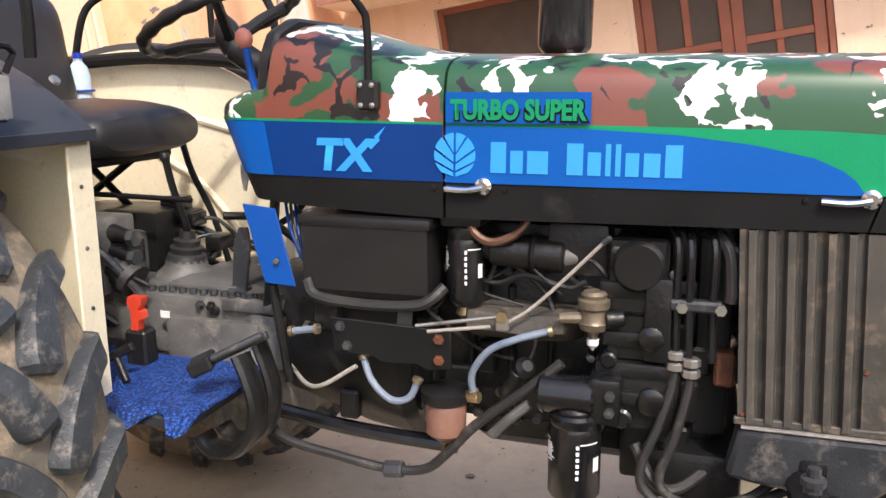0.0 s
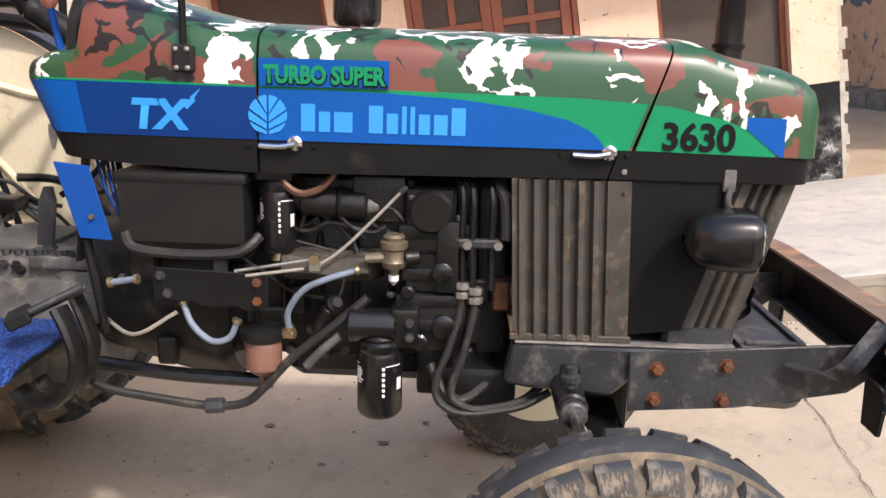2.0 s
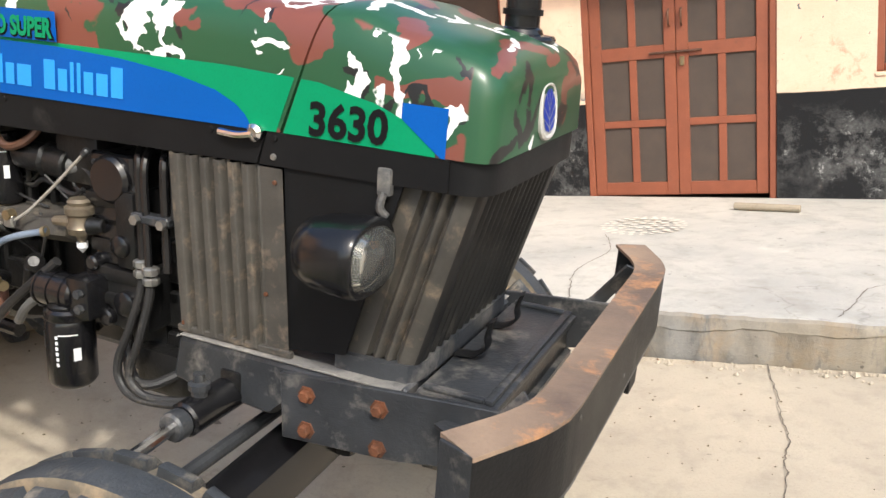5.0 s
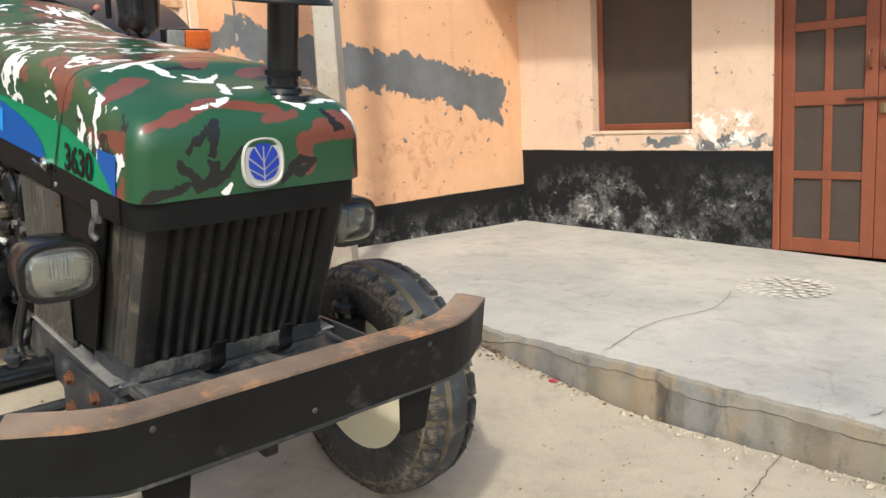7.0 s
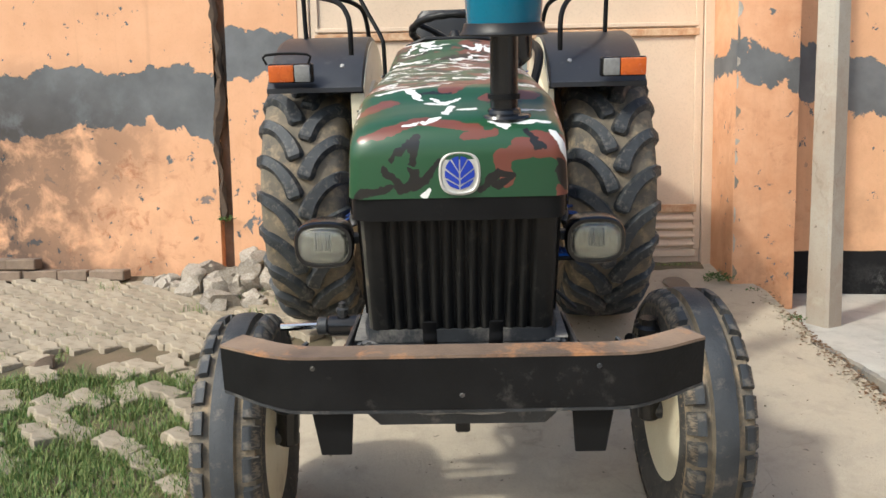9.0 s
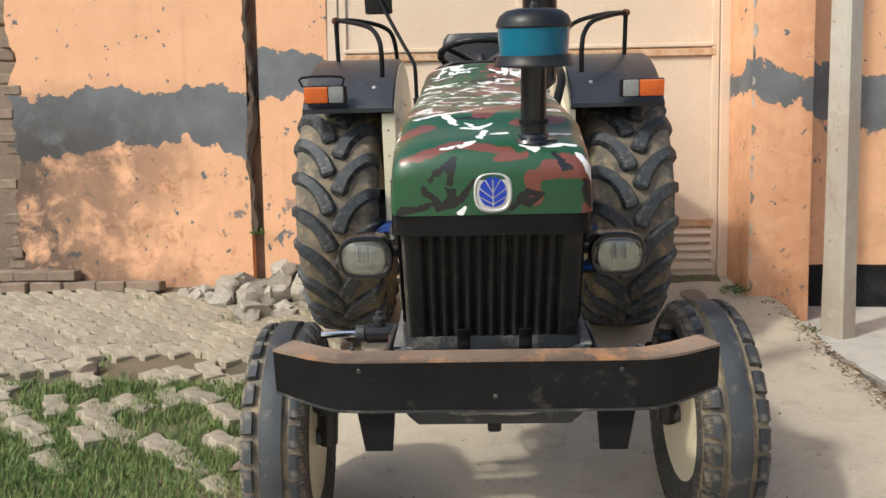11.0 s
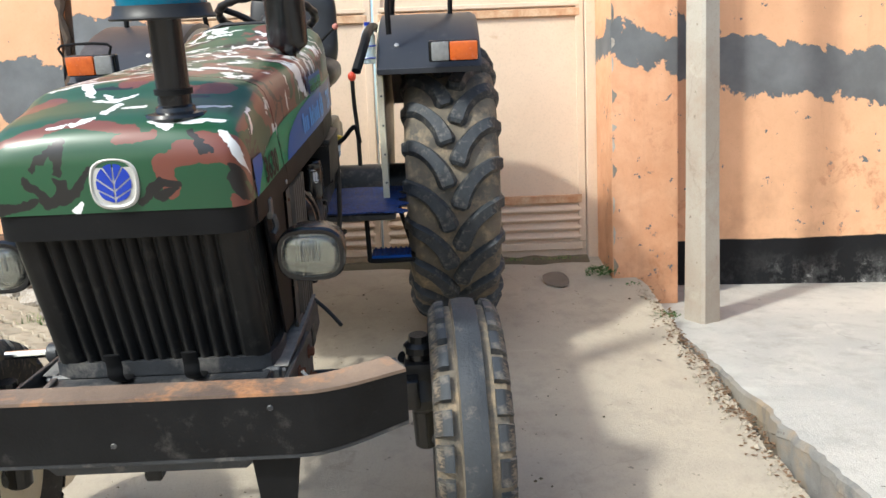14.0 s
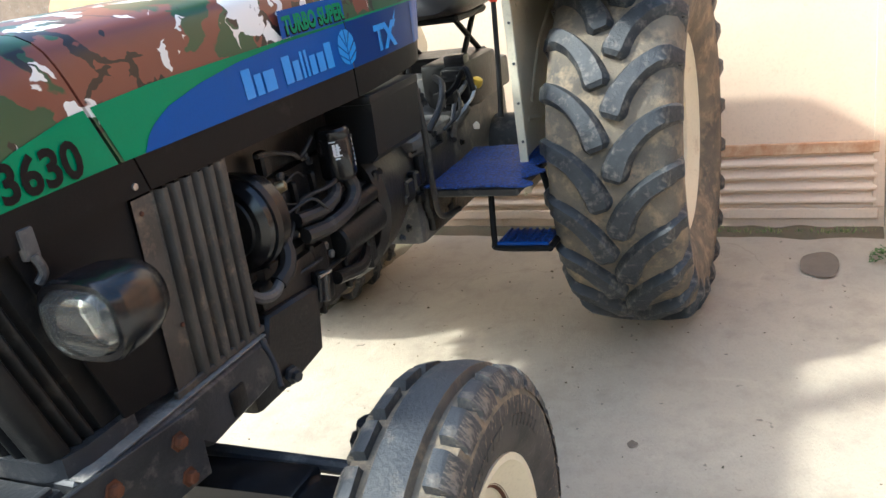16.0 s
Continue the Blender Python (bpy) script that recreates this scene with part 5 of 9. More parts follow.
# bonnet handles and catches
for x in (-0.823, -0.13):
    h = part("bonnet_latch", tube([(x - 0.075, -0.297, 1.238), (x - 0.03, -0.301, 1.237), (x + 0.005, -0.302, 1.243)], 0.007, 8), CHROME, tractor, "chrome bonnet latch")
    part("pivot", revolve([(0, 0.017), (0.012, 0.017), (0.018, 0.010), (0.018, 0)], (x + 0.004, -0.287, 1.245), (0, -1, 0), 14), CHROME, h)
    for dx in (-0.1, 0.045):
        part("rivet", revolve([(0, 0.006), (0.004, 0.005), (0.005, 0)], (x + dx, -0.288, 1.238), (0, -1, 0), 10), BLACK_PAINT, h)
for side in (-1, 1):
    c = part("nose_catch", box(0.130, 0.158, side * 0.281 - 0.012, side * 0.281 + 0.012, 1.165, 1.215, 0.005, 2), GEAR_DUST, tractor, "steel nose catch")
    part("hook", tube([(0.144, side * 0.292, 1.172), (0.141, side * 0.297, 1.145), (0.150, side * 0.290, 1.128)], 0.008, 8), CHASSIS, c)
    part("screw", revolve([(0, 0.007), (0.005, 0.006), (0.006, 0)], (-0.089, side * 0.286, 1.203), (0, side, 0), 12), STEEL, tractor)


# corrugated grille that wraps round the front
def grille(start, end):
    """The stretch of the wrapped grille sheet between two shares of its length."""
    bm = bmesh.new()
    pts, n = [], 520
    hw, r = 0.250, 0.022
    side_len = 0.13
    total = 2 * side_len + math.pi * r + 2 * (hw - r)
    for i in range(n + 1):
        s = total * i / n
        if s < side_len:
            p, nn = (-side_len + s, -hw), (0, -1)
        elif s < side_len + math.pi * r / 2:
            a = (s - side_len) / r
            p, nn = (r * math.sin(a), -hw + r - r * math.cos(a)), (math.sin(a), -math.cos(a))
        elif s < total - side_len - math.pi * r / 2:
            p, nn = (r, -hw + r + (s - side_len - math.pi * r / 2)), (1, 0)
        elif s < total - side_len:
            a = (s - (total - side_len - math.pi * r / 2)) / r
            p, nn = (r * math.cos(a), hw - r + r * math.sin(a)), (math.cos(a), math.sin(a))
        else:
            p, nn = (-(s - (total - side_len)), hw), (0, 1)
        if nn == (1, 0):
            w = math.cos(p[1] * 2 * math.pi / 0.0345) if abs(p[1]) < 0.208 else 1.0
        else:
            w = math.cos((p[0] + 0.004) * 2 * math.pi / 0.026) if -0.075 < p[0] < -0.002 else 1.0
        o = -0.008 + 0.017 * math.sqrt(max(0.0, min(1.0, (w + 0.90) / 1.90)))
        pts.append((p[0] + nn[0] * o, p[1] + nn[1] * o))
    pts = pts[round(start * n):round(end * n) + 1]
    lo = [(0.178 + x, y, 0.836) for x, y in pts]
    hi = [(0.290 + x, y, 1.215) for x, y in pts]
    loft([lo, hi], caps=False, bm=bm)
    return bm


part("grille", grille(0.19, 0.81), GRILLE_DARK, tractor, "black vertically corrugated grille", angle=60)
# sunward side takes the paler dusty steel, the shaded side the dark one
part("grille_side", grille(0.0, 0.19), GRILLE, tractor, "dusty corrugated side of the grille, paler for the sun on it", angle=60)
part("grille_side", grille(0.81, 1.0), GRILLE_DARK, tractor, "black corrugated side of the grille, kept dark for its shade", angle=60)
bm = bmesh.new()
loft([[(0.045, s * 0.275, z) for s in (-1,)] + [(0.150, -0.275, z), (0.195, -0.262, z), (0.214, -0.22, z), (0.214, 0.22, z), (0.195, 0.262, z), (0.150, 0.275, z), (0.045, 0.275, z)] for z in (0.800, 0.838)], caps=False, bm=bm)
ex = bmesh.ops.extrude_edge_only(bm, edges=[e for e in bm.edges if e.is_boundary])
for v in ex["geom"]:
    if isinstance(v, bmesh.types.BMVert):
        v.co.y *= 0.93
        v.co.x -= 0.012
part("grille_flange", bm, CHASSIS, tractor, "dusty bent rail under the grille", angle=40)
part("radiator_core", box(-0.02, 0.15, -0.235, 0.235, 0.82, 1.18, 0.01), CAST, tractor, "dark radiator behind the grille")


def corrugated_panel(side):
    bm = bmesh.new()
    y = 0.288
    pts = []
    for i in range(121):
        t = i / 120
        x = lerp(-0.318, -0.052, t)
        if t > 0.80 or t < 0.05:
            o = 0.0
        else:
            w = math.sin((t - 0.05) / 0.75 * 2 * math.pi * 6)
            o = 0.009 * (1 if w > 0.3 else (-1 if w < -0.5 else (w + 0.1) / 0.4))
        pts.append((x, y + o))
    loft([[(x + dx, side * yy, z) for x, yy in pts] for z, dx in ((0.812, 0.0), (1.182, -0.018))], caps=False, bm=bm)
    return part("side_grille_panel", bm, GRILLE, tractor, "dusty corrugated steel side panel", angle=60)


for side in (-1, 1):
    sp = corrugated_panel(side)
    part("foot_strip", box(-0.325, -0.045, side * 0.287 - 0.006, side * 0.287 + 0.006, 0.805, 0.820, 0.002), GRILLE, sp)
    for x, z in ((-0.105, 0.93), (-0.085, 1.155), (-0.31, 0.825), (-0.235, 0.828)):
        part("screw", revolve([(0, 0.005), (0.003, 0.004), (0.004, 0)], (x, side * 0.290, z), (0, side, 0), 8), RUST_STEEL, sp)
    bm = slab_of([(-0.060, 0.822), (0.070, 0.838), (0.178, 1.190), (-0.070, 1.190)], 0.006, lambda u, v, w, s=side: (u, s * (0.281 - w), v))
    part("front_side_panel", bm, BLACK_PAINT, tractor, "plain black side panel behind the headlamp")
    # headlamp
    cy, cz = side * 0.378, 1.077
    lamp = []
    for x, a, b, e in ((0.030, 0.010, 0.010, 2.0), (0.036, 0.040, 0.036, 2.1), (0.052, 0.063, 0.054, 2.3), (0.085, 0.077, 0.063, 2.6), (0.128, 0.081, 0.066, 2.9), (0.158, 0.081, 0.066, 3.0)):
        lamp.append([(x, cy + a * abs(math.cos(t)) ** (2 / e) * (1 if math.cos(t) > 0 else -1), cz + b * abs(math.sin(t)) ** (2 / e) * (1 if math.sin(t) > 0 else -1)) for t in (2 * math.pi * k / 40 for k in range(40))])
    hl = part("headlamp", loft(lamp, closed=True, caps=False), GLOSS_BLACK, tractor, "black shell headlamp", angle=50)

    def ov(x, a, b, e=2.9, cy=cy, cz=cz):
        return [(x, cy + a * abs(math.cos(t)) ** (2 / e) * (1 if math.cos(t) > 0 else -1), cz + b * abs(math.sin(t)) ** (2 / e) * (1 if math.sin(t) > 0 else -1)) for t in (2 * math.pi * k / 40 for k in range(40))]

    part("bezel", loft([ov(0.152, 0.0825, 0.0665), ov(0.168, 0.0825, 0.0665), ov(0.174, 0.079, 0.063), ov(0.173, 0.070, 0.054), ov(0.164, 0.070, 0.054)], closed=True, caps=False), GLOSS_BLACK, hl, angle=50)
    part("reflector", loft([ov(0.172, 0.070, 0.054), ov(0.150, 0.066, 0.051), ov(0.120, 0.058, 0.046, 2.6), ov(0.094, 0.046, 0.038, 2.3), ov(0.074, 0.032, 0.028, 2.1), ov(0.064, 0.014, 0.012, 2.0)], closed=True), REFLECTOR, hl, angle=60)
    part("bulb", revolve([(0, 0.010), (0.03, 0.010), (0.045, 0.006), (0.05, 0)], (0.088, cy, cz), (1, 0, 0), 12), STEEL, hl)
    part("lens", loft([ov(0.1955, 0.02, 0.015), ov(0.1930, 0.045, 0.034), ov(0.186, 0.063, 0.048), ov(0.1725, 0.0695, 0.0535), ov(0.1695, 0.067, 0.051), ov(0.183, 0.060, 0.045), ov(0.1895, 0.044, 0.033), ov(0.192, 0.02, 0.015)], closed=True), LAMP_GLASS, hl, "clear ribbed glass").visible_shadow = False
    part("bulb_shield", revolve([(0, 0.019), (0.004, 0.018), (0.012, 0.0)], (0.142, cy, cz), (1, 0, 0), 14), CHASSIS, hl)
    for k in range(7):
        part("lens_flute", box(0.1835, 0.1865, cy - 0.021 + k * 0.007 - 0.0012, cy - 0.021 + k * 0.007 + 0.0012, cz - 0.012, cz + 0.034, 0.0), WHITE_LENS, hl)
    part("bracket", box(0.070, 0.110, min(side * 0.283, side * 0.33), max(side * 0.283, side * 0.33), 1.062, 1.090, 0.006), CHASSIS, hl)

# front casting and bumper brackets
for side in (-1, 1):
    out = [(-0.335, 0.700), (-0.315, 0.800), (0.20, 0.800), (0.20, 0.745), (-0.02, 0.735), (-0.085, 0.675), (-0.285, 0.690)]
    rail = part("front_rail", slab_of(out, 0.075, lambda u, v, w, s=side: (u, s * (0.305 - w), v), 0.010), CHASSIS, tractor, "dusty black front chassis casting")
    part("dusty_ledge", box(-0.312, 0.198, min(side * 0.268, side * 0.303), max(side * 0.268, side * 0.303), 0.8005, 0.8045, 0.001), DUST, rail)
    part("pad", box(-0.205, -0.155, side * 0.303 - 0.008, side * 0.303 + 0.008, 0.695, 0.755, 0.008, 2), CAST, rail)
    br = part("bumper_bracket", slab_of([(-0.045, 0.650), (-0.050, 0.790), (0.20, 0.812), (0.515, 0.835), (0.52, 0.770), (0.45, 0.715), (0.20, 0.668)], 0.012, lambda u, v, w, s=side: (u, s * (0.310 + w), v), 0.002), CHASSIS, tractor, "black steel bumper bracket with rusty bolts")
    for x, z in ((0.013, 0.758), (0.170, 0.770), (0.012, 0.682), (0.169, 0.687)):
        b = part("bolt", revolve([(0, 0.019), (0.003, 0.019), (0.003, 0.0125), (0.014, 0.0125), (0.016, 0.010), (0.016, 0)], (x, side * 0.322, z), (0, side, 0), 6), RUST_STEEL, br, "rusty hexagon bolt", smooth=False)
    # flat bar bent off the bracket, twisting up to the bumper's inside
    way = spline([(0.300, 0.325, 0.782), (0.345, 0.352, 0.778), (0.385, 0.395, 0.786), (0.410, 0.412, 0.818), (0.440, 0.405, 0.858), (0.474, 0.398, 0.902)], 4)
    secs = []
    for k, p in enumerate(way):
        d = (way[min(k + 1, len(way) - 1)] - way[max(k - 1, 0)]).normalized()
        t = min(1.0, k / (len(way) - 1) * 1.8)
        u = Vector((lerp(1.0, 0.75, t), lerp(-0.6, 0.66, t), lerp(0.0, -0.30, t)))
        u = (u - d * u.dot(d)).normalized() * 0.020
        n = d.cross(u).normalized() * 0.0035
        secs.append([((p + a * u + b * n).x, side * (p + a * u + b * n).y, (p + a * u + b * n).z) for a, b in ((-1, -1), (1, -1), (1, 1), (-1, 1))])
    part("brace", loft(secs, closed=True), CHASSIS, br, "bent flat-bar brace", angle=40)
    part("slot_plate", box(0.425, 0.475, side * 0.3225 - 0.003, side * 0.3225 + 0.003, 0.762, 0.778, 0.002), RUST_STEEL, br, "rusty slotted plate")
part("front_deck", box(-0.30, 0.205, -0.285, 0.285, 0.770, 0.802, 0.006), CHASSIS, tractor, "dusty front deck of the chassis")
lid = part("battery_lid", box(0.218, 0.380, -0.272, 0.272, 0.785, 0.801, 0.006, 2), CHASSIS, tractor, "black front box lid")
for y0, y1, x0, x1 in ((-0.265, 0.265, 0.352, 0.370), (-0.266, -0.250, 0.228, 0.352), (0.250, 0.266, 0.228, 0.352)):
    part("rib", box(x0, x1, y0, y1, 0.801, 0.812, 0.005, 2), CHASSIS, lid)
for y in (-0.085, 0.095):
    part("grille_clip", tube([(0.222, y, 0.806), (0.262, y, 0.812), (0.288, y, 0.834), (0.286, y, 0.860), (0.296, y, 0.893)], 0.019, 10, 5, flat=0.2), BLACK_PAINT, tractor, "black bent grille clip")
part("front_box", box(0.20, 0.365, -0.265, 0.265, 0.66, 0.784, 0.01), CAST, tractor, "black box under the lid")

# bumper: a bent channel, its top worn to rust
def bumper_line(t):
    y = lerp(-0.606, 0.606, t)
    a = abs(y)
    x = table([(0, 0.551), (0.37, 0.551), (0.42, 0.547), (0.46, 0.536), (0.50, 0.520), (0.606, 0.462)], a)
    return x, y


def bumper_bottom(y):
    return table([(0, 0.762), (0.42, 0.764), (0.606, 0.783)], abs(y))


ln = [bumper_line(i / 120) for i in range(121)]
secs = []
for x, y in ln:
    zb, zt = bumper_bottom(y), 0.898
    secs.append([(x, y, zb), (x, y, zt), (x - 0.012, y * 0.985, zt), (x - 0.012, y * 0.985, zb)])
bump_ob = part("bumper", loft(secs, closed=True), BUMPER, tractor, "home-made black steel channel bumper", angle=40)
secs = []
for x, y in ln:
    secs.append([(x + 0.001, y, 0.8985), (x + 0.001, y, 0.906), (x - 0.068, y * 0.93, 0.906), (x - 0.068, y * 0.93, 0.8985)])
part("top_flange", loft(secs, closed=True), RUST_TOP, bump_ob, "top flange worn to bare rust", angle=40)
secs = []
for x, y in ln:
    zb = bumper_bottom(y)
    secs.append([(x, y, zb - 0.009), (x, y, zb - 0.001), (x - 0.06, y * 0.94, zb - 0.001), (x - 0.06, y * 0.94, zb - 0.009)])
part("bottom_flange", loft(secs, closed=True), CHASSIS, bump_ob, angle=40)
for y, z in ((-0.36, 0.876), (0.0, 0.80), (0.33, 0.872)):
    part("chip", revolve([(0, 0.007), (0.0015, 0.005), (0.0015, 0)], (0.551, y, z), (1, 0, 0), 7), GRILLE if y < -0.3 else CHASSIS, bump_ob, smooth=False)
for side in (-1, 1):
    part("end_plate", slab_of([(0.398, 0.800), (0.400, 0.904), (0.461, 0.906), (0.461, 0.786)], 0.008, lambda u, v, w, s=side: (u, s * (0.606 - w - (0.461 - u) * 0.42), v), 0.001), CHASSIS, bump_ob, "scuffed steel plate closing the bumper's end", smooth=False)
    part("bumper_leg", slab_of([(0.270, 0.765), (0.378, 0.765), (0.358, 0.625), (0.282, 0.625)], 0.012, lambda u, v, w, s=side: (0.510 + w, s * u, v), 0.002), BLACK_PAINT, bump_ob, "short flat leg under the bumper")
part("tow_casting", loft([[(x, y, z) for y, z in ((-h, 0.72), (-h, 0.662), (-h + 0.03, 0.633), (h - 0.03, 0.633), (h, 0.662), (h, 0.72))] for x, h in ((0.20, 0.25), (0.35, 0.265), (0.38, 0.25))], closed=True), CHASSIS, tractor, "black cast towing block with scraped edge", angle=40)
part("scrape", slab_of([(-0.13, 0.668), (-0.085, 0.660), (-0.02, 0.665), (0.05, 0.660), (0.10, 0.662), (0.145, 0.674), (0.152, 0.702), (0.125, 0.700), (0.09, 0.682), (0.03, 0.690), (-0.04, 0.684), (-0.095, 0.682)], 0.0025, lambda u, v, w: (0.3802 + w, u, v)), DUST, tractor, "bare scraped metal", smooth=False)
part("tow_nub", box(0.335, 0.38, -0.02, 0.02, 0.604, 0.640, 0.006), CAST, tractor)


# ---- wheels ----
def rear_tyre_profile():
    # across the tyre: (offset across, radius)
    return [(-0.150, 0.375), (-0.185, 0.42), (-0.212, 0.50), (-0.214, 0.57), (-0.200, 0.625), (-0.168, 0.652), (-0.09, 0.664), (0, 0.668), (0.09, 0.664), (0.168, 0.652), (0.200, 0.625), (0.214, 0.57), (0.212, 0.50), (0.185, 0.42), (0.150, 0.375)]


def carcass_r(y):
    return table([(0, 0.668), (0.09, 0.664), (0.168, 0.652), (0.200, 0.625), (0.214, 0.57), (0.2145, 0.54)], y)


def tread_bar(hand):
    """One worn lug: a blunt nose by the middle of the tread, curving out and over the shoulder."""
    way = spline([(0.020, -0.010, 0), (0.034, 0.030, 0), (0.058, 0.078, 0), (0.105, 0.133, 0), (0.155, 0.168, 0), (0.200, 0.188, 0)], 3)
    rows, n = [], len(way)
    for i, p in enumerate(way):
        d = (way[min(i + 1, n - 1)] - way[max(i - 1, 0)]).normalized()
        t = i / (n - 1)
        half = lerp(0.036, 0.025, min(1.0, t * 1.6)) * (0.62 if i == 0 else (0.9 if i == 1 else 1.0))
        h = 0.026 if i == 0 else 0.036
        row = []
        for f, up in ((-1.45, -0.010), (-1.08, h * 0.75), (-0.86, h), (0.86, h), (1.08, h * 0.75), (1.45, -0.010)):
            y, c = p.x - d.y * half * f, p.y + d.x * half * f
            rr = carcass_r(min(0.2145, abs(y))) + up
            row.append((rr * math.cos(c / 0.66), hand * min(y, 0.212), rr * math.sin(c / 0.66)))
        rows.append(row)
    for y, r, up, half in ((0.212, 0.604, 0.016, 0.026), (0.216, 0.575, 0.009, 0.027), (0.2155, 0.545, 0.001, 0.028)):
        rows.append([(r * math.cos((0.194 + f * half) / 0.66), hand * (y + k * up), r * math.sin((0.194 + f * half) / 0.66)) for f, k in ((-1.45, -0.8), (-1.05, 0.7), (-0.86, 1), (0.86, 1), (1.05, 0.7), (1.45, -0.8))])
    bm = loft(rows, caps=False)
    bm.verts.ensure_lookup_table()
    bm.faces.new([bm.verts[k] for k in range(6)])
    bmesh.ops.recalc_face_normals(bm, faces=bm.faces)
    return bm


def rear_wheel(side):
    w = part("rear_wheel", revolve([(-0.15, 0.36), (-0.15, 0.392), (-0.138, 0.392), (-0.125, 0.352), (-0.05, 0.330), (0.05, 0.330), (0.10, 0.352), (0.138, 0.392), (0.15, 0.392), (0.15, 0.372), (0.128, 0.345), (0.11, 0.30), (0.02, 0.285), (-0.02, 0.275), (-0.02, 0.10), (-0.03, 0.0)], (0, 0, 0), (0, side, 0), 56), CREAM, tractor, "cream-painted rear wheel rim", angle=30)
    w.matrix_basis = pose(-2.165, side * 0.757, 0.718)
    part("tyre", revolve([(y * side, r) for y, r in rear_tyre_profile()], (0, 0, 0), (0, 1, 0), 96, closed=True), MUDDY, w, "tall tractor tyre caked with dry mud", angle=40)
    part("hub", revolve([(0.0, 0.13), (0.06, 0.12), (0.09, 0.075), (0.13, 0.07), (0.13, 0)], (0, 0, 0), (0, side, 0), 24), CREAM, w)
    left, right = to_mesh("tread_bar", tread_bar(1), REAR_BAR, True, 30), to_mesh("tread_bar", tread_bar(-1), REAR_BAR, True, 30)
    n = 22
    for k in range(n):
        for me, ph in ((left, 0.0), (right, 0.5)):
            b = part("tread_bar", me, REAR_BAR, w)
            b.matrix_basis = pose(0, 0, 0, 0, -360 * (k + ph + 0.2) / n, 0)
    return w


def front_wheel(side):
    w = part("front_wheel", revolve([(-0.085, 0.205), (-0.085, 0.235), (-0.076, 0.235), (-0.062, 0.205), (-0.02, 0.190), (0.03, 0.190), (0.065, 0.212), (0.078, 0.236), (0.088, 0.236), (0.088, 0.222), (0.070, 0.205), (0.055, 0.178), (0.052, 0.172), (0.040, 0.165), (0.034, 0.150), (0.038, 0.075), (0.036, 0.0)], (0, 0, 0), (0, side, 0), 48), CREAM, tractor, "cream-painted front wheel rim", angle=30)
    w.matrix_basis = pose(*((-0.095, -0.705, 0.354) if side < 0 else (-0.155, 0.748, 0.397)), 0, 0, 2.0)
    prof = [(-0.078, 0.226), (-0.098, 0.262), (-0.106, 0.305), (-0.104, 0.345), (-0.090, 0.375), (-0.062, 0.381), (-0.058, 0.381), (-0.038, 0.382), (-0.034, 0.403), (-0.012, 0.406), (-0.003, 0.4065)]
    prof = prof + [(-y, r) for y, r in prof[::-1]]
    part("tyre", revolve(prof, (0, 0, 0), (0, side, 0), 84, closed=True), SIDEWALL, w, "ribbed front tyre with dusty scuffed sidewall", angle=30)
    ty = [c for c in w.children if c.name.startswith("tyre")][0].data
    ty.materials.append(MUDDY)
    ty.materials.append(BAR_RUBBER)
    for p in ty.polygons:
        c = sum((ty.vertices[i].co for i in p.vertices), Vector()) / len(p.vertices)
        r = math.hypot(c.x, c.z)
        p.material_index = 2 if r > 0.397 else (1 if r > 0.345 else 0)
    bm = bmesh.new()
    rows = []
    for y, r0, r1 in ((0.058, 0.378, 0.4015), (0.074, 0.376, 0.400), (0.0835, 0.370, 0.396), (0.090, 0.366, 0.388), (0.1005, 0.362, 0.375), (0.1045, 0.353, 0.357)):
        rows.append([(r * math.cos(a), y, r * math.sin(a)) for a, r in ((-0.094, r0), (-0.083, r1), (0.083, r1), (0.094, r0))])
    loft(rows, caps=False, bm=bm)
    bm.faces.new(list(bm.verts)[:4])
    bmesh.ops.recalc_face_normals(bm, faces=bm.faces)
    bl = to_mesh("tread_block", bm, BAR_RUBBER, True, 30)
    bl.materials.append(SIDEWALL)
    for p in bl.polygons:
        c = sum((bl.vertices[i].co for i in p.vertices), Vector()) / len(p.vertices)
        p.material_index = 1 if abs(c.y) > 0.085 else 0
    n = 27
    for k in range(n):
        for flip in (0, 1):
            b = part("tread_block", bl, BAR_RUBBER, w)
            b.matrix_basis = pose(0, 0, 0, 0, -360 * (k + 0.5 * flip) / n, 0) @ pose(0, 0, 0, 180 * flip, 0, 0)
    part("disc_seam", revolve([(0.046, 0.1655), (0.049, 0.168), (0.0535, 0.1745), (0.0515, 0.1765), (0.044, 0.172)], (0, 0, 0), (0, side, 0), 48, closed=True), RUST_STEEL, w, "rusty seam between disc and rim")
    # moulded lettering on the tyre's wall, worn to plain bars
    for start, widths in ((62, (5, 5, 2, 5, 5, 5, 5)), (112, (4, 3, 3, 4, 3, 3, 3)), (215, (5, 5, 4, 5)), (285, (5, 2, 5, 5, 4))):
        a = start
        for wd in widths:
            arc = [radians(a + wd * k / 3) for k in range(4)]
            part("raised_letter", loft([[(r * math.cos(t), side * y, r * math.sin(t)) for r, y in ((0.288, 0.1000), (0.289, 0.1045), (0.311, 0.1075), (0.312, 0.1030))] for t in arc], closed=True), SIDEWALL, w, smooth=False)
            a += wd + 1.3
    hub = part("hub", revolve([(0.034, 0.066), (0.042, 0.066), (0.052, 0.060), (0.060, 0.052), (0.075, 0.042), (0.082, 0.036), (0.085, 0.030), (0.108, 0.028), (0.113, 0.020), (0.113, 0)], (0, 0, 0), (0, side, 0), 26), CHASSIS, w, "dirty steel wheel hub")
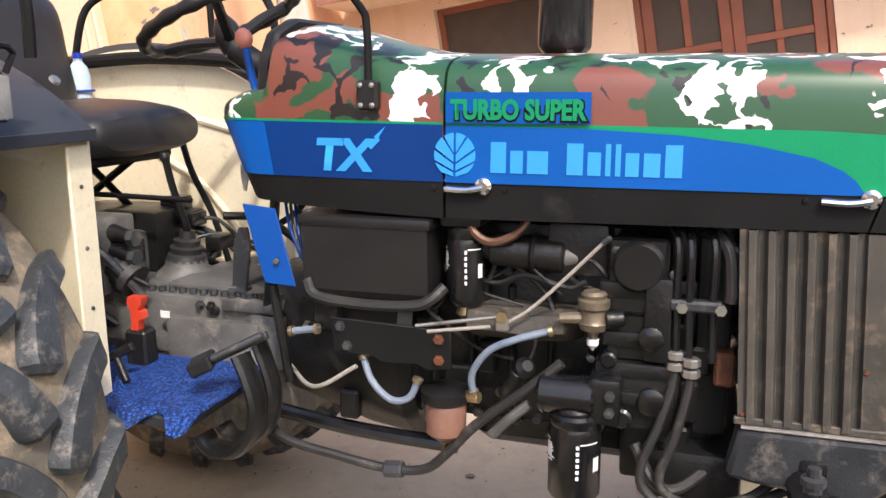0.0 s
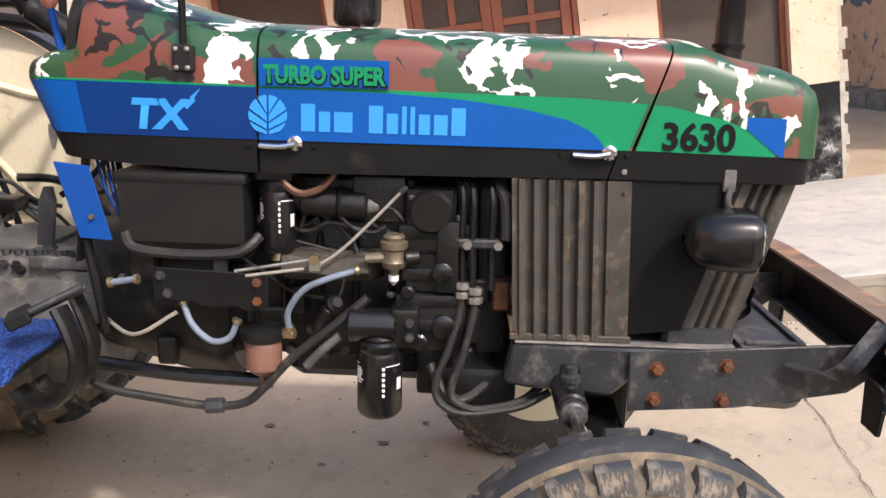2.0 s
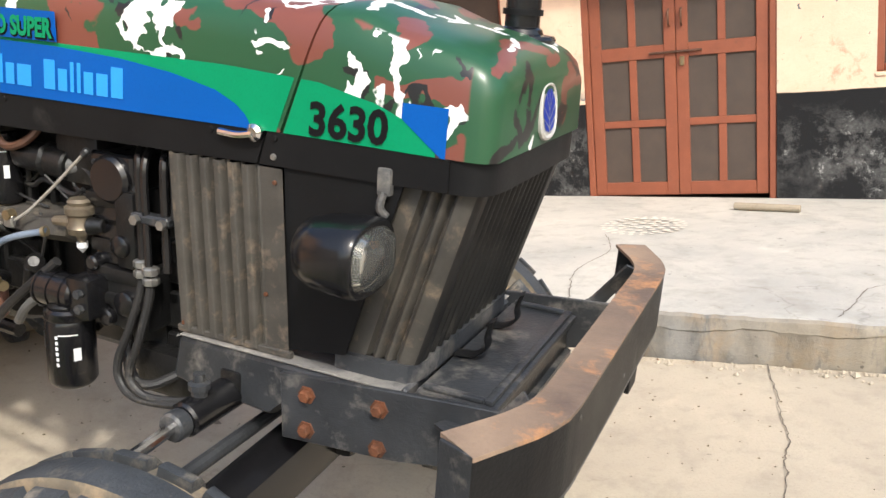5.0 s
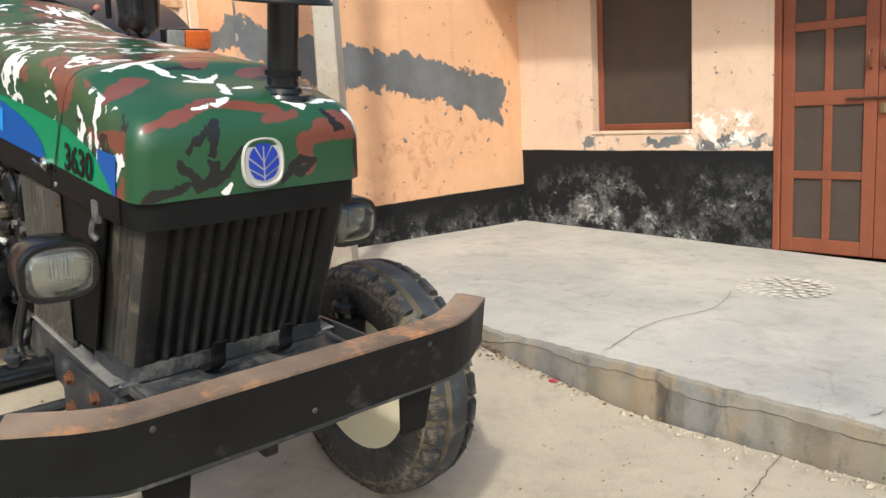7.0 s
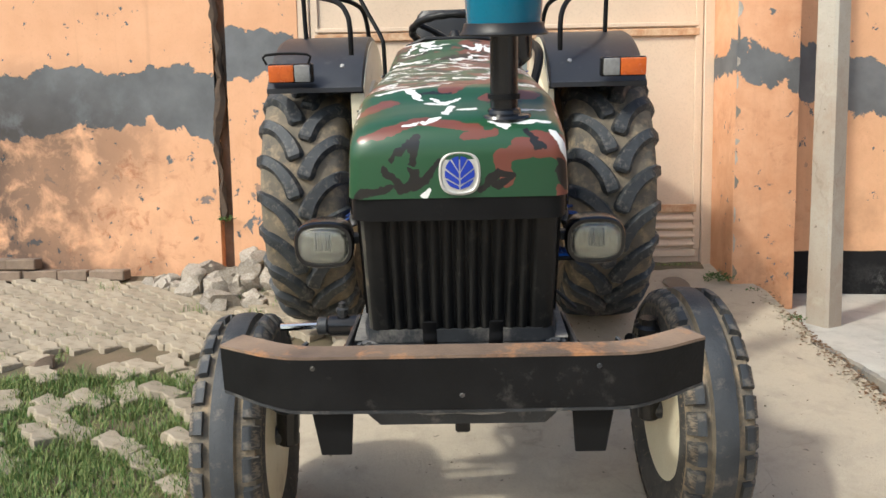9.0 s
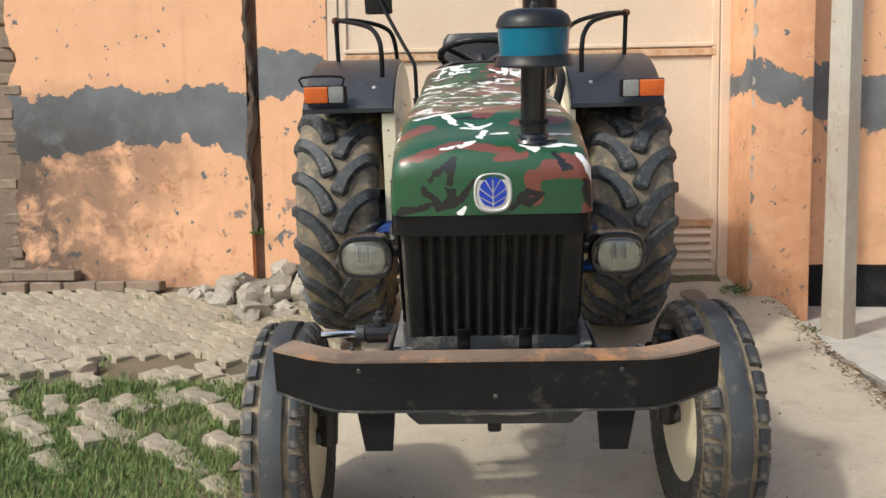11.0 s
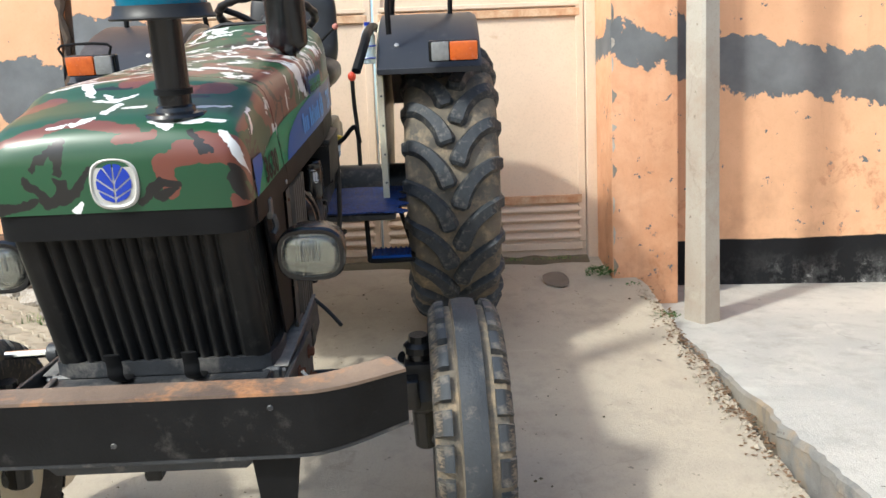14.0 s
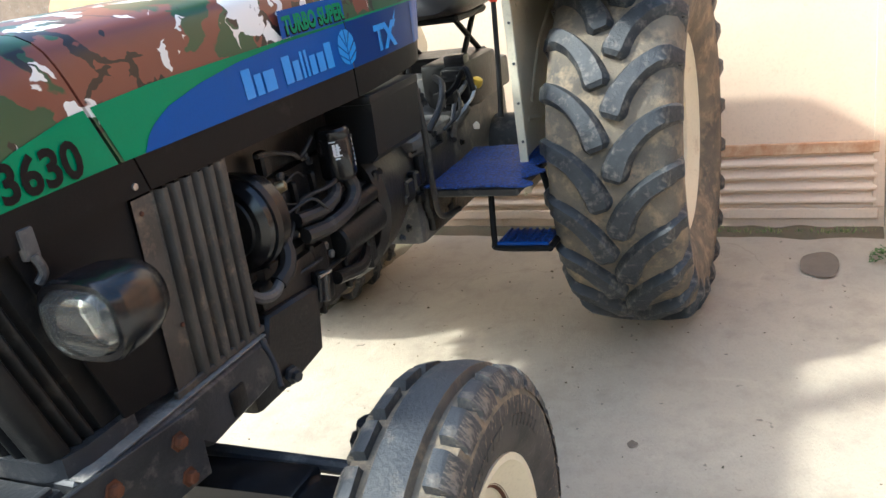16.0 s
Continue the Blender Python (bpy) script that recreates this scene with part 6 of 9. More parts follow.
    for k in range(6):
        a = radians(60 * k + 28)
        part("lug_nut", revolve([(0.036, 0.019), (0.042, 0.018), (0.042, 0.013), (0.060, 0.013), (0.064, 0.009), (0.064, 0)], (0.080 * math.cos(a), 0, 0.080 * math.sin(a)), (0, side, 0), 6), GRILLE, w, smooth=False)
    return w


for side in (-1, 1):
    rear_wheel(side)
    front_wheel(side)

# front axle, tilted with the ground
def wheel_at(side):
    return (-0.095, -0.705, 0.354) if side < 0 else (-0.155, 0.748, 0.397)


axle_m = pose(-0.09, 0, 0.548, 2.6, 0, 0)
ax = part("front_axle", box(-0.050, 0.050, -0.50, 0.50, -0.055, 0.055, 0.010, 2, m=axle_m), GLOSS_BLACK, tractor, "black telescopic front axle beam")
part("centre_block", box(-0.15, 0.0, -0.12, 0.12, 0.50, 0.70, 0.02, 2), CAST, ax)
for side in (-1, 1):
    wx, wy, wz = wheel_at(side)
    ky, kz = wy - side * 0.135, 0.548 + math.tan(radians(2.6)) * wy
    part("inner_tube", box(-0.037, 0.037, min(side * 0.495, ky), max(side * 0.495, ky), -0.044, 0.044, 0.008, 2, m=axle_m), GLOSS_BLACK, ax)
    part("king_pin", rod((wx - 0.012, ky, kz + 0.10), (wx + 0.01, ky + side * 0.012, wz - 0.03), 0.042, 0.036, 16), GLOSS_BLACK, ax, "black king pin housing")
    part("king_pin_cap", revolve([(0, 0.046), (0.02, 0.046), (0.03, 0.030), (0.05, 0.028), (0.05, 0)], (wx - 0.012, ky, kz + 0.085), (0, 0, 1), 10), CAST, ax)
    part("axle_clamp", box(wx - 0.062, wx + 0.048, ky - 0.045, ky + 0.045, kz - 0.062, kz + 0.066, 0.014, 2), CAST, ax, "cast clamp round the axle end")
    part("stub_axle", rod((wx + 0.01, ky, wz), (wx, wy, wz), 0.034, 0.030, 14), CHASSIS, ax)
    part("boot", revolve([(0, 0.03), (0.02, 0.05), (0.05, 0.055), (0.08, 0.04), (0.10, 0.02)], (wx + 0.03, ky + side * 0.005, wz + 0.10), (0, 0, 1), 14), HOSE, ax)
    part("steering_arm", tube([(wx, ky, wz + 0.14), (wx - 0.07, ky - side * 0.02, wz + 0.20), (-0.17 + (wx + 0.095) * 0.5, side * 0.56, 0.60 + wy * 0.045)], 0.018, 8), CAST, ax)
    for y in (0.40, 0.485):
        part("axle_bolt", revolve([(0, 0.020), (0.012, 0.019), (0.014, 0)], axle_m @ Vector((0.0495, side * y, 0)), (1, 0, 0), 12), CHASSIS, ax)
cyl = part("steering_cylinder", rod((-0.19, -0.20, 0.70), (-0.19, -0.44, 0.70), 0.036, None, 16), GLOSS_BLACK, tractor, "black hydraulic steering cylinder")
part("gland", rod((-0.19, -0.44, 0.70), (-0.19, -0.475, 0.70), 0.030, None, 14), CHASSIS, cyl)
part("piston_rod", rod((-0.19, -0.47, 0.70), (-0.18, -0.60, 0.70), 0.013, None, 10), CHROME, cyl)
part("fitting", revolve([(0, 0.016), (0.015, 0.016), (0.018, 0.022), (0.03, 0.022), (0.034, 0.012), (0.05, 0.012), (0.05, 0)], (-0.19, -0.39, 0.73), (0, 0, 1), 10), CHASSIS, cyl)
part("tie_rod", rod((-0.17, -0.58, 0.60), (-0.17, 0.58, 0.60), 0.016, None, 10), CHASSIS, tractor, "black steering tie rod")



# ---- fenders ----
SLATE = mat("slate_grey_enamel", (0.022, 0.024, 0.030), (0.030, 0.032, 0.038), 5, 0.42, 0, 160, 0.05, (0.09, 0.085, 0.08), 0.25)
for side in (-1, 1):
    cx, cz, r = -2.165, 0.735, 0.835
    arc = [radians(lerp(48, 158, i / 26)) for i in range(27)]
    ys = (0.442, 0.448, 0.88, 0.905)
    secs = []
    for a in arc:
        c, s = math.cos(a), math.sin(a)
        secs.append([(cx + c * (r + dr), side * y, cz + s * (r + dr)) for y, dr in ((0.442, -0.02), (0.450, 0.0), (0.880, 0.0), (0.902, -0.012), (0.904, -0.045), (0.898, -0.045), (0.894, -0.014), (0.878, -0.006), (0.450, -0.006), (0.446, -0.02))])
    fender = part("fender", loft(secs, closed=True), SLATE, tractor, "slate-grey rear mudguard top", angle=40)
    # turned-down front lip
    a = arc[0]
    fx, fz = cx + math.cos(a) * r, cz + math.sin(a) * r
    part("front_lip", box(fx - 0.004, fx + 0.004, min(side * 0.445, side * 0.9), max(side * 0.445, side * 0.9), fz - 0.022, fz + 0.003, 0.002), SLATE, fender)
    # inner side panel with its outward flange
    poly = [(-1.632, 0.66), (-1.632, fz)] + [(cx + math.cos(t) * (r - 0.022), cz + math.sin(t) * (r - 0.022)) for t in arc[1:]] + [(-2.85, 0.92), (-2.6, 0.66)]
    inner = part("inner_panel", slab_of(poly, 0.006, lambda u, v, w, s=side: (u, s * (0.437 + w), v)), CREAM, fender, "cream-painted inner mudguard panel with rust blooms")
    part("flange", box(-1.640, -1.630, min(side * 0.437, side * 0.505), max(side * 0.437, side * (0.490 if side < 0 else 0.466)), 0.67, fz - 0.03, 0.003), CREAM, inner)
    for pts in ([(-1.75, 1.28), (-2.05, 1.34), (-2.35, 1.30)], [(-1.75, 0.90), (-2.0, 0.86), (-2.3, 0.88)], [(-1.80, 0.95), (-1.95, 1.12), (-2.15, 1.24)]):
        part("pressed_rib", tube([(x, side * 0.436, z) for x, z in pts], 0.012, 8, 6, flat=1.0), CREAM, inner)
    for z in (0.85, 0.98, 1.11, 1.24):
        part("rivet", revolve([(0, 0.005), (0.003, 0.004), (0.004, 0)], (-1.63, side * (0.475 if side < 0 else 0.455), z), (1, 0, 0), 8), CHASSIS, inner)
    # lamp cluster
    lx = -0.035 if side < 0 else 0.0
    lamp = part("indicator_lamp", box(lx - 1.598, lx - 1.560, min(side * 0.672, side * 0.885), max(side * 0.672, side * 0.885), 1.383, 1.472, 0.006), GLOSS_BLACK, fender, "black-backed side lamp")
    part("amber_lens", box(lx - 1.562, lx - 1.540, min(side * 0.762, side * 0.881), max(side * 0.762, side * 0.881), 1.388, 1.467, 0.008, 2), ORANGE_LENS, lamp, "amber ribbed lens")
    part("clear_lens", box(lx - 1.562, lx - 1.540, min(side * 0.684, side * 0.759), max(side * 0.684, side * 0.759), 1.388, 1.467, 0.008, 2), WHITE_LENS, lamp, "clear ribbed lens")
    if side < 0:
        part("guard", tube([(-1.58, -0.885, 1.47), (-1.57, -0.885, 1.515), (-1.57, -0.69, 1.515), (-1.58, -0.69, 1.47)], 0.006, 6, 3), BLACK_PAINT, lamp)
    part("bolt", revolve([(0, 0.012), (0.006, 0.010), (0.007, 0)], (-1.617, side * 0.535, 1.455), (0.75, 0, 0.66), 10), STEEL, fender)
    # hand rails
    hr = part("hand_rail", tube([(-1.70, side * 0.50, 1.50), (-1.70, side * 0.50, 1.62), (-1.73, side * 0.515, 1.69), (-1.82, side * 0.57, 1.745), (-2.0, side * 0.70, 1.775), (-2.12, side * 0.79, 1.785)], 0.0125, 10), BLACK_PAINT, fender, "bent black tube hand rail")
    part("post", rod((-2.10, side * 0.78, 1.50), (-2.11, side * 0.785, 1.79), 0.012), BLACK_PAINT, hr)
    part("inner_rail", tube([(-2.12, side * 0.785, 1.785), (-2.2, side * 0.68, 1.78), (-2.3, side * 0.55, 1.745), (-2.4, side * 0.50, 1.68), (-2.45, side * 0.48, 1.50)], 0.0125, 10), BLACK_PAINT, hr)
    part("weld_collar", revolve([(0, 0.012), (0.004, 0.02), (0.03, 0.02), (0.034, 0.012)], (-2.10, side * 0.775, 1.783), (-1, side * 0.7, 0), 12), RUST_STEEL, hr)
part("low_rail", tube([(-2.45, 0.40, 1.50), (-2.1, 0.40, 1.52), (-1.75, 0.40, 1.50), (-1.62, 0.39, 1.45), (-1.54, 0.36, 1.36)], 0.021, 10), BLACK_PAINT, tractor, "low black hand rail beside the seat")

# ---- driver's place ----
def cushion(x0, x1, y0, y1, z0, z1, puff, m):
    bm = bmesh.new()
    n = 14
    rows = []
    for i in range(n + 1):
        u = i / n * 2 - 1
        ring = []
        for j in range(28):
            t = 2 * math.pi * j / 28
            c, s = math.cos(t), math.sin(t)
            e = 0.45
            a, b = math.copysign(abs(c) ** e, c), math.copysign(abs(s) ** 0.7, s)
            k = (1 - abs(u) ** 5) ** 0.5 if abs(u) < 1 else 0.0
            k = max(k, 0.25)
            z = (z1 - z0) / 2 * b * (0.55 + 0.45 * k) + puff * (1 - u * u) * (1 - a * a) * (1 if b > 0 else 0)
            x = (x1 + x0) / 2 + u * (x1 - x0) / 2
            y = (y1 + y0) / 2 + a * (y1 - y0) / 2 * (0.8 + 0.2 * k)
            p = Vector((x, y, (z0 + z1) / 2 + z))
            ring.append(m @ (p + Vector((0, 0, 1)) * 0.006 * noise.noise(p * 9)))
        rows.append(ring)
    return loft(rows, closed=True, bm=bm)


seat = part("seat", cushion(-2.22, -1.795, -0.235, 0.235, 1.255, 1.385, 0.020, Matrix.Identity(4)), VINYL, tractor, "black vinyl seat cushion", angle=60)
part("backrest", cushion(-0.19, 0.17, -0.215, 0.215, -0.05, 0.05, 0.02, pose(-2.255, 0, 1.525, 0, -100, 0)), VINYL, seat, "tall black vinyl backrest", angle=60)
part("seat_pan", box(-2.18, -1.87, -0.18, 0.18, 1.235, 1.266, 0.01), BLACK_PAINT, seat)
part("seat_base", box(-2.22, -1.98, -0.15, 0.15, 0.98, 1.10, 0.012), CAST, tractor, "greasy seat base over the gearbox")
for s in (-1, 1):
    part("scissor_arm", rod((-2.18, s * 0.13, 1.09), (-1.96, s * 0.13, 1.24), 0.011), BLACK_PAINT, seat)
    part("scissor_arm", rod((-1.99, s * 0.13, 1.09), (-2.16, s * 0.13, 1.24), 0.011), BLACK_PAINT, seat)
part("lever_arm", rod((-2.00, -0.10, 1.165), (-1.66, -0.05, 1.150), 0.007), BLACK_PAINT, tractor)

wheel_m = pose(-1.572, 0.0, 1.602, 0, -23, 0)
bm = bmesh.new()
ring = []
for i in range(72):
    a = 2 * math.pi * i / 72
    rr = 0.0165 + 0.0022 * math.sin(i * math.pi / 2)
    ring.append([wheel_m @ Vector(((0.198 + rr * math.cos(t)) * math.cos(a), (0.198 + rr * math.cos(t)) * math.sin(a), rr * math.sin(t))) for t in (2 * math.pi * k / 10 for k in range(10))])
loft(ring + ring[:1], closed=True, caps=False, bm=bm)
bmesh.ops.remove_doubles(bm, verts=bm.verts, dist=0.0003)
sw = part("steering_wheel", bm, PLASTIC, tractor, "black steering wheel with a finger-grip rim", angle=60)
for k in range(3):
    a = radians(120 * k + 60)
    part("spoke", tube([wheel_m @ Vector((0.192 * math.cos(a), 0.192 * math.sin(a), 0)), wheel_m @ Vector((0.11 * math.cos(a), 0.11 * math.sin(a), -0.02)), wheel_m @ Vector((0.02 * math.cos(a), 0.02 * math.sin(a), -0.055))], [0.013, 0.014, 0.020], 8, 5), PLASTIC, sw)
part("hub", revolve([(-0.09, 0.030), (-0.05, 0.036), (-0.02, 0.030), (0.0, 0.020), (0.0, 0)], wheel_m.translation, wheel_m.to_3x3() @ Vector((0, 0, 1)), 18), PLASTIC, sw)
part("steering_column", rod(wheel_m @ Vector((0, 0, -0.08)), (-1.30, 0.0, 1.38), 0.032), PLASTIC, tractor, "black steering column")
part("dash_panel", slab_of([(-0.235, 1.425), (0.235, 1.425), (0.240, 1.50), (0.215, 1.556), (0.13, 1.588), (-0.13, 1.588), (-0.215, 1.556), (-0.240, 1.50)], 0.034, lambda u, v, w: (-1.352 + (v - 1.425) * 0.16 + w, u, v), 0.008), PLASTIC, tractor, "dark grey instrument panel")
part("fuel_cap", revolve([(0, 0.040), (0.004, 0.044), (0.012, 0.044), (0.016, 0.036), (0.016, 0)], (-0.985, 0.0, 1.487), (0, 0, 1), 20), CHASSIS, tractor, "dark fuel filler cap")


def lever(pts, r, knob, kr, knob_mat, label, rod_mat=BLACK_PAINT):
    lv = part("lever", tube(pts, r, 8), rod_mat, tractor, label)
    part("knob", revolve([(-kr * 1.1, kr * 0.5), (-kr * 0.6, kr * 0.92), (0, kr), (kr * 0.7, kr * 0.8), (kr * 1.05, kr * 0.35), (kr * 1.1, 0)], pts[-1], Vector(pts[-1]) - Vector(pts[-2]), 14), knob_mat, lv)
    return lv


lever([(-1.36, -0.17, 1.36), (-1.385, -0.18, 1.44), (-1.40, -0.19, 1.545)], 0.009, "knob", 0.020, PINK_KNOB, "throttle lever with a faded pink knob", BLUE_PLATE)
lever([(-1.80, 0.325, 0.90), (-1.845, 0.320, 1.05), (-1.90, 0.307, 1.18), (-1.932, 0.302, 1.305)], 0.010, "knob", 0.020, RED_KNOB, "side lever with a red knob")
lever([(-1.735, 0.02, 1.00), (-1.730, 0.02, 1.06), (-1.765, 0.02, 1.17), (-1.783, 0.02, 1.252)], 0.010, "knob", 0.014, PLASTIC, "short gear lever")
lever([(-1.30, 0.16, 1.42), (-1.32, 0.27, 1.52), (-1.33, 0.31, 1.555)], 0.006, "knob", 0.012, PINK_KNOB, "thin column lever")
part("rubber_boot", revolve([(0, 0.055), (0.015, 0.05), (0.02, 0.042), (0.035, 0.045), (0.04, 0.034), (0.055, 0.036), (0.06, 0.022), (0.08, 0.02)], (-1.737, 0.02, 0.975), (0.1, 0, 1), 16), HOSE, tractor, "ribbed rubber gear boot")
part("gear_tower", revolve([(0, 0.085), (0.012, 0.080), (0.03, 0.058), (0.05, 0.054)], (-1.740, 0.02, 0.928), (0.05, 0, 1), 18), GEAR_DUST, tractor, "dusty conical gear lever tower", angle=40)
part("rubber_boot", revolve([(0, 0.045), (0.02, 0.048), (0.025, 0.036), (0.045, 0.04), (0.05, 0.03), (0.07, 0.033), (0.075, 0.02), (0.11, 0.018)], (-1.735, -0.20, 0.965), (-1, 0, 0.62), 16), HOSE, tractor, "ribbed rubber linkage boot")
key = part("ignition_switch", revolve([(0, 0.018), (0.02, 0.018), (0.02, 0)], (-1.388, -0.20, 1.275), (-1, -0.3, 0), 12), PLASTIC, tractor, "ignition switch with hanging key")
part("key", slab_of([(0, 0), (0.02, 0), (0.02, 0.03), (0.012, 0.06), (0.006, 0.06), (0, 0.03)], 0.003, lambda u, v, w: (-1.412 + u, -0.215 + w, 1.265 - v)), STEEL, key)

# mirror on its bent stalk
mb = part("mirror_bracket", box(-1.085, -1.040, -0.300, -0.272, 1.392, 1.452, 0.005), PLASTIC, tractor, "black mirror bracket on the cowl")
for x, z in ((-1.075, 1.402), (-1.05, 1.402), (-1.075, 1.442), (-1.05, 1.442)):
    part("bolt", revolve([(0, 0.006), (0.004, 0.006), (0.006, 0)], (x, -0.300, z), (0, -1, 0), 6), STEEL, mb, smooth=False)
part("stalk", tube([(-1.062, -0.288, 1.44), (-1.062, -0.290, 1.555), (-1.075, -0.30, 1.60), (-1.15, -0.37, 1.72), (-1.21, -0.43, 1.83), (-1.225, -0.445, 1.88)], 0.0085, 8, 5), BLACK_PAINT, mb)
part("mirror", box(-0.012, 0.012, -0.062, 0.062, -0.10, 0.13, 0.011, 2, m=pose(-1.235, -0.455, 1.90, 0, 6, -8)), PLASTIC, mb, "black rear-view mirror")
part("mirror_glass", box(-0.0145, -0.0125, -0.054, 0.054, -0.09, 0.12, 0.0, 1, m=pose(-1.235, -0.455, 1.90, 0, 6, -8)), MIRROR, mb)

# ---- stacks on the bonnet ----
SX, SY = 0.232, 0.122
stack = part("air_intake", revolve([(0, 0.068), (0.008, 0.072), (0.015, 0.068), (0.018, 0.045), (0.027, 0.042), (0.031, 0.036), (0.060, 0.036), (0.215, 0.035), (0.232, 0.040)], (SX, SY, 1.424), (0, 0, 1), 26), GLOSS_BLACK, tractor, "black air intake stack on a rubber flange")
part("clamp", revolve([(0, 0.038), (0.0, 0.0415), (0.012, 0.0415), (0.012, 0.038)], (SX, SY, 1.478), (0, 0, 1), 26), BLACK_PAINT, stack)
part("skirt", revolve([(0, 0.110), (0.004, 0.112), (0.012, 0.104), (0.030, 0.100), (0.030, 0.036), (0.004, 0.036)], (SX, SY, 1.636), (0, 0, 1), 36), PLASTIC, stack, "grey skirt of the pre-cleaner")
part("bowl", revolve([(0, 0.094), (0.075, 0.098), (0.075, 0)], (SX, SY, 1.664), (0, 0, 1), 36), TEAL, stack, "translucent teal dust bowl")
part("cap", revolve([(0, 0.100), (0.004, 0.103), (0.014, 0.101), (0.030, 0.094), (0.044, 0.075), (0.050, 0.045), (0.051, 0.0)], (SX, SY, 1.738), (0, 0, 1), 36), PLASTIC, stack, "dark grey domed cap")
part("wing_nut", revolve([(0, 0.010), (0.012, 0.010), (0.014, 0.006), (0.02, 0.006), (0.02, 0)], (SX, SY, 1.787), (0, 0, 1), 8), CHASSIS, stack)
ex = part("silencer", revolve([(0, 0.024), (0.045, 0.024), (0.05, 0.034), (0.075, 0.062), (0.085, 0.066), (0.60, 0.066), (0.63, 0.040), (0.64, 0.026), (0.80, 0.026)], (-0.752, 0.215, 1.445), (0.02, 0, 1), 30), GLOSS_BLACK, tractor, "black upright exhaust silencer")
part("collar", revolve([(0, 0.045), (0.008, 0.045), (0.012, 0.030), (0.03, 0.028)], (-0.752, 0.215, 1.440), (0, 0, 1), 20), CHASSIS, ex)

# ---- engine ----
core = part("engine_block", box(-1.02, -0.36, -0.165, 0.165, 0.70, 1.05, 0.02, 2), CAST, tractor, "greasy black engine block")
part("cylinder_head", box(-0.98, -0.40, -0.15, 0.15, 1.05, 1.15, 0.015, 2), CAST, core)
part("tappet_cover", box(-0.95, -0.42, -0.09, 0.09, 1.15, 1.20, 0.02, 2), CAST, core)
for side in (-1, 1):
    for k in range(7):
        x = -0.97 + k * 0.088
        part("rib", box(x, x + 0.016, min(side * 0.16, side * 0.185), max(side * 0.16, side * 0.185), 0.73, 1.02, 0.006), CAST, core)
    for k in range(10):
        x = -1.0 + k * 0.068
        part("bolt", revolve([(0, 0.012), (0.010, 0.012), (0.012, 0.008), (0.012, 0)], (x, side * 0.165, 0.715 + 0.33 * (k % 2)), (0, side, 0), 6), CHASSIS, core, smooth=False)
part("sump", loft([[(x, y, z) for y, z in ((-h, 0.71), (-h, 0.665), (-h + 0.03, zb), (h - 0.03, zb), (h, 0.665), (h, 0.71))] for x, h, zb in ((-0.87, 0.15, 0.66), (-0.84, 0.165, 0.638), (-0.54, 0.165, 0.635), (-0.50, 0.15, 0.66), (-0.36, 0.14, 0.675))], closed=True), GLOSS_BLACK, tractor, "black oil sump", angle=40)
part("front_sump", box(-0.50, -0.30, -0.24, 0.24, 0.600, 0.71, 0.02, 2), CAST, tractor, "cast front support under the engine")
part("bell_housing", revolve([(0, 0.235), (0.03, 0.25), (0.16, 0.23), (0.36, 0.17), (0.40, 0.17)], (-1.0, 0, 0.84), (-1, 0, -0.02), 28), CAST, tractor, "greasy clutch bell housing", angle=30)
gb = part("gearbox", box(-2.32, -1.36, -0.165, 0.165, 0.58, 0.93, 0.025, 2), GEAR_DUST, tractor, "greasy gearbox and transmission case")
part("top_cover", box(-1.70, -1.50, -0.12, 0.13, 0.93, 0.948, 0.008, 2), GEAR_DUST, gb, "dusty pressed gearbox lid")
part("top_flange", box(-1.505, -1.355, -0.185, 0.185, 0.905, 0.936, 0.006, 2), GEAR_DUST, gb)
for k in range(6):
    part("bolt", revolve([(0, 0.015), (0.003, 0.015), (0.003, 0.011), (0.012, 0.011), (0.013, 0)], (-1.485 + 0.024 * k, -0.165 + 0.012 * (k % 2), 0.936), (0, 0, 1), 6), CHASSIS, gb, smooth=False)
upright = part("upright_bracket", slab_of([(-1.520, 0.930), (-1.478, 0.930), (-1.462, 1.060), (-1.468, 1.098), (-1.490, 1.098), (-1.506, 1.060)], 0.012, lambda u, v, w: (u, -0.112 + w, v), 0.002), CHASSIS, tractor, "black flat bracket standing on the gearbox")
part("foot", box(-1.522, -1.476, -0.135, -0.085, 0.934, 0.944, 0.002), CHASSIS, upright)
part("post_rod", rod((-1.324, -0.25, 1.000), (-1.292, -0.25, 0.770), 0.011, None, 10), CAST, tractor, "thin black upright rod by the gearbox")
part("side_cover", box(-1.66, -1.40, -0.195, -0.165, 0.66, 0.88, 0.012, 2), GEAR_DUST, gb)
part("side_cover", box(-1.66, -1.40, 0.165, 0.195, 0.66, 0.88, 0.012, 2), CAST, gb)
for k in range(8):
    part("bolt", revolve([(0, 0.011), (0.012, 0.010), (0.013, 0)], (-1.52 - 0.030 * k, -0.142, 0.930), (0, 0, 1), 6), CHASSIS, gb, smooth=False)
part("rear_axle", rod((-2.165, -0.62, 0.718), (-2.165, 0.62, 0.718), 0.115, None, 24), CHASSIS, tractor, "rear axle housing")
part("hydraulic_housing", box(-2.30, -1.86, -0.20, 0.20, 0.93, 1.05, 0.02, 2), GEAR_DUST, tractor, "greasy hydraulic lift housing")
vb = part("valve_block", box(-1.93, -1.80, -0.235, -0.10, 0.93, 1.12, 0.012, 2), GEAR_DUST, tractor, "greasy hydraulic valve block")
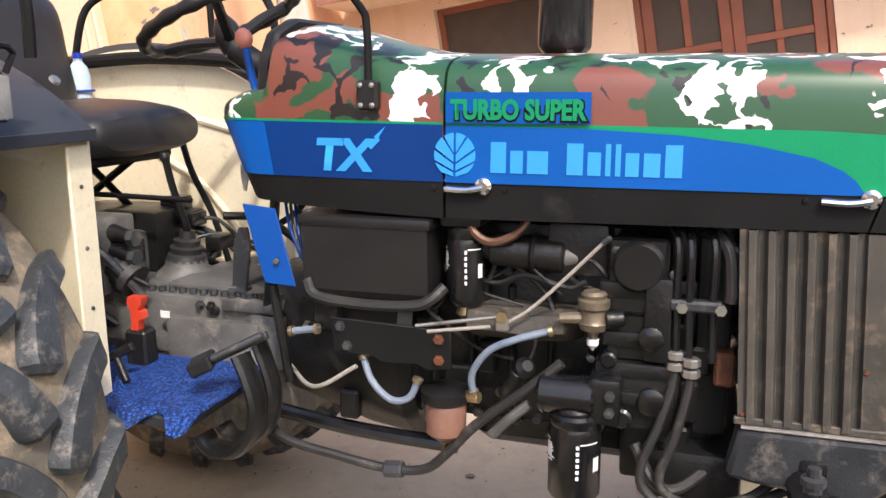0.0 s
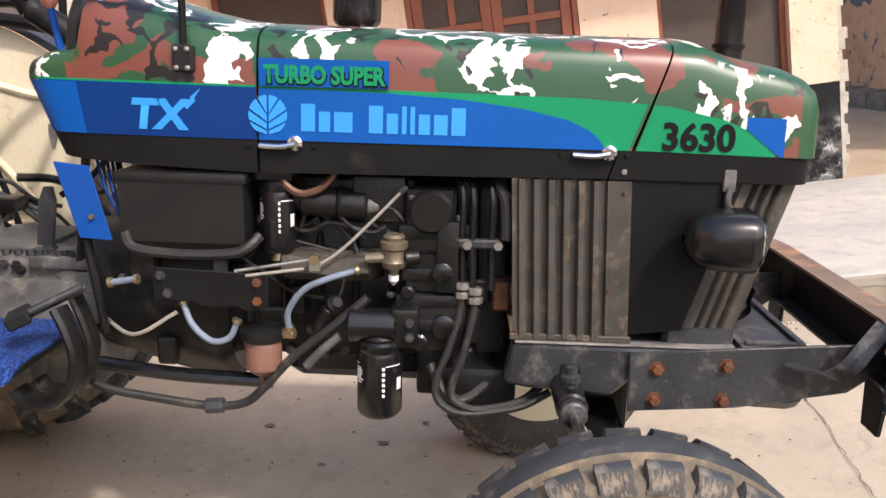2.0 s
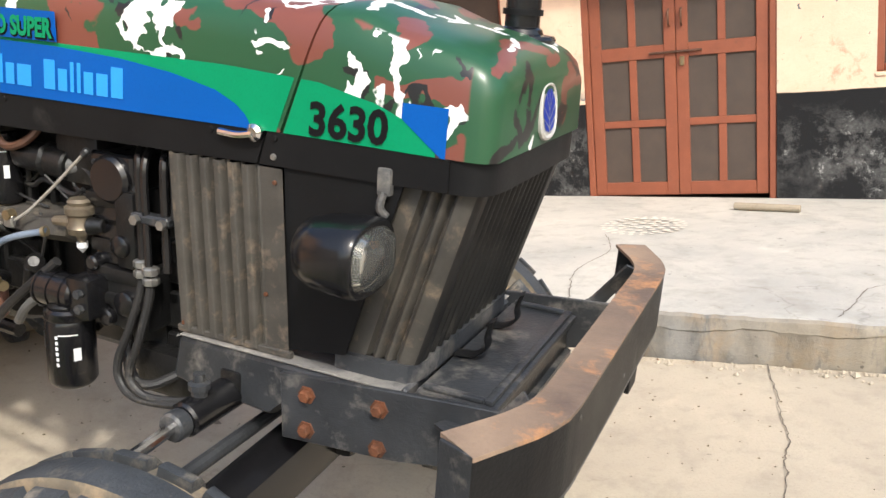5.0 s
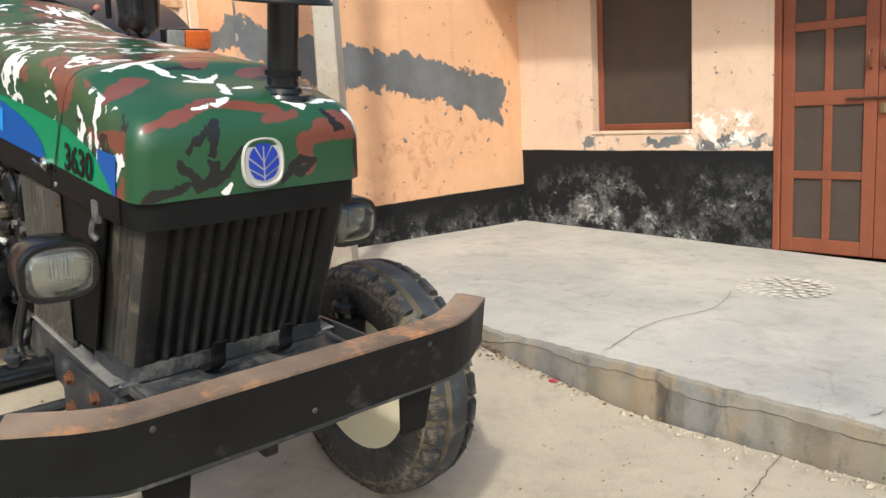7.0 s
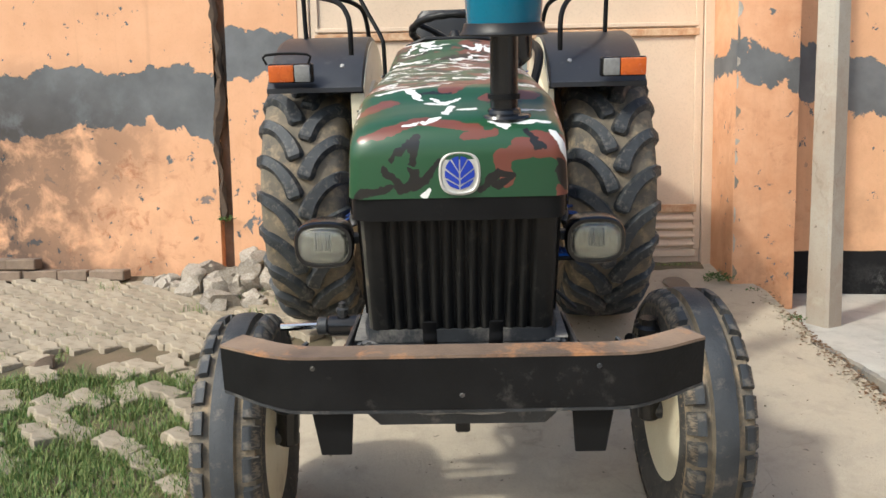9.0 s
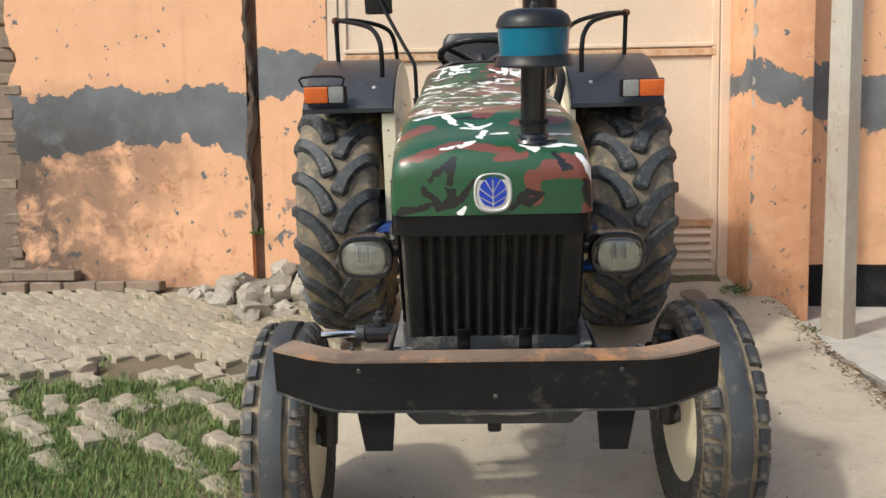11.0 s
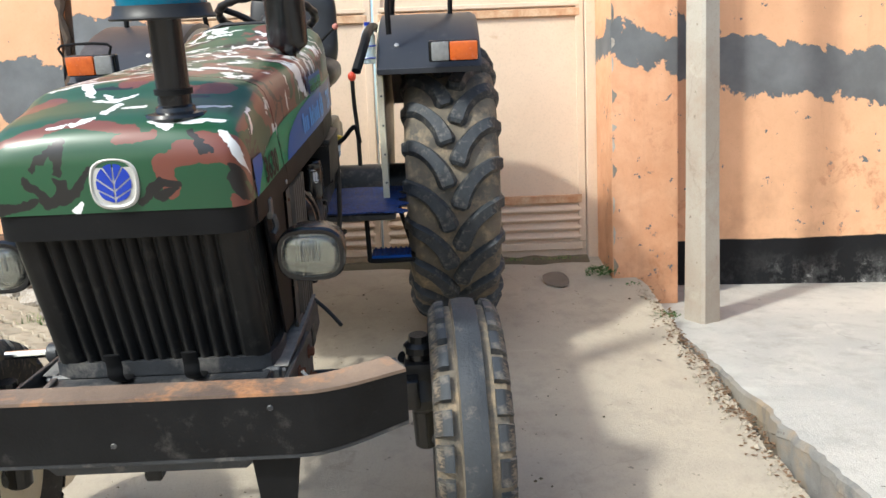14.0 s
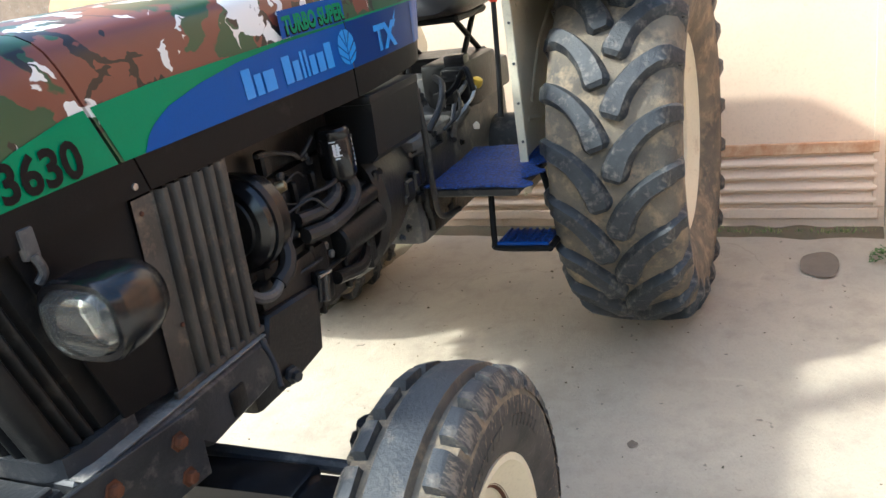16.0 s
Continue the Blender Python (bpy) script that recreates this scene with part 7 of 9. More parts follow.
for x, z, l in ((-1.80, 1.085, 0.09), (-1.80, 1.035, 0.07), (-1.82, 0.985, 0.0)):
    part("spool", rod((x, -0.19, z), (x + 0.07, -0.20, z - 0.01), 0.022, 0.016, 12), CAST, vb)
    part("nut", revolve([(0, 0.022), (0.018, 0.022), (0.018, 0)], (x + 0.06, -0.20, z - 0.01), (1, 0, 0), 6), CHASSIS, vb, smooth=False)
for side in (-1, 1):
    bx = part("battery_box", loft([[(x, side * y, z) for y, z in ((0.10, 1.168), (0.285, 1.168), (0.298, 1.155), (0.292, 1.01), (0.27, 0.99), (0.10, 0.99))] for x in (-1.222, -1.212, -0.948, -0.938)], closed=True), PLASTIC, tractor, "black moulded side box under the cowl", angle=40)
    part("box_lid", box(-1.23, -0.93, min(side * 0.10, side * 0.302), max(side * 0.10, side * 0.302), 1.148, 1.172, 0.008, 2), PLASTIC, bx)
part("box_strap", tube([(-1.215, -0.295, 1.03), (-1.19, -0.30, 0.995), (-1.08, -0.302, 0.985), (-0.97, -0.302, 0.990), (-0.930, -0.298, 1.005), (-0.905, -0.280, 1.03)], 0.0125, 8), HOSE, tractor, "dusty hose round the side box")
part("blue_side_plate", slab_of([(-1.382, 1.184), (-1.300, 1.176), (-1.247, 1.008), (-1.322, 1.012)], 0.004, lambda u, v, w: (u, -0.262 - w - (1.184 - v) * 0.12, v), 0.001), BLUE_PLATE, tractor, "blue painted side plate under the cowl")
part("plate_screw", revolve([(0, 0.007), (0.004, 0.006), (0.005, 0)], (-1.292, -0.286, 1.062), (0, -1, 0), 10), BRASS, tractor)
part("cowl_bracket", tube([(-1.335, -0.20, 1.19), (-1.345, -0.21, 1.05), (-1.36, -0.215, 0.94)], 0.022, 8, 4, flat=0.3), CHASSIS, tractor)
for k in range(4):
    part("wiring", tube([(-1.31 + 0.012 * k, -0.20, 1.19), (-1.27 + 0.01 * k, -0.25, 1.12 - 0.01 * k), (-1.22, -0.26, 1.04), (-1.16, -0.20, 0.97)], 0.004, 6), HOSE if k % 2 else NAVY_DECAL, tractor, "loose wiring behind the blue plate")


def canister(x, y, z0, z1, r, label, print_side=-1):
    c = part("filter_canister", revolve([(0, r * 0.80), (0.006, r * 0.92), (0.014, r), (z1 - z0 - 0.035, r), (z1 - z0 - 0.026, r * 0.94), (z1 - z0 - 0.020, r), (z1 - z0 - 0.006, r * 0.98), (z1 - z0, r * 0.86), (z1 - z0, 0)], (x, y, z0), (0, 0, 1), 26), GLOSS_BLACK, tractor, label)
    rng2 = random.Random(3)
    zc = z0 + (z1 - z0) * 0.55

    def patch(a0, a1, za, zb):
        bm = bmesh.new()
        n = max(1, int((a1 - a0) / 0.15))
        rows = [[((x + (r + 0.0012) * math.cos(a)), (y + (r + 0.0012) * math.sin(a)), z) for z in (za, zb)] for a in (lerp(a0, a1, i / n) for i in range(n + 1))]
        loft(rows, caps=False, bm=bm)
        part("print_mark", bm, WHITE_PRINT, c, smooth=False)

    base = -math.pi / 2 if print_side < 0 else math.pi / 2
    patch(base - 1.3, base - 0.95, zc + 0.030, zc + 0.033)
    patch(base + 0.35, base + 1.1, zc + 0.030, zc + 0.033)
    for k in range(6):
        patch(base + 0.20, base + 0.32, zc + 0.022 - k * 0.013, zc + 0.030 - k * 0.013)
    for k in range(5):
        patch(base - 1.1 + rng2.uniform(0, 0.1), base - 0.75 + rng2.uniform(-0.1, 0.1), zc + 0.014 - k * 0.007, zc + 0.018 - k * 0.007)
    patch(base - 1.15, base - 1.0, zc - 0.005, zc + 0.025)
    patch(base - 0.95, base - 0.82, zc - 0.005, zc + 0.025)
    patch(base + 0.9, base + 1.2, zc - 0.03, zc + 0.0)
    return c


canister(-0.872, -0.235, 0.985, 1.155, 0.041, "black fuel filter canister")
canister(-0.625, -0.300, 0.614, 0.800, 0.053, "large black oil filter canister")
canister(-0.825, 0.235, 0.985, 1.120, 0.046, "black filter canister", 1)
part("filter_head", box(-0.92, -0.83, -0.27, -0.17, 1.155, 1.185, 0.010, 2), CAST, tractor)
part("filter_tail", revolve([(0, 0.018), (0.02, 0.022), (0.025, 0.016), (0.04, 0)], (-0.872, -0.235, 0.985), (0, 0, -1), 12), BRASS, tractor)
oh = part("oil_filter_head", box(-0.60, -0.535, -0.33, -0.17, 0.785, 0.88, 0.012, 2), GLOSS_BLACK, tractor, "black oil cooler block")
part("cooler_barrel", rod((-0.70, -0.300, 0.832), (-0.585, -0.300, 0.832), 0.040, None, 24), GLOSS_BLACK, oh)
for k in range(3):
    part("barrel_ring", rod((-0.692 + k * 0.038, -0.300, 0.832), (-0.684 + k * 0.038, -0.300, 0.832), 0.0425, None, 24), GLOSS_BLACK, oh)
for z in (0.815, 0.850):
    part("bolt", revolve([(0, 0.010), (0.012, 0.010), (0.013, 0)], (-0.555, -0.33, z), (0, -1, 0), 6), CHASSIS, oh, smooth=False)
part("filter_neck", rod((-0.625, -0.30, 0.795), (-0.625, -0.30, 0.812), 0.042, None, 20), CAST, tractor)
# added dark box, stops daylight showing through between engine and radiator
part("gap_blocker", box(-0.405, -0.335, -0.195, 0.195, 0.73, 1.17, 0.02, 2), PLASTIC, tractor, "black box added behind the radiator to block light through the gap")
tc = part("timing_case", box(-0.565, -0.455, -0.255, -0.10, 0.88, 1.15, 0.016, 2), CAST, tractor, "black ribbed timing case")
part("case_cap", rod((-0.515, -0.20, 1.095), (-0.515, -0.278, 1.095), 0.056, 0.052, 28), GLOSS_BLACK, tc)
part("case_rim", box(-0.575, -0.46, -0.262, -0.245, 0.90, 1.15, 0.006), GLOSS_BLACK, tc)
part("case_foot", box(-0.565, -0.425, -0.27, -0.12, 0.76, 0.89, 0.014, 2), CAST, tc)
part("case_flange", box(-0.545, -0.44, -0.20, 0.12, 0.62, 0.78, 0.012, 2), CAST, tc)
for k in range(9):
    part("bolt", revolve([(0, 0.009), (0.008, 0.009), (0.010, 0.005), (0.010, 0)], (-0.560 + 0.11 * (k % 2), -0.256, 0.78 + 0.043 * k), (0, -1, 0), 6), CHASSIS, tc, smooth=False)
for x0, x1, z0, z1, d in ((-0.590, -0.470, 1.030, 1.062, 0.268), (-0.598, -0.452, 0.985, 1.012, 0.262), (-0.580, -0.462, 0.930, 0.962, 0.270), (-0.592, -0.440, 0.868, 0.900, 0.276), (-0.575, -0.436, 0.815, 0.842, 0.282), (-0.500, -0.448, 0.905, 1.075, 0.276)):
    part("case_step", box(x0, x1, -d, -0.16, z0, z1, 0.008, 2), CAST, tc)
for x, z, r in ((-0.485, 0.955, 0.026), (-0.565, 0.905, 0.018), (-0.480, 0.825, 0.030), (-0.535, 0.785, 0.022)):
    part("case_boss", revolve([(0, r), (0.022, r * 0.94), (0.026, r * 0.7), (0.026, 0)], (x, -0.262, z), (0, -1, 0), 16), GLOSS_BLACK, tc)
for k in range(5):
    part("lug", box(-0.578, -0.555, -0.262, -0.225, 0.905 + k * 0.03, 0.922 + k * 0.03, 0.004), CAST, tc)
pump = part("starter_motor", rod((-0.82, -0.225, 1.105), (-0.665, -0.225, 1.098), 0.033, 0.036, 18), CAST, tractor, "greasy cylindrical injector pump body")
part("end_cap", rod((-0.665, -0.225, 1.098), (-0.635, -0.225, 1.095), 0.024, 0.016, 14), GEAR_DUST, pump)
part("flange", rod((-0.735, -0.225, 1.10), (-0.722, -0.225, 1.10), 0.044, None, 8), CAST, pump)
part("neck", rod((-0.86, -0.22, 1.11), (-0.81, -0.225, 1.105), 0.020, 0.026, 12), CAST, pump)
ip = part("injection_pump", box(-0.70, -0.575, -0.24, -0.14, 1.06, 1.17, 0.015, 2), CAST, tractor, "greasy injection pump")
for k in range(4):
    part("union", rod((-0.69 + 0.03 * k, -0.20, 1.16), (-0.69 + 0.03 * k, -0.215, 1.20), 0.010, 0.008, 8), CHASSIS, ip)
    part("fuel_line", tube([(-0.69 + 0.03 * k, -0.215, 1.19), (-0.70 + 0.05 * k, -0.20, 1.225), (-0.78 + 0.12 * k, -0.12, 1.20), (-0.86 + 0.13 * k, -0.08, 1.17)], 0.0045, 6), CHASSIS, ip)
part("copper_hose", tube([(-0.855, -0.245, 1.19), (-0.85, -0.262, 1.150), (-0.815, -0.268, 1.128), (-0.775, -0.262, 1.137), (-0.745, -0.245, 1.165), (-0.742, -0.235, 1.195)], 0.0095, 8), COPPER_PIPE, tractor, "reddish-brown looped hose")
cab = part("stop_cable", tube([(-0.765, -0.305, 0.972), (-0.72, -0.300, 1.003), (-0.66, -0.287, 1.060), (-0.585, -0.270, 1.138)], 0.0038, 8), CABLE, tractor, "grey control cable")
part("cable_end", revolve([(0, 0.008), (0.016, 0.008), (0.02, 0.004), (0.02, 0)], (-0.585, -0.268, 1.138), (0.7, 0, 0.6), 10), CHASSIS, cab)
part("linkage_rod", rod((-0.955, -0.325, 0.955), (-0.775, -0.308, 0.985), 0.0042), STEEL, tractor, "bright linkage rod")
part("linkage_rod", rod((-0.93, -0.325, 0.945), (-0.80, -0.310, 0.962), 0.004), CABLE, tractor)
part("linkage_joint", revolve([(-0.01, 0.012), (0.01, 0.012)], (-0.775, -0.308, 0.985), (0, 1, 0), 10), BRASS, tractor)
part("linkage_joint", box(-0.79, -0.762, -0.315, -0.300, 0.955, 0.985, 0.004), STEEL, tractor)
man = part("manifold", loft([[(x, y, z) for y, z in ((-0.165, 0.985), (-0.165 - h, 0.980), (-0.175 - h, 0.945), (-0.165 - h * 0.6, 0.915), (-0.165, 0.912))] for x, h in ((-0.90, 0.02), (-0.86, 0.10), (-0.74, 0.115), (-0.66, 0.09), (-0.63, 0.02))], closed=True), mat("dusty_dull_iron", (0.085, 0.075, 0.062), (0.05, 0.045, 0.04), 12, 0.7, 0.2, 100, 0.3, (0.22, 0.19, 0.14), 0.4), tractor, "dusty dull iron manifold cover", angle=40)
pl = part("bracket_plate", slab_of([(-1.148, 0.958), (-0.880, 0.950), (-0.878, 0.868), (-0.93, 0.860), (-0.955, 0.872), (-1.03, 0.868), (-1.055, 0.880), (-1.142, 0.880)], 0.007, lambda u, v, w: (u, -0.318 - w, v), 0.002), BLACK_PAINT, tractor, "black bracket plate bolted to the engine")
for x, z in ((-1.125, 0.940), (-0.905, 0.930), (-1.11, 0.898), (-0.905, 0.885)):
    part("bolt", revolve([(0, 0.012), (0.002, 0.012), (0.002, 0.008), (0.009, 0.008), (0.009, 0)], (x, -0.325, z), (0, -1, 0), 6), RUST_STEEL if x > -1 else CHASSIS, pl, smooth=False)
sb = part("sediment_bowl", revolve([(0, 0.016), (0.010, 0.030), (0.022, 0.043), (0.085, 0.045), (0.090, 0.042)], (-0.903, -0.285, 0.692), (0, 0, 1), 26), BOWL_BROWN, tractor, "brown glass sediment bowl")
part("bowl_head", revolve([(0, 0.046), (0.008, 0.054), (0.026, 0.054), (0.034, 0.04), (0.034, 0)], (-0.903, -0.285, 0.782), (0, 0, 1), 20), CAST, sb)
part("bowl_nut", revolve([(0, 0.012), (0.02, 0.010), (0.02, 0)], (-0.903, -0.285, 0.692), (0, 0, -1), 6), BRASS, sb, smooth=False)
part("outlet", rod((-0.86, -0.29, 0.80), (-0.825, -0.30, 0.803), 0.013, None, 8), BRASS, sb)
for pts, label in (([(-1.245, -0.325, 0.918), (-1.205, -0.325, 0.925), (-1.175, -0.325, 0.930)], "short milky hose end"),
                   ([(-1.085, -0.30, 0.872), (-1.06, -0.315, 0.822), (-1.015, -0.32, 0.785), (-0.972, -0.32, 0.795), (-0.953, -0.315, 0.838)], "milky clear looped fuel hose"),
                   ([(-0.835, -0.31, 0.815), (-0.835, -0.32, 0.862), (-0.80, -0.325, 0.915), (-0.745, -0.32, 0.943), (-0.675, -0.30, 0.962)], "milky clear fuel hose")):
    h = part("fuel_hose", tube(pts, 0.0076, 10), CLEAR_HOSE, tractor, label)
    for q, q2 in ((pts[0], pts[1]), (pts[-1], pts[-2])):
        part("hose_clip", revolve([(0, 0.009), (0.0, 0.0118), (0.009, 0.0118), (0.009, 0.009)], q, Vector(q2) - Vector(q), 12), BRASS, h)
lp = part("lift_pump", revolve([(0, 0.008), (0.018, 0.014), (0.020, 0.026), (0.034, 0.030), (0.040, 0.026), (0.060, 0.026), (0.066, 0.032), (0.080, 0.032), (0.084, 0.024), (0.092, 0.026), (0.098, 0.020), (0.098, 0)], (-0.598, -0.275, 0.945), (0, 0, 1), 20), PUMP_METAL, tractor, "brass-topped fuel lift pump")
part("drip_tip", revolve([(0, 0.012), (0.012, 0.012), (0.024, 0.002), (0.024, 0)], (-0.598, -0.275, 0.945), (0, 0, -1), 12), WHITE_PRINT, lp)
part("side_union", rod((-0.665, -0.285, 0.985), (-0.62, -0.278, 0.988), 0.011, 0.014, 10), PUMP_METAL, lp)
part("side_union", rod((-0.575, -0.275, 0.985), (-0.54, -0.265, 0.988), 0.020, 0.016, 12), CAST, lp)
part("cable", tube([(-0.735, -0.26, 0.985), (-0.715, -0.27, 0.945), (-0.72, -0.275, 0.90), (-0.74, -0.27, 0.875)], 0.004, 6), HOSE, tractor)
for pts, r, m, label in (
        ([(-1.36, -0.24, 0.690), (-1.30, -0.285, 0.648), (-1.15, -0.295, 0.625), (-1.03, -0.295, 0.612), (-0.95, -0.295, 0.622), (-0.90, -0.30, 0.665), (-0.83, -0.305, 0.745), (-0.72, -0.305, 0.838), (-0.655, -0.295, 0.895)], 0.0108, HOSE, "long black breather hose"),
        ([(-1.36, -0.20, 0.675), (-1.15, -0.21, 0.655), (-0.90, -0.21, 0.645)], 0.018, GLOSS_BLACK, "black lower pipe"),
        ([(-0.80, -0.29, 0.72), (-0.76, -0.30, 0.765), (-0.72, -0.295, 0.80)], 0.011, GEAR_DUST, "bare metal elbow"),
        ([(-1.32, -0.20, 0.795), (-1.20, -0.31, 0.790), (-1.10, -0.30, 0.845)], 0.005, CABLE, "thin tan cable"),
        ([(-0.51, -0.25, 0.72), (-0.47, -0.28, 0.660), (-0.42, -0.27, 0.645), (-0.34, -0.20, 0.69)], 0.012, HOSE, "black curved hose")):
    part("hose", tube(pts, r, 10), m, tractor, label)
part("hose_joint", revolve([(-0.022, 0.016), (-0.018, 0.020), (0.018, 0.020), (0.022, 0.016)], (-1.02, -0.296, 0.613), (1, 0, 0.1), 8), CHASSIS, tractor, smooth=False)
part("elbow", rod((-0.77, -0.27, 0.80), (-0.745, -0.285, 0.865), 0.022, 0.018, 12), CAST, tractor)
part("ball_joint", revolve([(-0.02, 0.012), (-0.01, 0.022), (0.01, 0.022), (0.02, 0.012)], (-0.735, -0.285, 0.872), (0.5, -0.6, 0.5), 12), CAST, tractor)
# hydraulic pipes in front of the engine
for k, (x, y, r, bendy) in enumerate(((-0.442, -0.262, 0.0085, 0), (-0.418, -0.270, 0.0085, 1), (-0.375, -0.262, 0.0095, 2))):
    part("steel_pipe", tube([(x - 0.035, -0.18, 1.175), (x - 0.010, -0.24, 1.165), (x, y, 1.13), (x, y, 1.03), (x + 0.004, y - 0.004, 0.915)], r, 8), GLOSS_BLACK, tractor, "black steel hydraulic pipe")
part("big_bend", tube([(-0.40, -0.17, 1.155), (-0.375, -0.225, 1.158), (-0.348, -0.25, 1.13), (-0.340, -0.258, 1.06), (-0.342, -0.258, 1.035)], 0.0165, 10), HOSE, tractor, "thick bent hose")
clamp = part("pipe_clamp", box(-0.455, -0.355, -0.280, -0.250, 1.014, 1.036, 0.005), CHASSIS, tractor, "plated pipe clamp")
for x in (-0.43, -0.36):
    part("nut", revolve([(0, 0.011), (0.012, 0.011), (0.012, 0)], (x, -0.285, 1.026), (0, -1, 0), 6), STEEL, clamp, smooth=False)
for x0, pts in ((-0.438, [(-0.438, -0.268, 0.915), (-0.442, -0.272, 0.860), (-0.465, -0.285, 0.775), (-0.492, -0.295, 0.700), (-0.486, -0.30, 0.650), (-0.43, -0.305, 0.622), (-0.30, -0.28, 0.630), (-0.22, -0.25, 0.66)]),
                (-0.408, [(-0.408, -0.275, 0.905), (-0.412, -0.28, 0.850), (-0.432, -0.292, 0.760), (-0.455, -0.30, 0.690), (-0.448, -0.305, 0.655), (-0.40, -0.30, 0.630), (-0.30, -0.27, 0.638), (-0.24, -0.24, 0.67)])):
    h = part("hydraulic_hose", tube(pts, 0.0098, 10), HOSE, tractor, "dusty black hydraulic hose")
    for dz in (0.0, 0.022):
        part("ferrule", revolve([(0, 0.014), (0.003, 0.0185), (0.015, 0.0185), (0.018, 0.014)], (pts[0][0], pts[0][1], pts[0][2] - dz), (0, 0, 1), 8), STEEL, h, smooth=False)
part("square_union", box(-0.365, -0.325, -0.24, -0.19, 0.855, 0.925, 0.006), RUST_STEEL, tractor, "rusty bolted union block")
# left side of the engine
fan = part("alternator", revolve([(0, 0.03), (0.0, 0.088), (0.012, 0.104), (0.034, 0.106), (0.040, 0.097), (0.050, 0.106), (0.088, 0.098), (0.105, 0.07), (0.115, 0.0)], (-0.395, 0.205, 1.012), (-1, 0.10, 0), 36), GLOSS_BLACK, tractor, "black alternator with its pulley")
part("pulley_face", revolve([(0, 0.072), (0.004, 0.068), (0.004, 0.0)], (-0.395, 0.205, 1.012), (1, -0.10, 0), 28), CAST, fan)
part("strap", revolve([(0, 0.107), (0.0, 0.1105), (0.018, 0.1105), (0.018, 0.107)], (-0.425, 0.208, 1.012), (-1, 0.10, 0), 36), CAST, fan)
part("terminal", revolve([(0, 0.014), (0.02, 0.012), (0.025, 0)], (-0.515, 0.262, 1.060), (-0.4, 0.8, 0.2), 12), BRASS, fan)
for pts, r, m, label in (
        ([(-0.845, 0.238, 0.990), (-0.848, 0.252, 0.950), (-0.805, 0.258, 0.915), (-0.71, 0.252, 0.900), (-0.62, 0.235, 0.905)], 0.020, HOSE, "bent radiator hose"),
        ([(-0.800, 0.225, 0.985), (-0.77, 0.24, 0.955), (-0.70, 0.235, 0.94), (-0.62, 0.22, 0.945)], 0.018, HOSE, "short oil hose"),
        ([(-0.535, 0.225, 0.935), (-0.515, 0.248, 0.900), (-0.487, 0.256, 0.872), (-0.455, 0.252, 0.856)], 0.021, HOSE, "lower radiator hose"),
        ([(-0.465, 0.254, 0.862), (-0.425, 0.260, 0.845), (-0.385, 0.252, 0.850), (-0.36, 0.235, 0.875)], 0.013, GEAR_DUST, "bare pipe stub"),
        ([(-1.24, 0.28, 1.16), (-1.25, 0.285, 0.98), (-1.27, 0.275, 0.80), (-1.33, 0.26, 0.70), (-1.45, 0.27, 0.68)], 0.010, HOSE, "hanging black cable"),
        ([(-0.30, 0.29, 0.80), (-0.27, 0.34, 0.765), (-0.22, 0.385, 0.735)], 0.006, HOSE, "loose wire end"),
        ([(-0.95, 0.20, 0.76), (-0.85, 0.23, 0.73), (-0.72, 0.23, 0.75)], 0.018, CAST, "oil pipe")):
    part("hose", tube(pts, r, 10), m, tractor, label)
cs = part("crankcase_side", loft([[(x, y, z) for y, z in ((0.10, zt), (d, zt - 0.015), (d, zb + 0.02), (0.10, zb))] for x, d, zt, zb in ((-1.02, 0.175, 0.93, 0.690), (-0.98, 0.208, 0.93, 0.682), (-0.80, 0.212, 0.90, 0.672), (-0.62, 0.205, 0.89, 0.660), (-0.46, 0.215, 0.90, 0.655), (-0.43, 0.18, 0.90, 0.665))], closed=True), CAST, tractor, "greasy black side of the crankcase", angle=30)
for x0, x1, z0, z1 in ((-0.93, -0.915, 0.69, 0.90), (-0.80, -0.785, 0.69, 0.88), (-0.66, -0.645, 0.68, 0.87), (-0.95, -0.47, 0.775, 0.790)):
    part("rib", box(x0, x1, 0.19, 0.226, z0, z1, 0.005), CAST, cs)
for x, z in ((-0.90, 0.87), (-0.86, 0.86), (-0.72, 0.84), (-0.74, 0.81), (-0.58, 0.70), (-0.88, 0.72), (-0.50, 0.83)):
    part("bolt", revolve([(0, 0.011), (0.008, 0.011), (0.010, 0.007), (0.010, 0)], (x, 0.212, z), (0, 1, 0), 6), GEAR_DUST, cs, smooth=False)
part("solenoid", rod((-0.640, 0.238, 0.806), (-0.622, 0.240, 0.732), 0.025, 0.023, 16), GLOSS_BLACK, tractor, "small black solenoid")
part("clip", rod((-0.655, 0.262, 0.800), (-0.60, 0.262, 0.806), 0.004), STEEL, tractor)
part("hydraulic_cover", box(-2.15, -1.83, 0.02, 0.205, 0.93, 1.10, 0.02, 2), CAST, tractor, "greasy cover under the seat")
part("hose", tube([(-1.66, 0.21, 0.93), (-1.70, 0.24, 0.97), (-1.78, 0.235, 0.985), (-1.85, 0.225, 1.015)], 0.006, 8), CLEAR_HOSE, tractor, "thin pale hose to the yellow plug")
part("filler_plug", revolve([(0, 0.016), (0.012, 0.022), (0.030, 0.020), (0.036, 0.010), (0.036, 0)], (-1.855, 0.222, 1.005), (0, 0.4, 1), 12), mat("yellow_plug_plastic", (0.55, 0.38, 0.04), None, 8, 0.5), tractor, "yellow plastic filler plug")
part("white_tag", slab_of([(0, 0), (0.05, 0.012), (0.058, 0.030), (0.02, 0.034), (-0.004, 0.018)], 0.002, lambda u, v, w: (-1.83 + u, 0.224 + w, 0.855 + v)), WHITE_PRINT, tractor)
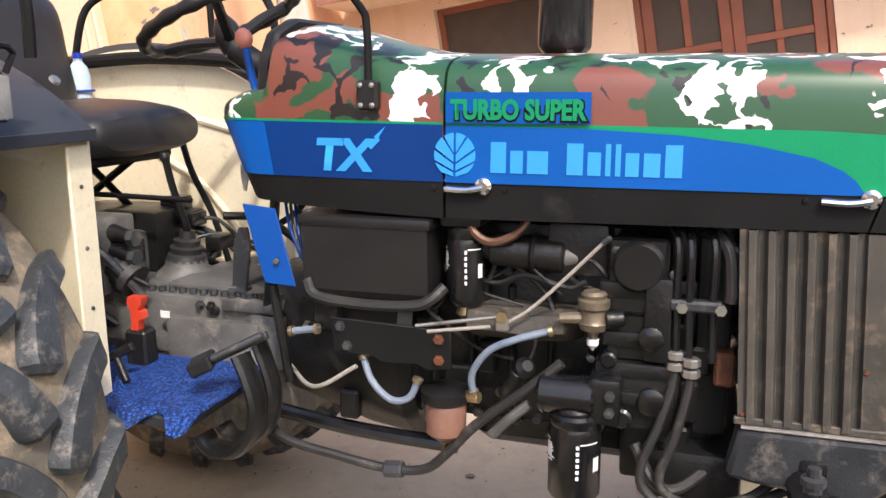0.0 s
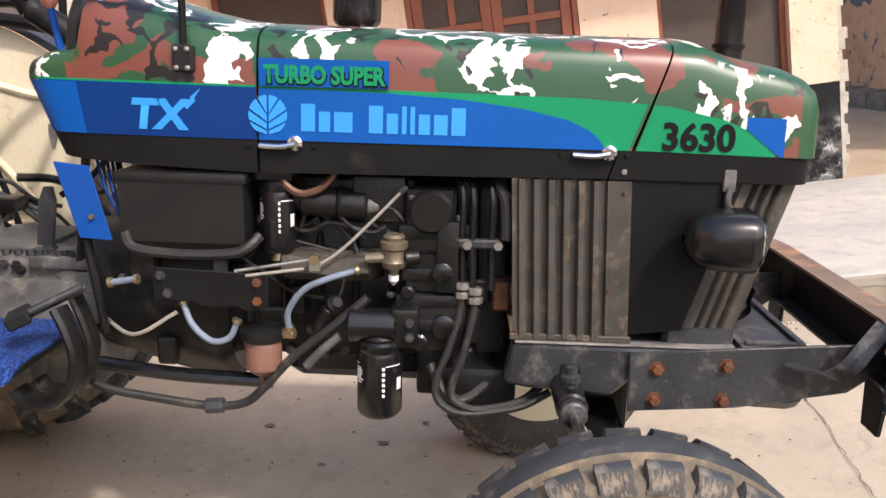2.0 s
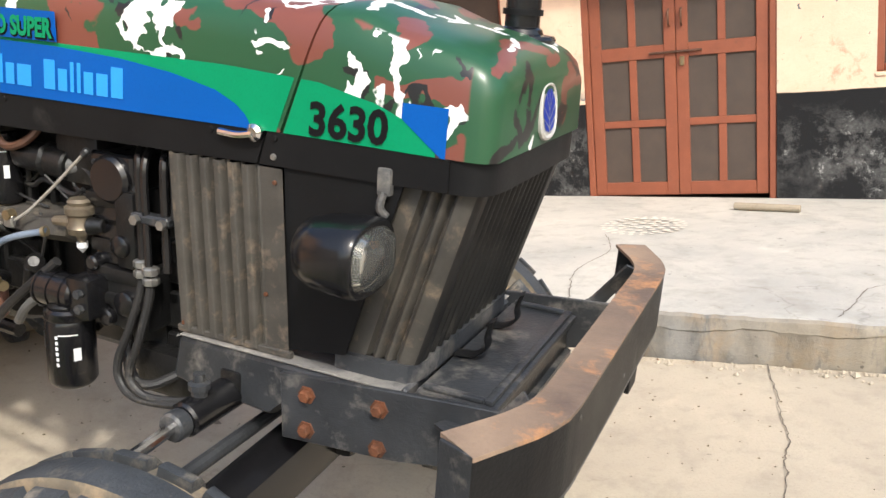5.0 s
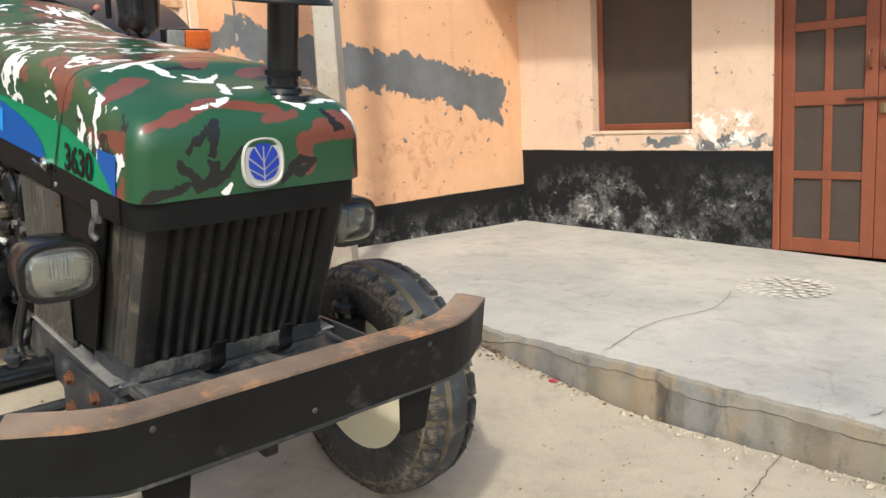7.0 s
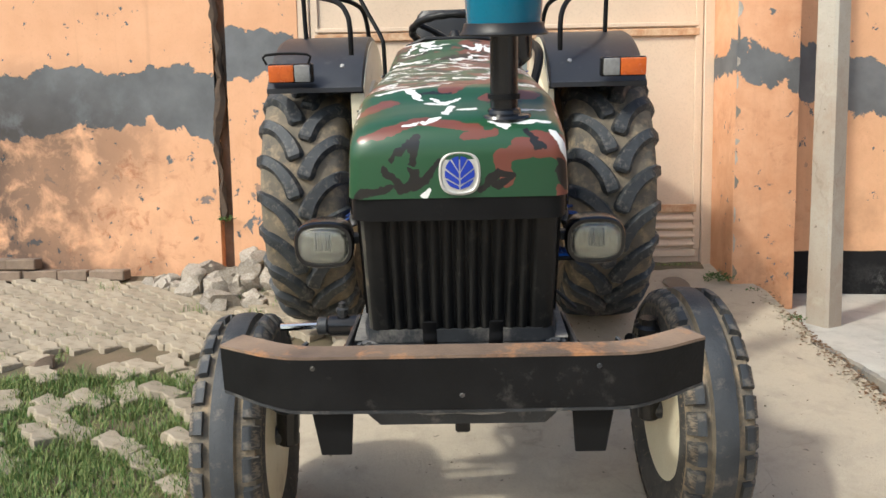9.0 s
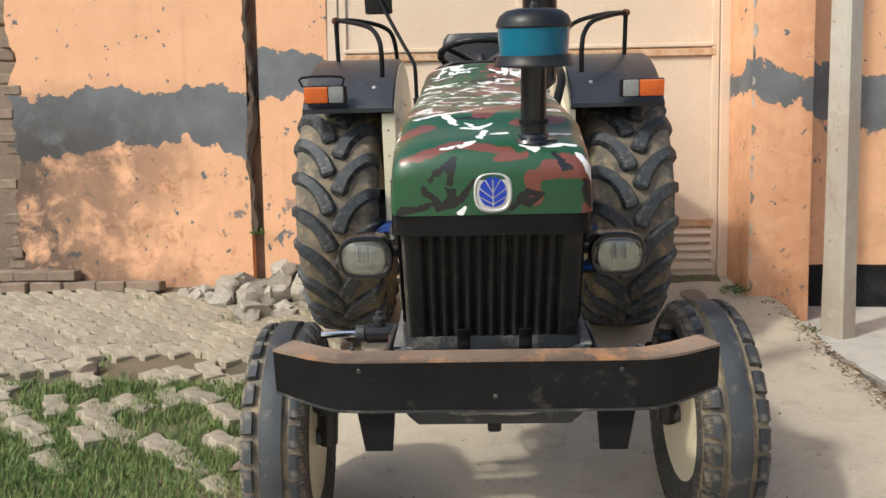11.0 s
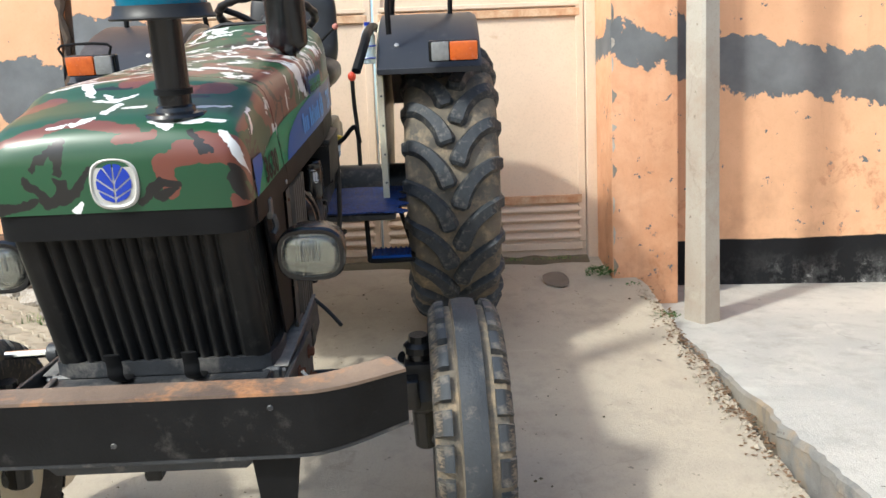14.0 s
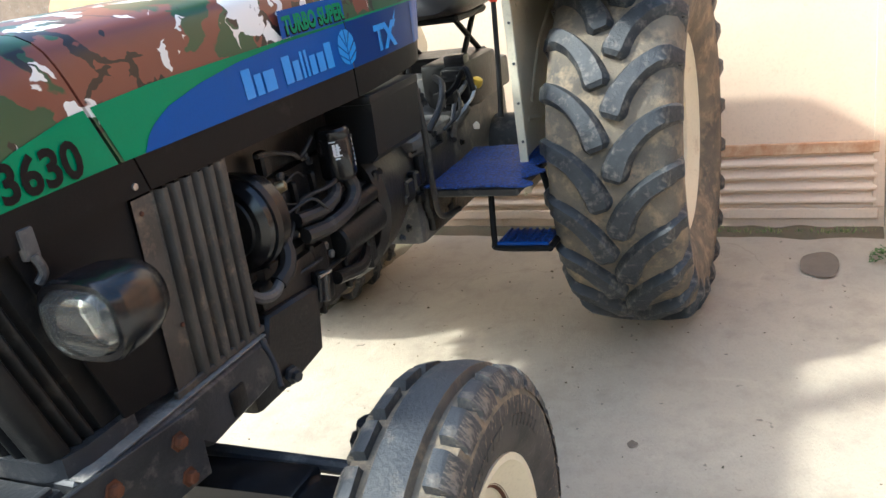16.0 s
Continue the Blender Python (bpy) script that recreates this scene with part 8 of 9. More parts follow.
part("starter", rod((-0.98, 0.215, 0.83), (-0.76, 0.215, 0.83), 0.050, 0.046, 20), CAST, tractor, "greasy starter motor")
part("solenoid", rod((-0.96, 0.235, 0.905), (-0.84, 0.235, 0.905), 0.026, None, 16), CAST, tractor)
part("side_casting", box(-0.72, -0.42, 0.14, 0.225, 0.70, 0.86, 0.02, 2), CAST, tractor)
part("mount_foot", slab_of([(-0.62, 0.78), (-0.40, 0.80), (-0.36, 0.70), (-0.42, 0.60), (-0.58, 0.62)], 0.04, lambda u, v, w: (u, 0.205 + w, v), 0.008), CAST, tractor)
part("drain_plug", revolve([(0, 0.022), (0.015, 0.022), (0.018, 0.013), (0.03, 0.013), (0.03, 0)], (-0.43, 0.245, 0.635), (0.3, 1, 0), 6), CHASSIS, tractor, smooth=False)

# ---- footplates ----
for side in (-1, 1):
    fp = part("footplate", box(-1.86, -1.40, min(side * 0.20, side * 0.50), max(side * 0.20, side * 0.50), 0.735, 0.765, 0.006), CHASSIS, tractor, "black steel footplate")
    x0, x1 = (-1.84, -1.375)
    rows = []
    for i in range(25):
        x = lerp(x0, x1, i / 24)
        edge = side * (0.525 + (0.03 * math.sin(i * 0.9)))
        row = []
        for j in range(15):
            y = lerp(side * 0.19, edge, j / 14)
            over = max(0.0, abs(y) - 0.500)
            z = 0.772 + 0.006 * noise.noise(Vector((x * 9, y * 9, 0))) + 0.010 * (1 - min(1, abs(x - x0) * 8)) + 0.006 * max(0, noise.noise(Vector((x * 4, 3, y * 3))))
            if side < 0 and j > 9:
                k = max(0.0, 1 - abs(x + 1.60) / 0.20) * (j - 9) / 5
                z -= 0.012 * k * k + over * 0.5
            row.append((x, y, z))
        rows.append(row)
    bm = loft(rows, caps=False)
    ex = bmesh.ops.extrude_face_region(bm, geom=list(bm.faces))
    for v in ex["geom"]:
        if isinstance(v, bmesh.types.BMVert):
            v.co.z += 0.006
    bmesh.ops.recalc_face_normals(bm, faces=bm.faces)
    part("floor_mat", bm, MAT_BLUE, fp, "bright blue mesh floor mat", angle=50)
st = part("entry_step", tube([(-1.53, 0.36, 0.75), (-1.50, 0.365, 0.66), (-1.475, 0.37, 0.555), (-1.470, 0.385, 0.532), (-1.470, 0.545, 0.532), (-1.48, 0.560, 0.532), (-1.60, 0.560, 0.532), (-1.62, 0.555, 0.56), (-1.66, 0.50, 0.74)], 0.011, 8), BLACK_PAINT, tractor, "low black tube entry step")
part("step_tread", box(-1.60, -1.478, 0.375, 0.552, 0.534, 0.550, 0.005), MAT_BLUE, st, "blue mesh tread on the step")
for k in range(7):
    part("tread_ridge", box(-1.60, -1.478, 0.385 + k * 0.023, 0.394 + k * 0.023, 0.550, 0.556, 0.002), MAT_BLUE, st)
part("step_rim", box(-1.478, -1.470, 0.372, 0.556, 0.520, 0.553, 0.003), BLUE_PLATE, st, "blue painted step edge")
pd = part("brake_pedal", tube([(-1.455, -0.365, 0.668), (-1.425, -0.37, 0.640), (-1.365, -0.375, 0.645), (-1.318, -0.378, 0.695), (-1.305, -0.378, 0.760), (-1.322, -0.374, 0.822), (-1.345, -0.368, 0.868)], 0.030, 10, 6, flat=0.55), CAST, tractor, "greasy black bent brake pedal arms")
part("second_arm", tube([(-1.440, -0.305, 0.668), (-1.410, -0.31, 0.645), (-1.352, -0.315, 0.652), (-1.306, -0.318, 0.700), (-1.294, -0.318, 0.765), (-1.310, -0.316, 0.830), (-1.330, -0.314, 0.880)], 0.026, 10, 6, flat=0.5), CAST, pd)
part("pedal_pad", box(-0.026, 0.026, -0.034, 0.034, -0.016, 0.016, 0.005, m=pose(-1.412, -0.41, 0.856, 0, -25, 20)), PLASTIC, pd, "worn black pedal pad")
for dy, dz in ((0.0, 0.0), (0.022, -0.006)):
    part("pedal_link", rod((-1.395, -0.412 + dy, 0.866 + dz), (-1.292, -0.360 + dy, 0.916 + dz), 0.009), CHASSIS, pd)
ham = part("foot_pedal", rod((-1.625, -0.395, 0.785), (-1.665, -0.375, 0.835), 0.009), CAST, tractor, "small T-shaped foot pedal on the mat")
part("pedal_bar", box(-0.045, 0.045, -0.012, 0.012, -0.010, 0.010, 0.004, m=pose(-1.667, -0.374, 0.84, 0, -25, 20)), CAST, ham)
dl = part("diff_lock", box(-1.665, -1.605, -0.27, -0.22, 0.725, 0.815, 0.006), CAST, tractor, "black pedal base with a red grip")
part("red_grip", loft([[(x, y, z) for x, y in ((c - w, -0.26), (c + w, -0.26), (c + w, -0.235), (c - w, -0.235))] for z, c, w in ((0.815, -1.640, 0.010), (0.840, -1.637, 0.009), (0.844, -1.632, 0.016), (0.862, -1.633, 0.015), (0.866, -1.638, 0.011), (0.882, -1.636, 0.021), (0.898, -1.633, 0.020))], closed=True), RED_KNOB, dl, "faded red plastic grip", angle=30)
dl.location = (-0.062, 0.0, 0.045)
part("white_tag", box(-1.67, -1.645, -0.199, -0.196, 0.878, 0.895), WHITE_PRINT, tractor)
bt = part("bottle", revolve([(0, 0.032), (0.005, 0.036), (0.14, 0.036), (0.165, 0.026), (0.18, 0.014), (0.19, 0.014)], (-2.33, 0.36, 1.33), (0, 0, 1), 18), BOTTLE, tractor, "milky water bottle in a wire holder")
part("bottle_cap", revolve([(0, 0.016), (0.018, 0.016), (0.018, 0)], (-2.33, 0.36, 1.52), (0, 0, 1), 12), EMBLEM_BLUE, bt)
for z in (1.36, 1.42):
    part("holder_ring", tube([(-2.33 + 0.042 * math.cos(a), 0.36 + 0.042 * math.sin(a), z) for a in (2 * math.pi * k / 10 for k in range(11))], 0.004, 6, 3), EMBLEM_BLUE, bt)


# ---- yard: pavers, rubble, grass ----
def yard_z(x):
    return ramp_z(x, -2.0) - 0.03


rng = random.Random(11)
wave = [(lerp(-0.1085, 0.1085, i / 8), 0.011 * (0, 1, 0, -1)[i % 4]) for i in range(9)]
zig = [(u, v - 0.0518) for u, v in wave] + [(u, v + 0.0518) for u, v in reversed(wave)]
bm = slab_of([(u, v) for u, v in zig], 0.05, lambda u, v, w: (u, v, w - 0.05))
bmesh.ops.bevel(bm, geom=[e for e in bm.edges if all(v.co.z > -0.01 for v in e.verts)], offset=0.005, segments=1, affect="EDGES")
paver_me = to_mesh("paver", bm, PAVER, True, 30)
paving = empty("paving", "pale zigzag concrete pavers sinking into the grass", "paving", kind="structure")
count, rest = 0, []
ca, sa = math.cos(radians(52)), math.sin(radians(52))
for i in range(-34, 35):
    for j in range(-40, 41):
        u, v = i * 0.222 + (0.111 if j % 2 else 0), j * 0.108
        x, y = -1.9 + u * ca - v * sa, -2.3 + u * sa + v * ca
        if not (-2.68 < x < 0.9 and -4.6 < y < drive_edge(x, False) - 0.14):
            continue
        rub = noise.noise(Vector((x * 1.1, y * 1.1, 4))) * 0.35
        keep = 1.0 if x + rub < -1.45 else (0.52 if x + rub < -0.75 else (0.28 if x < 0.25 else 0.0))
        if y > -1.0 and x > -1.6:
            keep *= 0.3
        if rng.random() > keep:
            continue
        wild = 0 if keep == 1 else 1
        m = pose(x + rng.uniform(-1, 1) * (0.004 + 0.045 * wild), y + rng.uniform(-1, 1) * (0.004 + 0.045 * wild), yard_z(x) + 0.028 + rng.uniform(-0.006, 0.006) + wild * rng.uniform(-0.016, 0.008), rng.uniform(-2, 2) * (1 + 2 * wild), 9.0 + rng.uniform(-2, 2) * (1 + 2 * wild), 52 + rng.uniform(-2, 2) * (1 + 11 * wild))
        if count < 300 and y > -3.5:
            p = part("paver", paver_me, PAVER, paving)
            p.matrix_basis = m
            count += 1
        else:
            rest.append(m)
if rest:
    base = [v.co.copy() for v in paver_me.vertices]
    faces = [list(p.vertices) for p in paver_me.polygons]
    vs, fs = [], []
    for m in rest:
        o = len(vs)
        vs += [m @ c for c in base]
        fs += [[o + k for k in f] for f in faces]
    me = bpy.data.meshes.new("far_pavers")
    me.from_pydata(vs, [], fs)
    me.materials.append(PAVER)
    fp = new("far_pavers", me)
    fp.parent = paving
    tagged(fp, "further rows of pale zigzag pavers", kind="stuff")


def stone(r, seed):
    bm = bmesh.new()
    bmesh.ops.create_icosphere(bm, subdivisions=3, radius=1.0)
    q = random.Random(seed)
    cuts = [(Vector((q.uniform(-1, 1), q.uniform(-1, 1), q.uniform(-1, 1))).normalized(), q.uniform(0.38, 0.70)) for _ in range(11)]
    for v in bm.verts:
        for n, d in cuts:
            k = v.co.dot(n)
            if k > d:
                v.co -= n * (k - d)
        v.co += v.co * (0.12 * noise.noise(v.co * 2.1 + Vector((seed, 0, 0))) + 0.10 * noise.noise(v.co * 6.5 + Vector((0, seed, 0))))
        v.co = Vector((v.co.x * r * 1.1, v.co.y * r * 1.4, v.co.z * r * 0.85))
    return to_mesh("rubble_stone", bm, RUBBLE, True, 18)


stones = [stone(1.0, s) for s in range(6)]
for k in range(44):
    y = -2.12 + 1.10 * rng.random() ** 0.75
    heap = math.exp(-((y + 1.38) / 0.30) ** 2)
    r = rng.uniform(0.040, 0.075) + (0.065 * rng.random() if heap > 0.25 else 0)
    x = -2.70 + rng.random() ** 1.4 * (0.14 + 0.42 * heap) + r * 0.5
    z = yard_z(x) + r * 0.5 + heap * 0.20 * max(0.0, 1 - (x + 2.72) / 0.40) * rng.random()
    s = tagged(new("rubble_stone", stones[k % 6]), "broken lump of old concrete by the wall", "stone", "rubble along the wall")
    s.matrix_world = pose(x, y, z, rng.uniform(-25, 25), rng.uniform(-25, 25), rng.uniform(0, 360)) @ Matrix.Diagonal((r, r, r, 1))
for x, y, r in ((-1.35, -2.15, 0.05), (-0.45, -1.05, 0.045)):
    s = tagged(new("rubble_stone", to_mesh("rubble_stone", bmesh.new(), BRICK)), "reddish chip of brick on the paving", "stone", "rubble along the wall")
    s.data = stones[3].copy()
    s.data.materials[0] = BRICK
    s.matrix_world = pose(x, y, yard_z(x) + r * 0.6, 5, 12, 40) @ Matrix.Diagonal((r, r * 1.3, r, 1))


def blades(spots, name, label, height, n_each, seed, spread):
    q = random.Random(seed)
    vs, fs = [], []
    for (x, y, z, k) in spots:
        for _ in range(n_each):
            bx, by = x + q.gauss(0, spread), y + q.gauss(0, spread)
            h = height * q.uniform(0.4, 1.2) * k
            a, lean = q.uniform(0, 6.283), q.uniform(0.2, 0.9) * h
            w = q.uniform(0.0014, 0.003)
            dx, dy = math.cos(a), math.sin(a)
            o = len(vs)
            vs += [(bx - dy * w, by + dx * w, z), (bx + dy * w, by - dx * w, z), (bx + dx * lean * 0.4 + dy * w * 0.7, by + dy * lean * 0.4 - dx * w * 0.7, z + h * 0.6), (bx + dx * lean * 0.4 - dy * w * 0.7, by + dy * lean * 0.4 + dx * w * 0.7, z + h * 0.6), (bx + dx * lean, by + dy * lean, z + h * 0.85)]
            fs += [(o, o + 1, o + 2, o + 3), (o + 3, o + 2, o + 4)]
    me = bpy.data.meshes.new(name)
    me.from_pydata(vs, [], fs)
    me.materials.append(GRASS)
    return tagged(new(name, me), label, "grass", kind="stuff")


spots = []
for _ in range(21000):
    x, y = rng.uniform(-1.75, 0.9), rng.uniform(-4.2, -0.8)
    if y > drive_edge(x, False) - 0.05:
        continue
    d = noise.noise(Vector((x * 1.6, y * 1.6, 8))) + 0.35 * noise.noise(Vector((x * 6, y * 6, 2)))
    if d + (0.24 if x > -1.25 else -0.18) - max(0, y + 1.35) * 0.7 < rng.uniform(-0.2, 0.35):
        continue
    spots.append((x, y, yard_z(x) - 0.004, 0.7 + 0.5 * rng.random()))
blades(spots, "grass", "short patchy green grass between the pavers", 0.052, 9, 4, 0.020)
spots = [(x, y, yard_z(x), 1.0) for x, y in ((-2.6, -1.15), (-2.45, -0.98), (-2.35, -1.35), (-2.2, -1.05), (-2.5, -2.25), (-2.1, -1.6), (-2.65, -1.9), (-2.0, -1.2))]
blades(spots, "grass_tuft", "green grass tufts among the rubble", 0.07, 60, 6, 0.05)


def weed(x, y, z, r, n, seed):
    q = random.Random(seed)
    bm = bmesh.new()
    for _ in range(n):
        a, rr, h = q.uniform(0, 6.283), r * math.sqrt(q.random()), q.uniform(0.2, 1.0)
        p = Vector((x + rr * math.cos(a), y + rr * math.sin(a), z + 0.6 * r * h * (1 - rr / r * 0.5)))
        m = Matrix.Translation(p) @ Euler((q.uniform(-0.9, 0.9), q.uniform(-0.9, 0.9), q.uniform(0, 6.28))).to_matrix().to_4x4()
        s = q.uniform(0.010, 0.020)
        bm.faces.new([bm.verts.new(m @ Vector(c)) for c in ((0, 0, 0), (s * 0.5, s * 0.4, 0.002), (s * 1.3, 0, 0), (s * 0.5, -s * 0.4, 0.002))])
    for k in range(8):
        a = k * 0.8
        tube([(x, y, z - 0.01), (x + 0.4 * r * math.cos(a), y + 0.4 * r * math.sin(a), z + 0.3 * r), (x + 0.8 * r * math.cos(a), y + 0.8 * r * math.sin(a), z + 0.5 * r)], 0.0015, 4, 3, bm=bm)
    return thing("weed", bm, LEAF, "small leafy green weed in the broken concrete edge", "weed", smooth=False)


weed(-2.47, 1.66, ramp_z(-2.47), 0.11, 240, 1)
weed(-1.85, 1.86, ramp_z(-1.85) - 0.03, 0.075, 120, 2)
weed(-2.30, 1.80, ramp_z(-2.3) - 0.02, 0.05, 60, 3)
weed(-2.72, -1.13, 0.50, 0.08, 110, 5)
weed(-2.80, -1.57, 0.86, 0.06, 80, 8)

# broken edge crumbs between drive and porch
vs, fs = [], []
for _ in range(900):
    x = rng.uniform(-2.2, 1.6)
    y = min(1.865, porch_edge(x)) - abs(rng.gauss(0, 0.038)) - 0.004
    r = rng.uniform(0.0025, 0.009) if rng.random() < 0.93 else rng.uniform(0.009, 0.017)
    z = ramp_z(x, y) + r * 0.3
    o = len(vs)
    for c in ((1, 0, 0), (-1, 0, 0), (0, 1, 0), (0, -1, 0), (0, 0, 1), (0, 0, -1)):
        vs.append((x + c[0] * r * rng.uniform(0.7, 1.4), y + c[1] * r * rng.uniform(0.7, 1.4), z + c[2] * r * rng.uniform(0.5, 1)))
    fs += [(o + a, o + b, o + c) for a, b, c in ((0, 2, 4), (2, 1, 4), (1, 3, 4), (3, 0, 4), (2, 0, 5), (1, 2, 5), (3, 1, 5), (0, 3, 5))]
me = bpy.data.meshes.new("crumbs")
me.from_pydata(vs, [], fs)
me.materials.append(CONCRETE)
tagged(new("crumbs", me), "crumbled cement and grit along the kerb", "rubble", kind="stuff")
for x, y, a in ((0.66, -0.07, 20), (-0.06, 1.83, 50)):
    thing("wrapper", slab_of([(-0.02, -0.009), (0.0, -0.012), (0.022, -0.006), (0.018, 0.010), (-0.015, 0.009)], 0.004, lambda u, v, w, x=x, y=y: (x + u, y + v, ramp_z(x, y) + 0.012 + w)), PINK_PLASTIC, "scrap of pink wrapper on the concrete", "wrapper", smooth=False)
STAIN = mat("dried_oil_stain", (0.15, 0.12, 0.09), (0.19, 0.155, 0.115), 14, 0.8, 0, 90, 0.1)
bm = bmesh.new()
bm.faces.new([bm.verts.new((-2.40 + 0.13 * math.cos(t) * (1 + 0.15 * math.sin(3 * t)), 1.36 + 0.085 * math.sin(t) * (1 + 0.1 * math.cos(2 * t)), ramp_z(-2.40 + 0.13 * math.cos(t)) + 0.009)) for t in (2 * math.pi * k / 28 for k in range(28))])
thing("oil_stain", bm, STAIN, "dark dried oil stain on the drive", "stain", kind="structure", smooth=False)

# dry leaf litter caught against the kerb
vs, fs = [], []
for _ in range(420):
    x = -1.0 + rng.gauss(0, 0.55)
    y = porch_edge(x) - 0.012 - abs(rng.gauss(0, 0.05))
    r, a, up = rng.uniform(0.005, 0.015), rng.uniform(0, 6.283), rng.uniform(-0.004, 0.006)
    c, d, o = math.cos(a) * r, math.sin(a) * r, len(vs)
    z = ramp_z(x, y) + 0.009
    vs += [(x + c, y + d, z + up), (x - d * 0.5, y + c * 0.5, z + 0.003), (x - c, y - d, z), (x + d * 0.5, y - c * 0.5, z + 0.004), (x, y, z - 0.003)]
    fs += [(o, o + 1, o + 2, o + 3), (o, o + 4, o + 2)]
me = bpy.data.meshes.new("leaf_litter")
me.from_pydata(vs, [], fs)
me.materials.append(mat("dry_brown_leaves", (0.16, 0.085, 0.045), (0.25, 0.16, 0.09), 60, 0.8))
tagged(new("leaf_litter", me), "dry brown leaf litter caught along the broken kerb", "leaves", kind="stuff")

# broken strip of soil and weeds along the gate's foot
rows = []
for i in range(91):
    y = lerp(-0.95, 1.62, i / 90)
    w = 0.07 + 0.04 * noise.noise(Vector((0, y * 5, 1)))
    rows.append([(-2.835, y, 0.515), (-2.80, y, 0.535 + 0.012 * noise.noise(Vector((2, y * 9, 1)))), (-2.79 + w, y, ramp_z(-2.79 + w) + 0.010 + 0.008 * noise.noise(Vector((5, y * 11, 1)))), (-2.775 + w, y, ramp_z(-2.775 + w) - 0.01)])
thing("soil_strip", loft(rows, caps=False), SOIL, "strip of damp soil along the gate's foot", "soil", kind="structure", angle=60)
spots = [(-2.76 + rng.uniform(-0.04, 0.03), rng.uniform(0.6, 1.6), 0.52, rng.uniform(0.4, 0.9)) for _ in range(60)]
blades(spots, "grass_strip", "sparse weeds in the soil along the gate", 0.03, 7, 12, 0.02)

# grit and dry crumbs scattered over the drive
vs, fs = [], []
for _ in range(700):
    x, y = rng.uniform(-2.6, 2.2), rng.uniform(-0.6, 1.8)
    if noise.noise(Vector((x * 1.3, y * 1.3, 6))) < rng.uniform(-0.5, 0.5):
        continue
    r = rng.uniform(0.0018, 0.005) if rng.random() < 0.95 else rng.uniform(0.005, 0.009)
    z = ramp_z(x, y) + r * 0.4
    o = len(vs)
    for c in ((1, 0, 0), (-1, 0, 0), (0, 1, 0), (0, -1, 0), (0, 0, 1), (0, 0, -1)):
        vs.append((x + c[0] * r * rng.uniform(0.7, 1.6), y + c[1] * r * rng.uniform(0.7, 1.6), z + c[2] * r * rng.uniform(0.5, 1)))
    fs += [(o + a, o + b, o + c) for a, b, c in ((0, 2, 4), (2, 1, 4), (1, 3, 4), (3, 0, 4), (2, 0, 5), (1, 2, 5), (3, 1, 5), (0, 3, 5))]
me = bpy.data.meshes.new("grit")
me.from_pydata(vs, [], fs)
me.materials.append(SOIL)
tagged(new("grit", me), "dark grit and crumbs of earth on the drive", "grit", kind="stuff")
for k, (x, y, r) in enumerate(((-0.55, 0.72, 0.016), (-0.40, 0.90, 0.011), (-0.75, 0.55, 0.012), (-1.0, 0.85, 0.014))):
    bm = bmesh.new()
    bm.faces.new([bm.verts.new((x + r * 1.4 * math.cos(t) * (1 + 0.25 * math.sin(3 * t + k)), y + r * math.sin(t) * (1 + 0.2 * math.cos(2 * t + k)), ramp_z(x + r * 1.4 * math.cos(t), y) + 0.008)) for t in (2 * math.pi * i / 18 for i in range(18))])
    thing("oil_stain", bm, STAIN, "small dark drip stain on the drive", "stain", kind="structure", smooth=False)

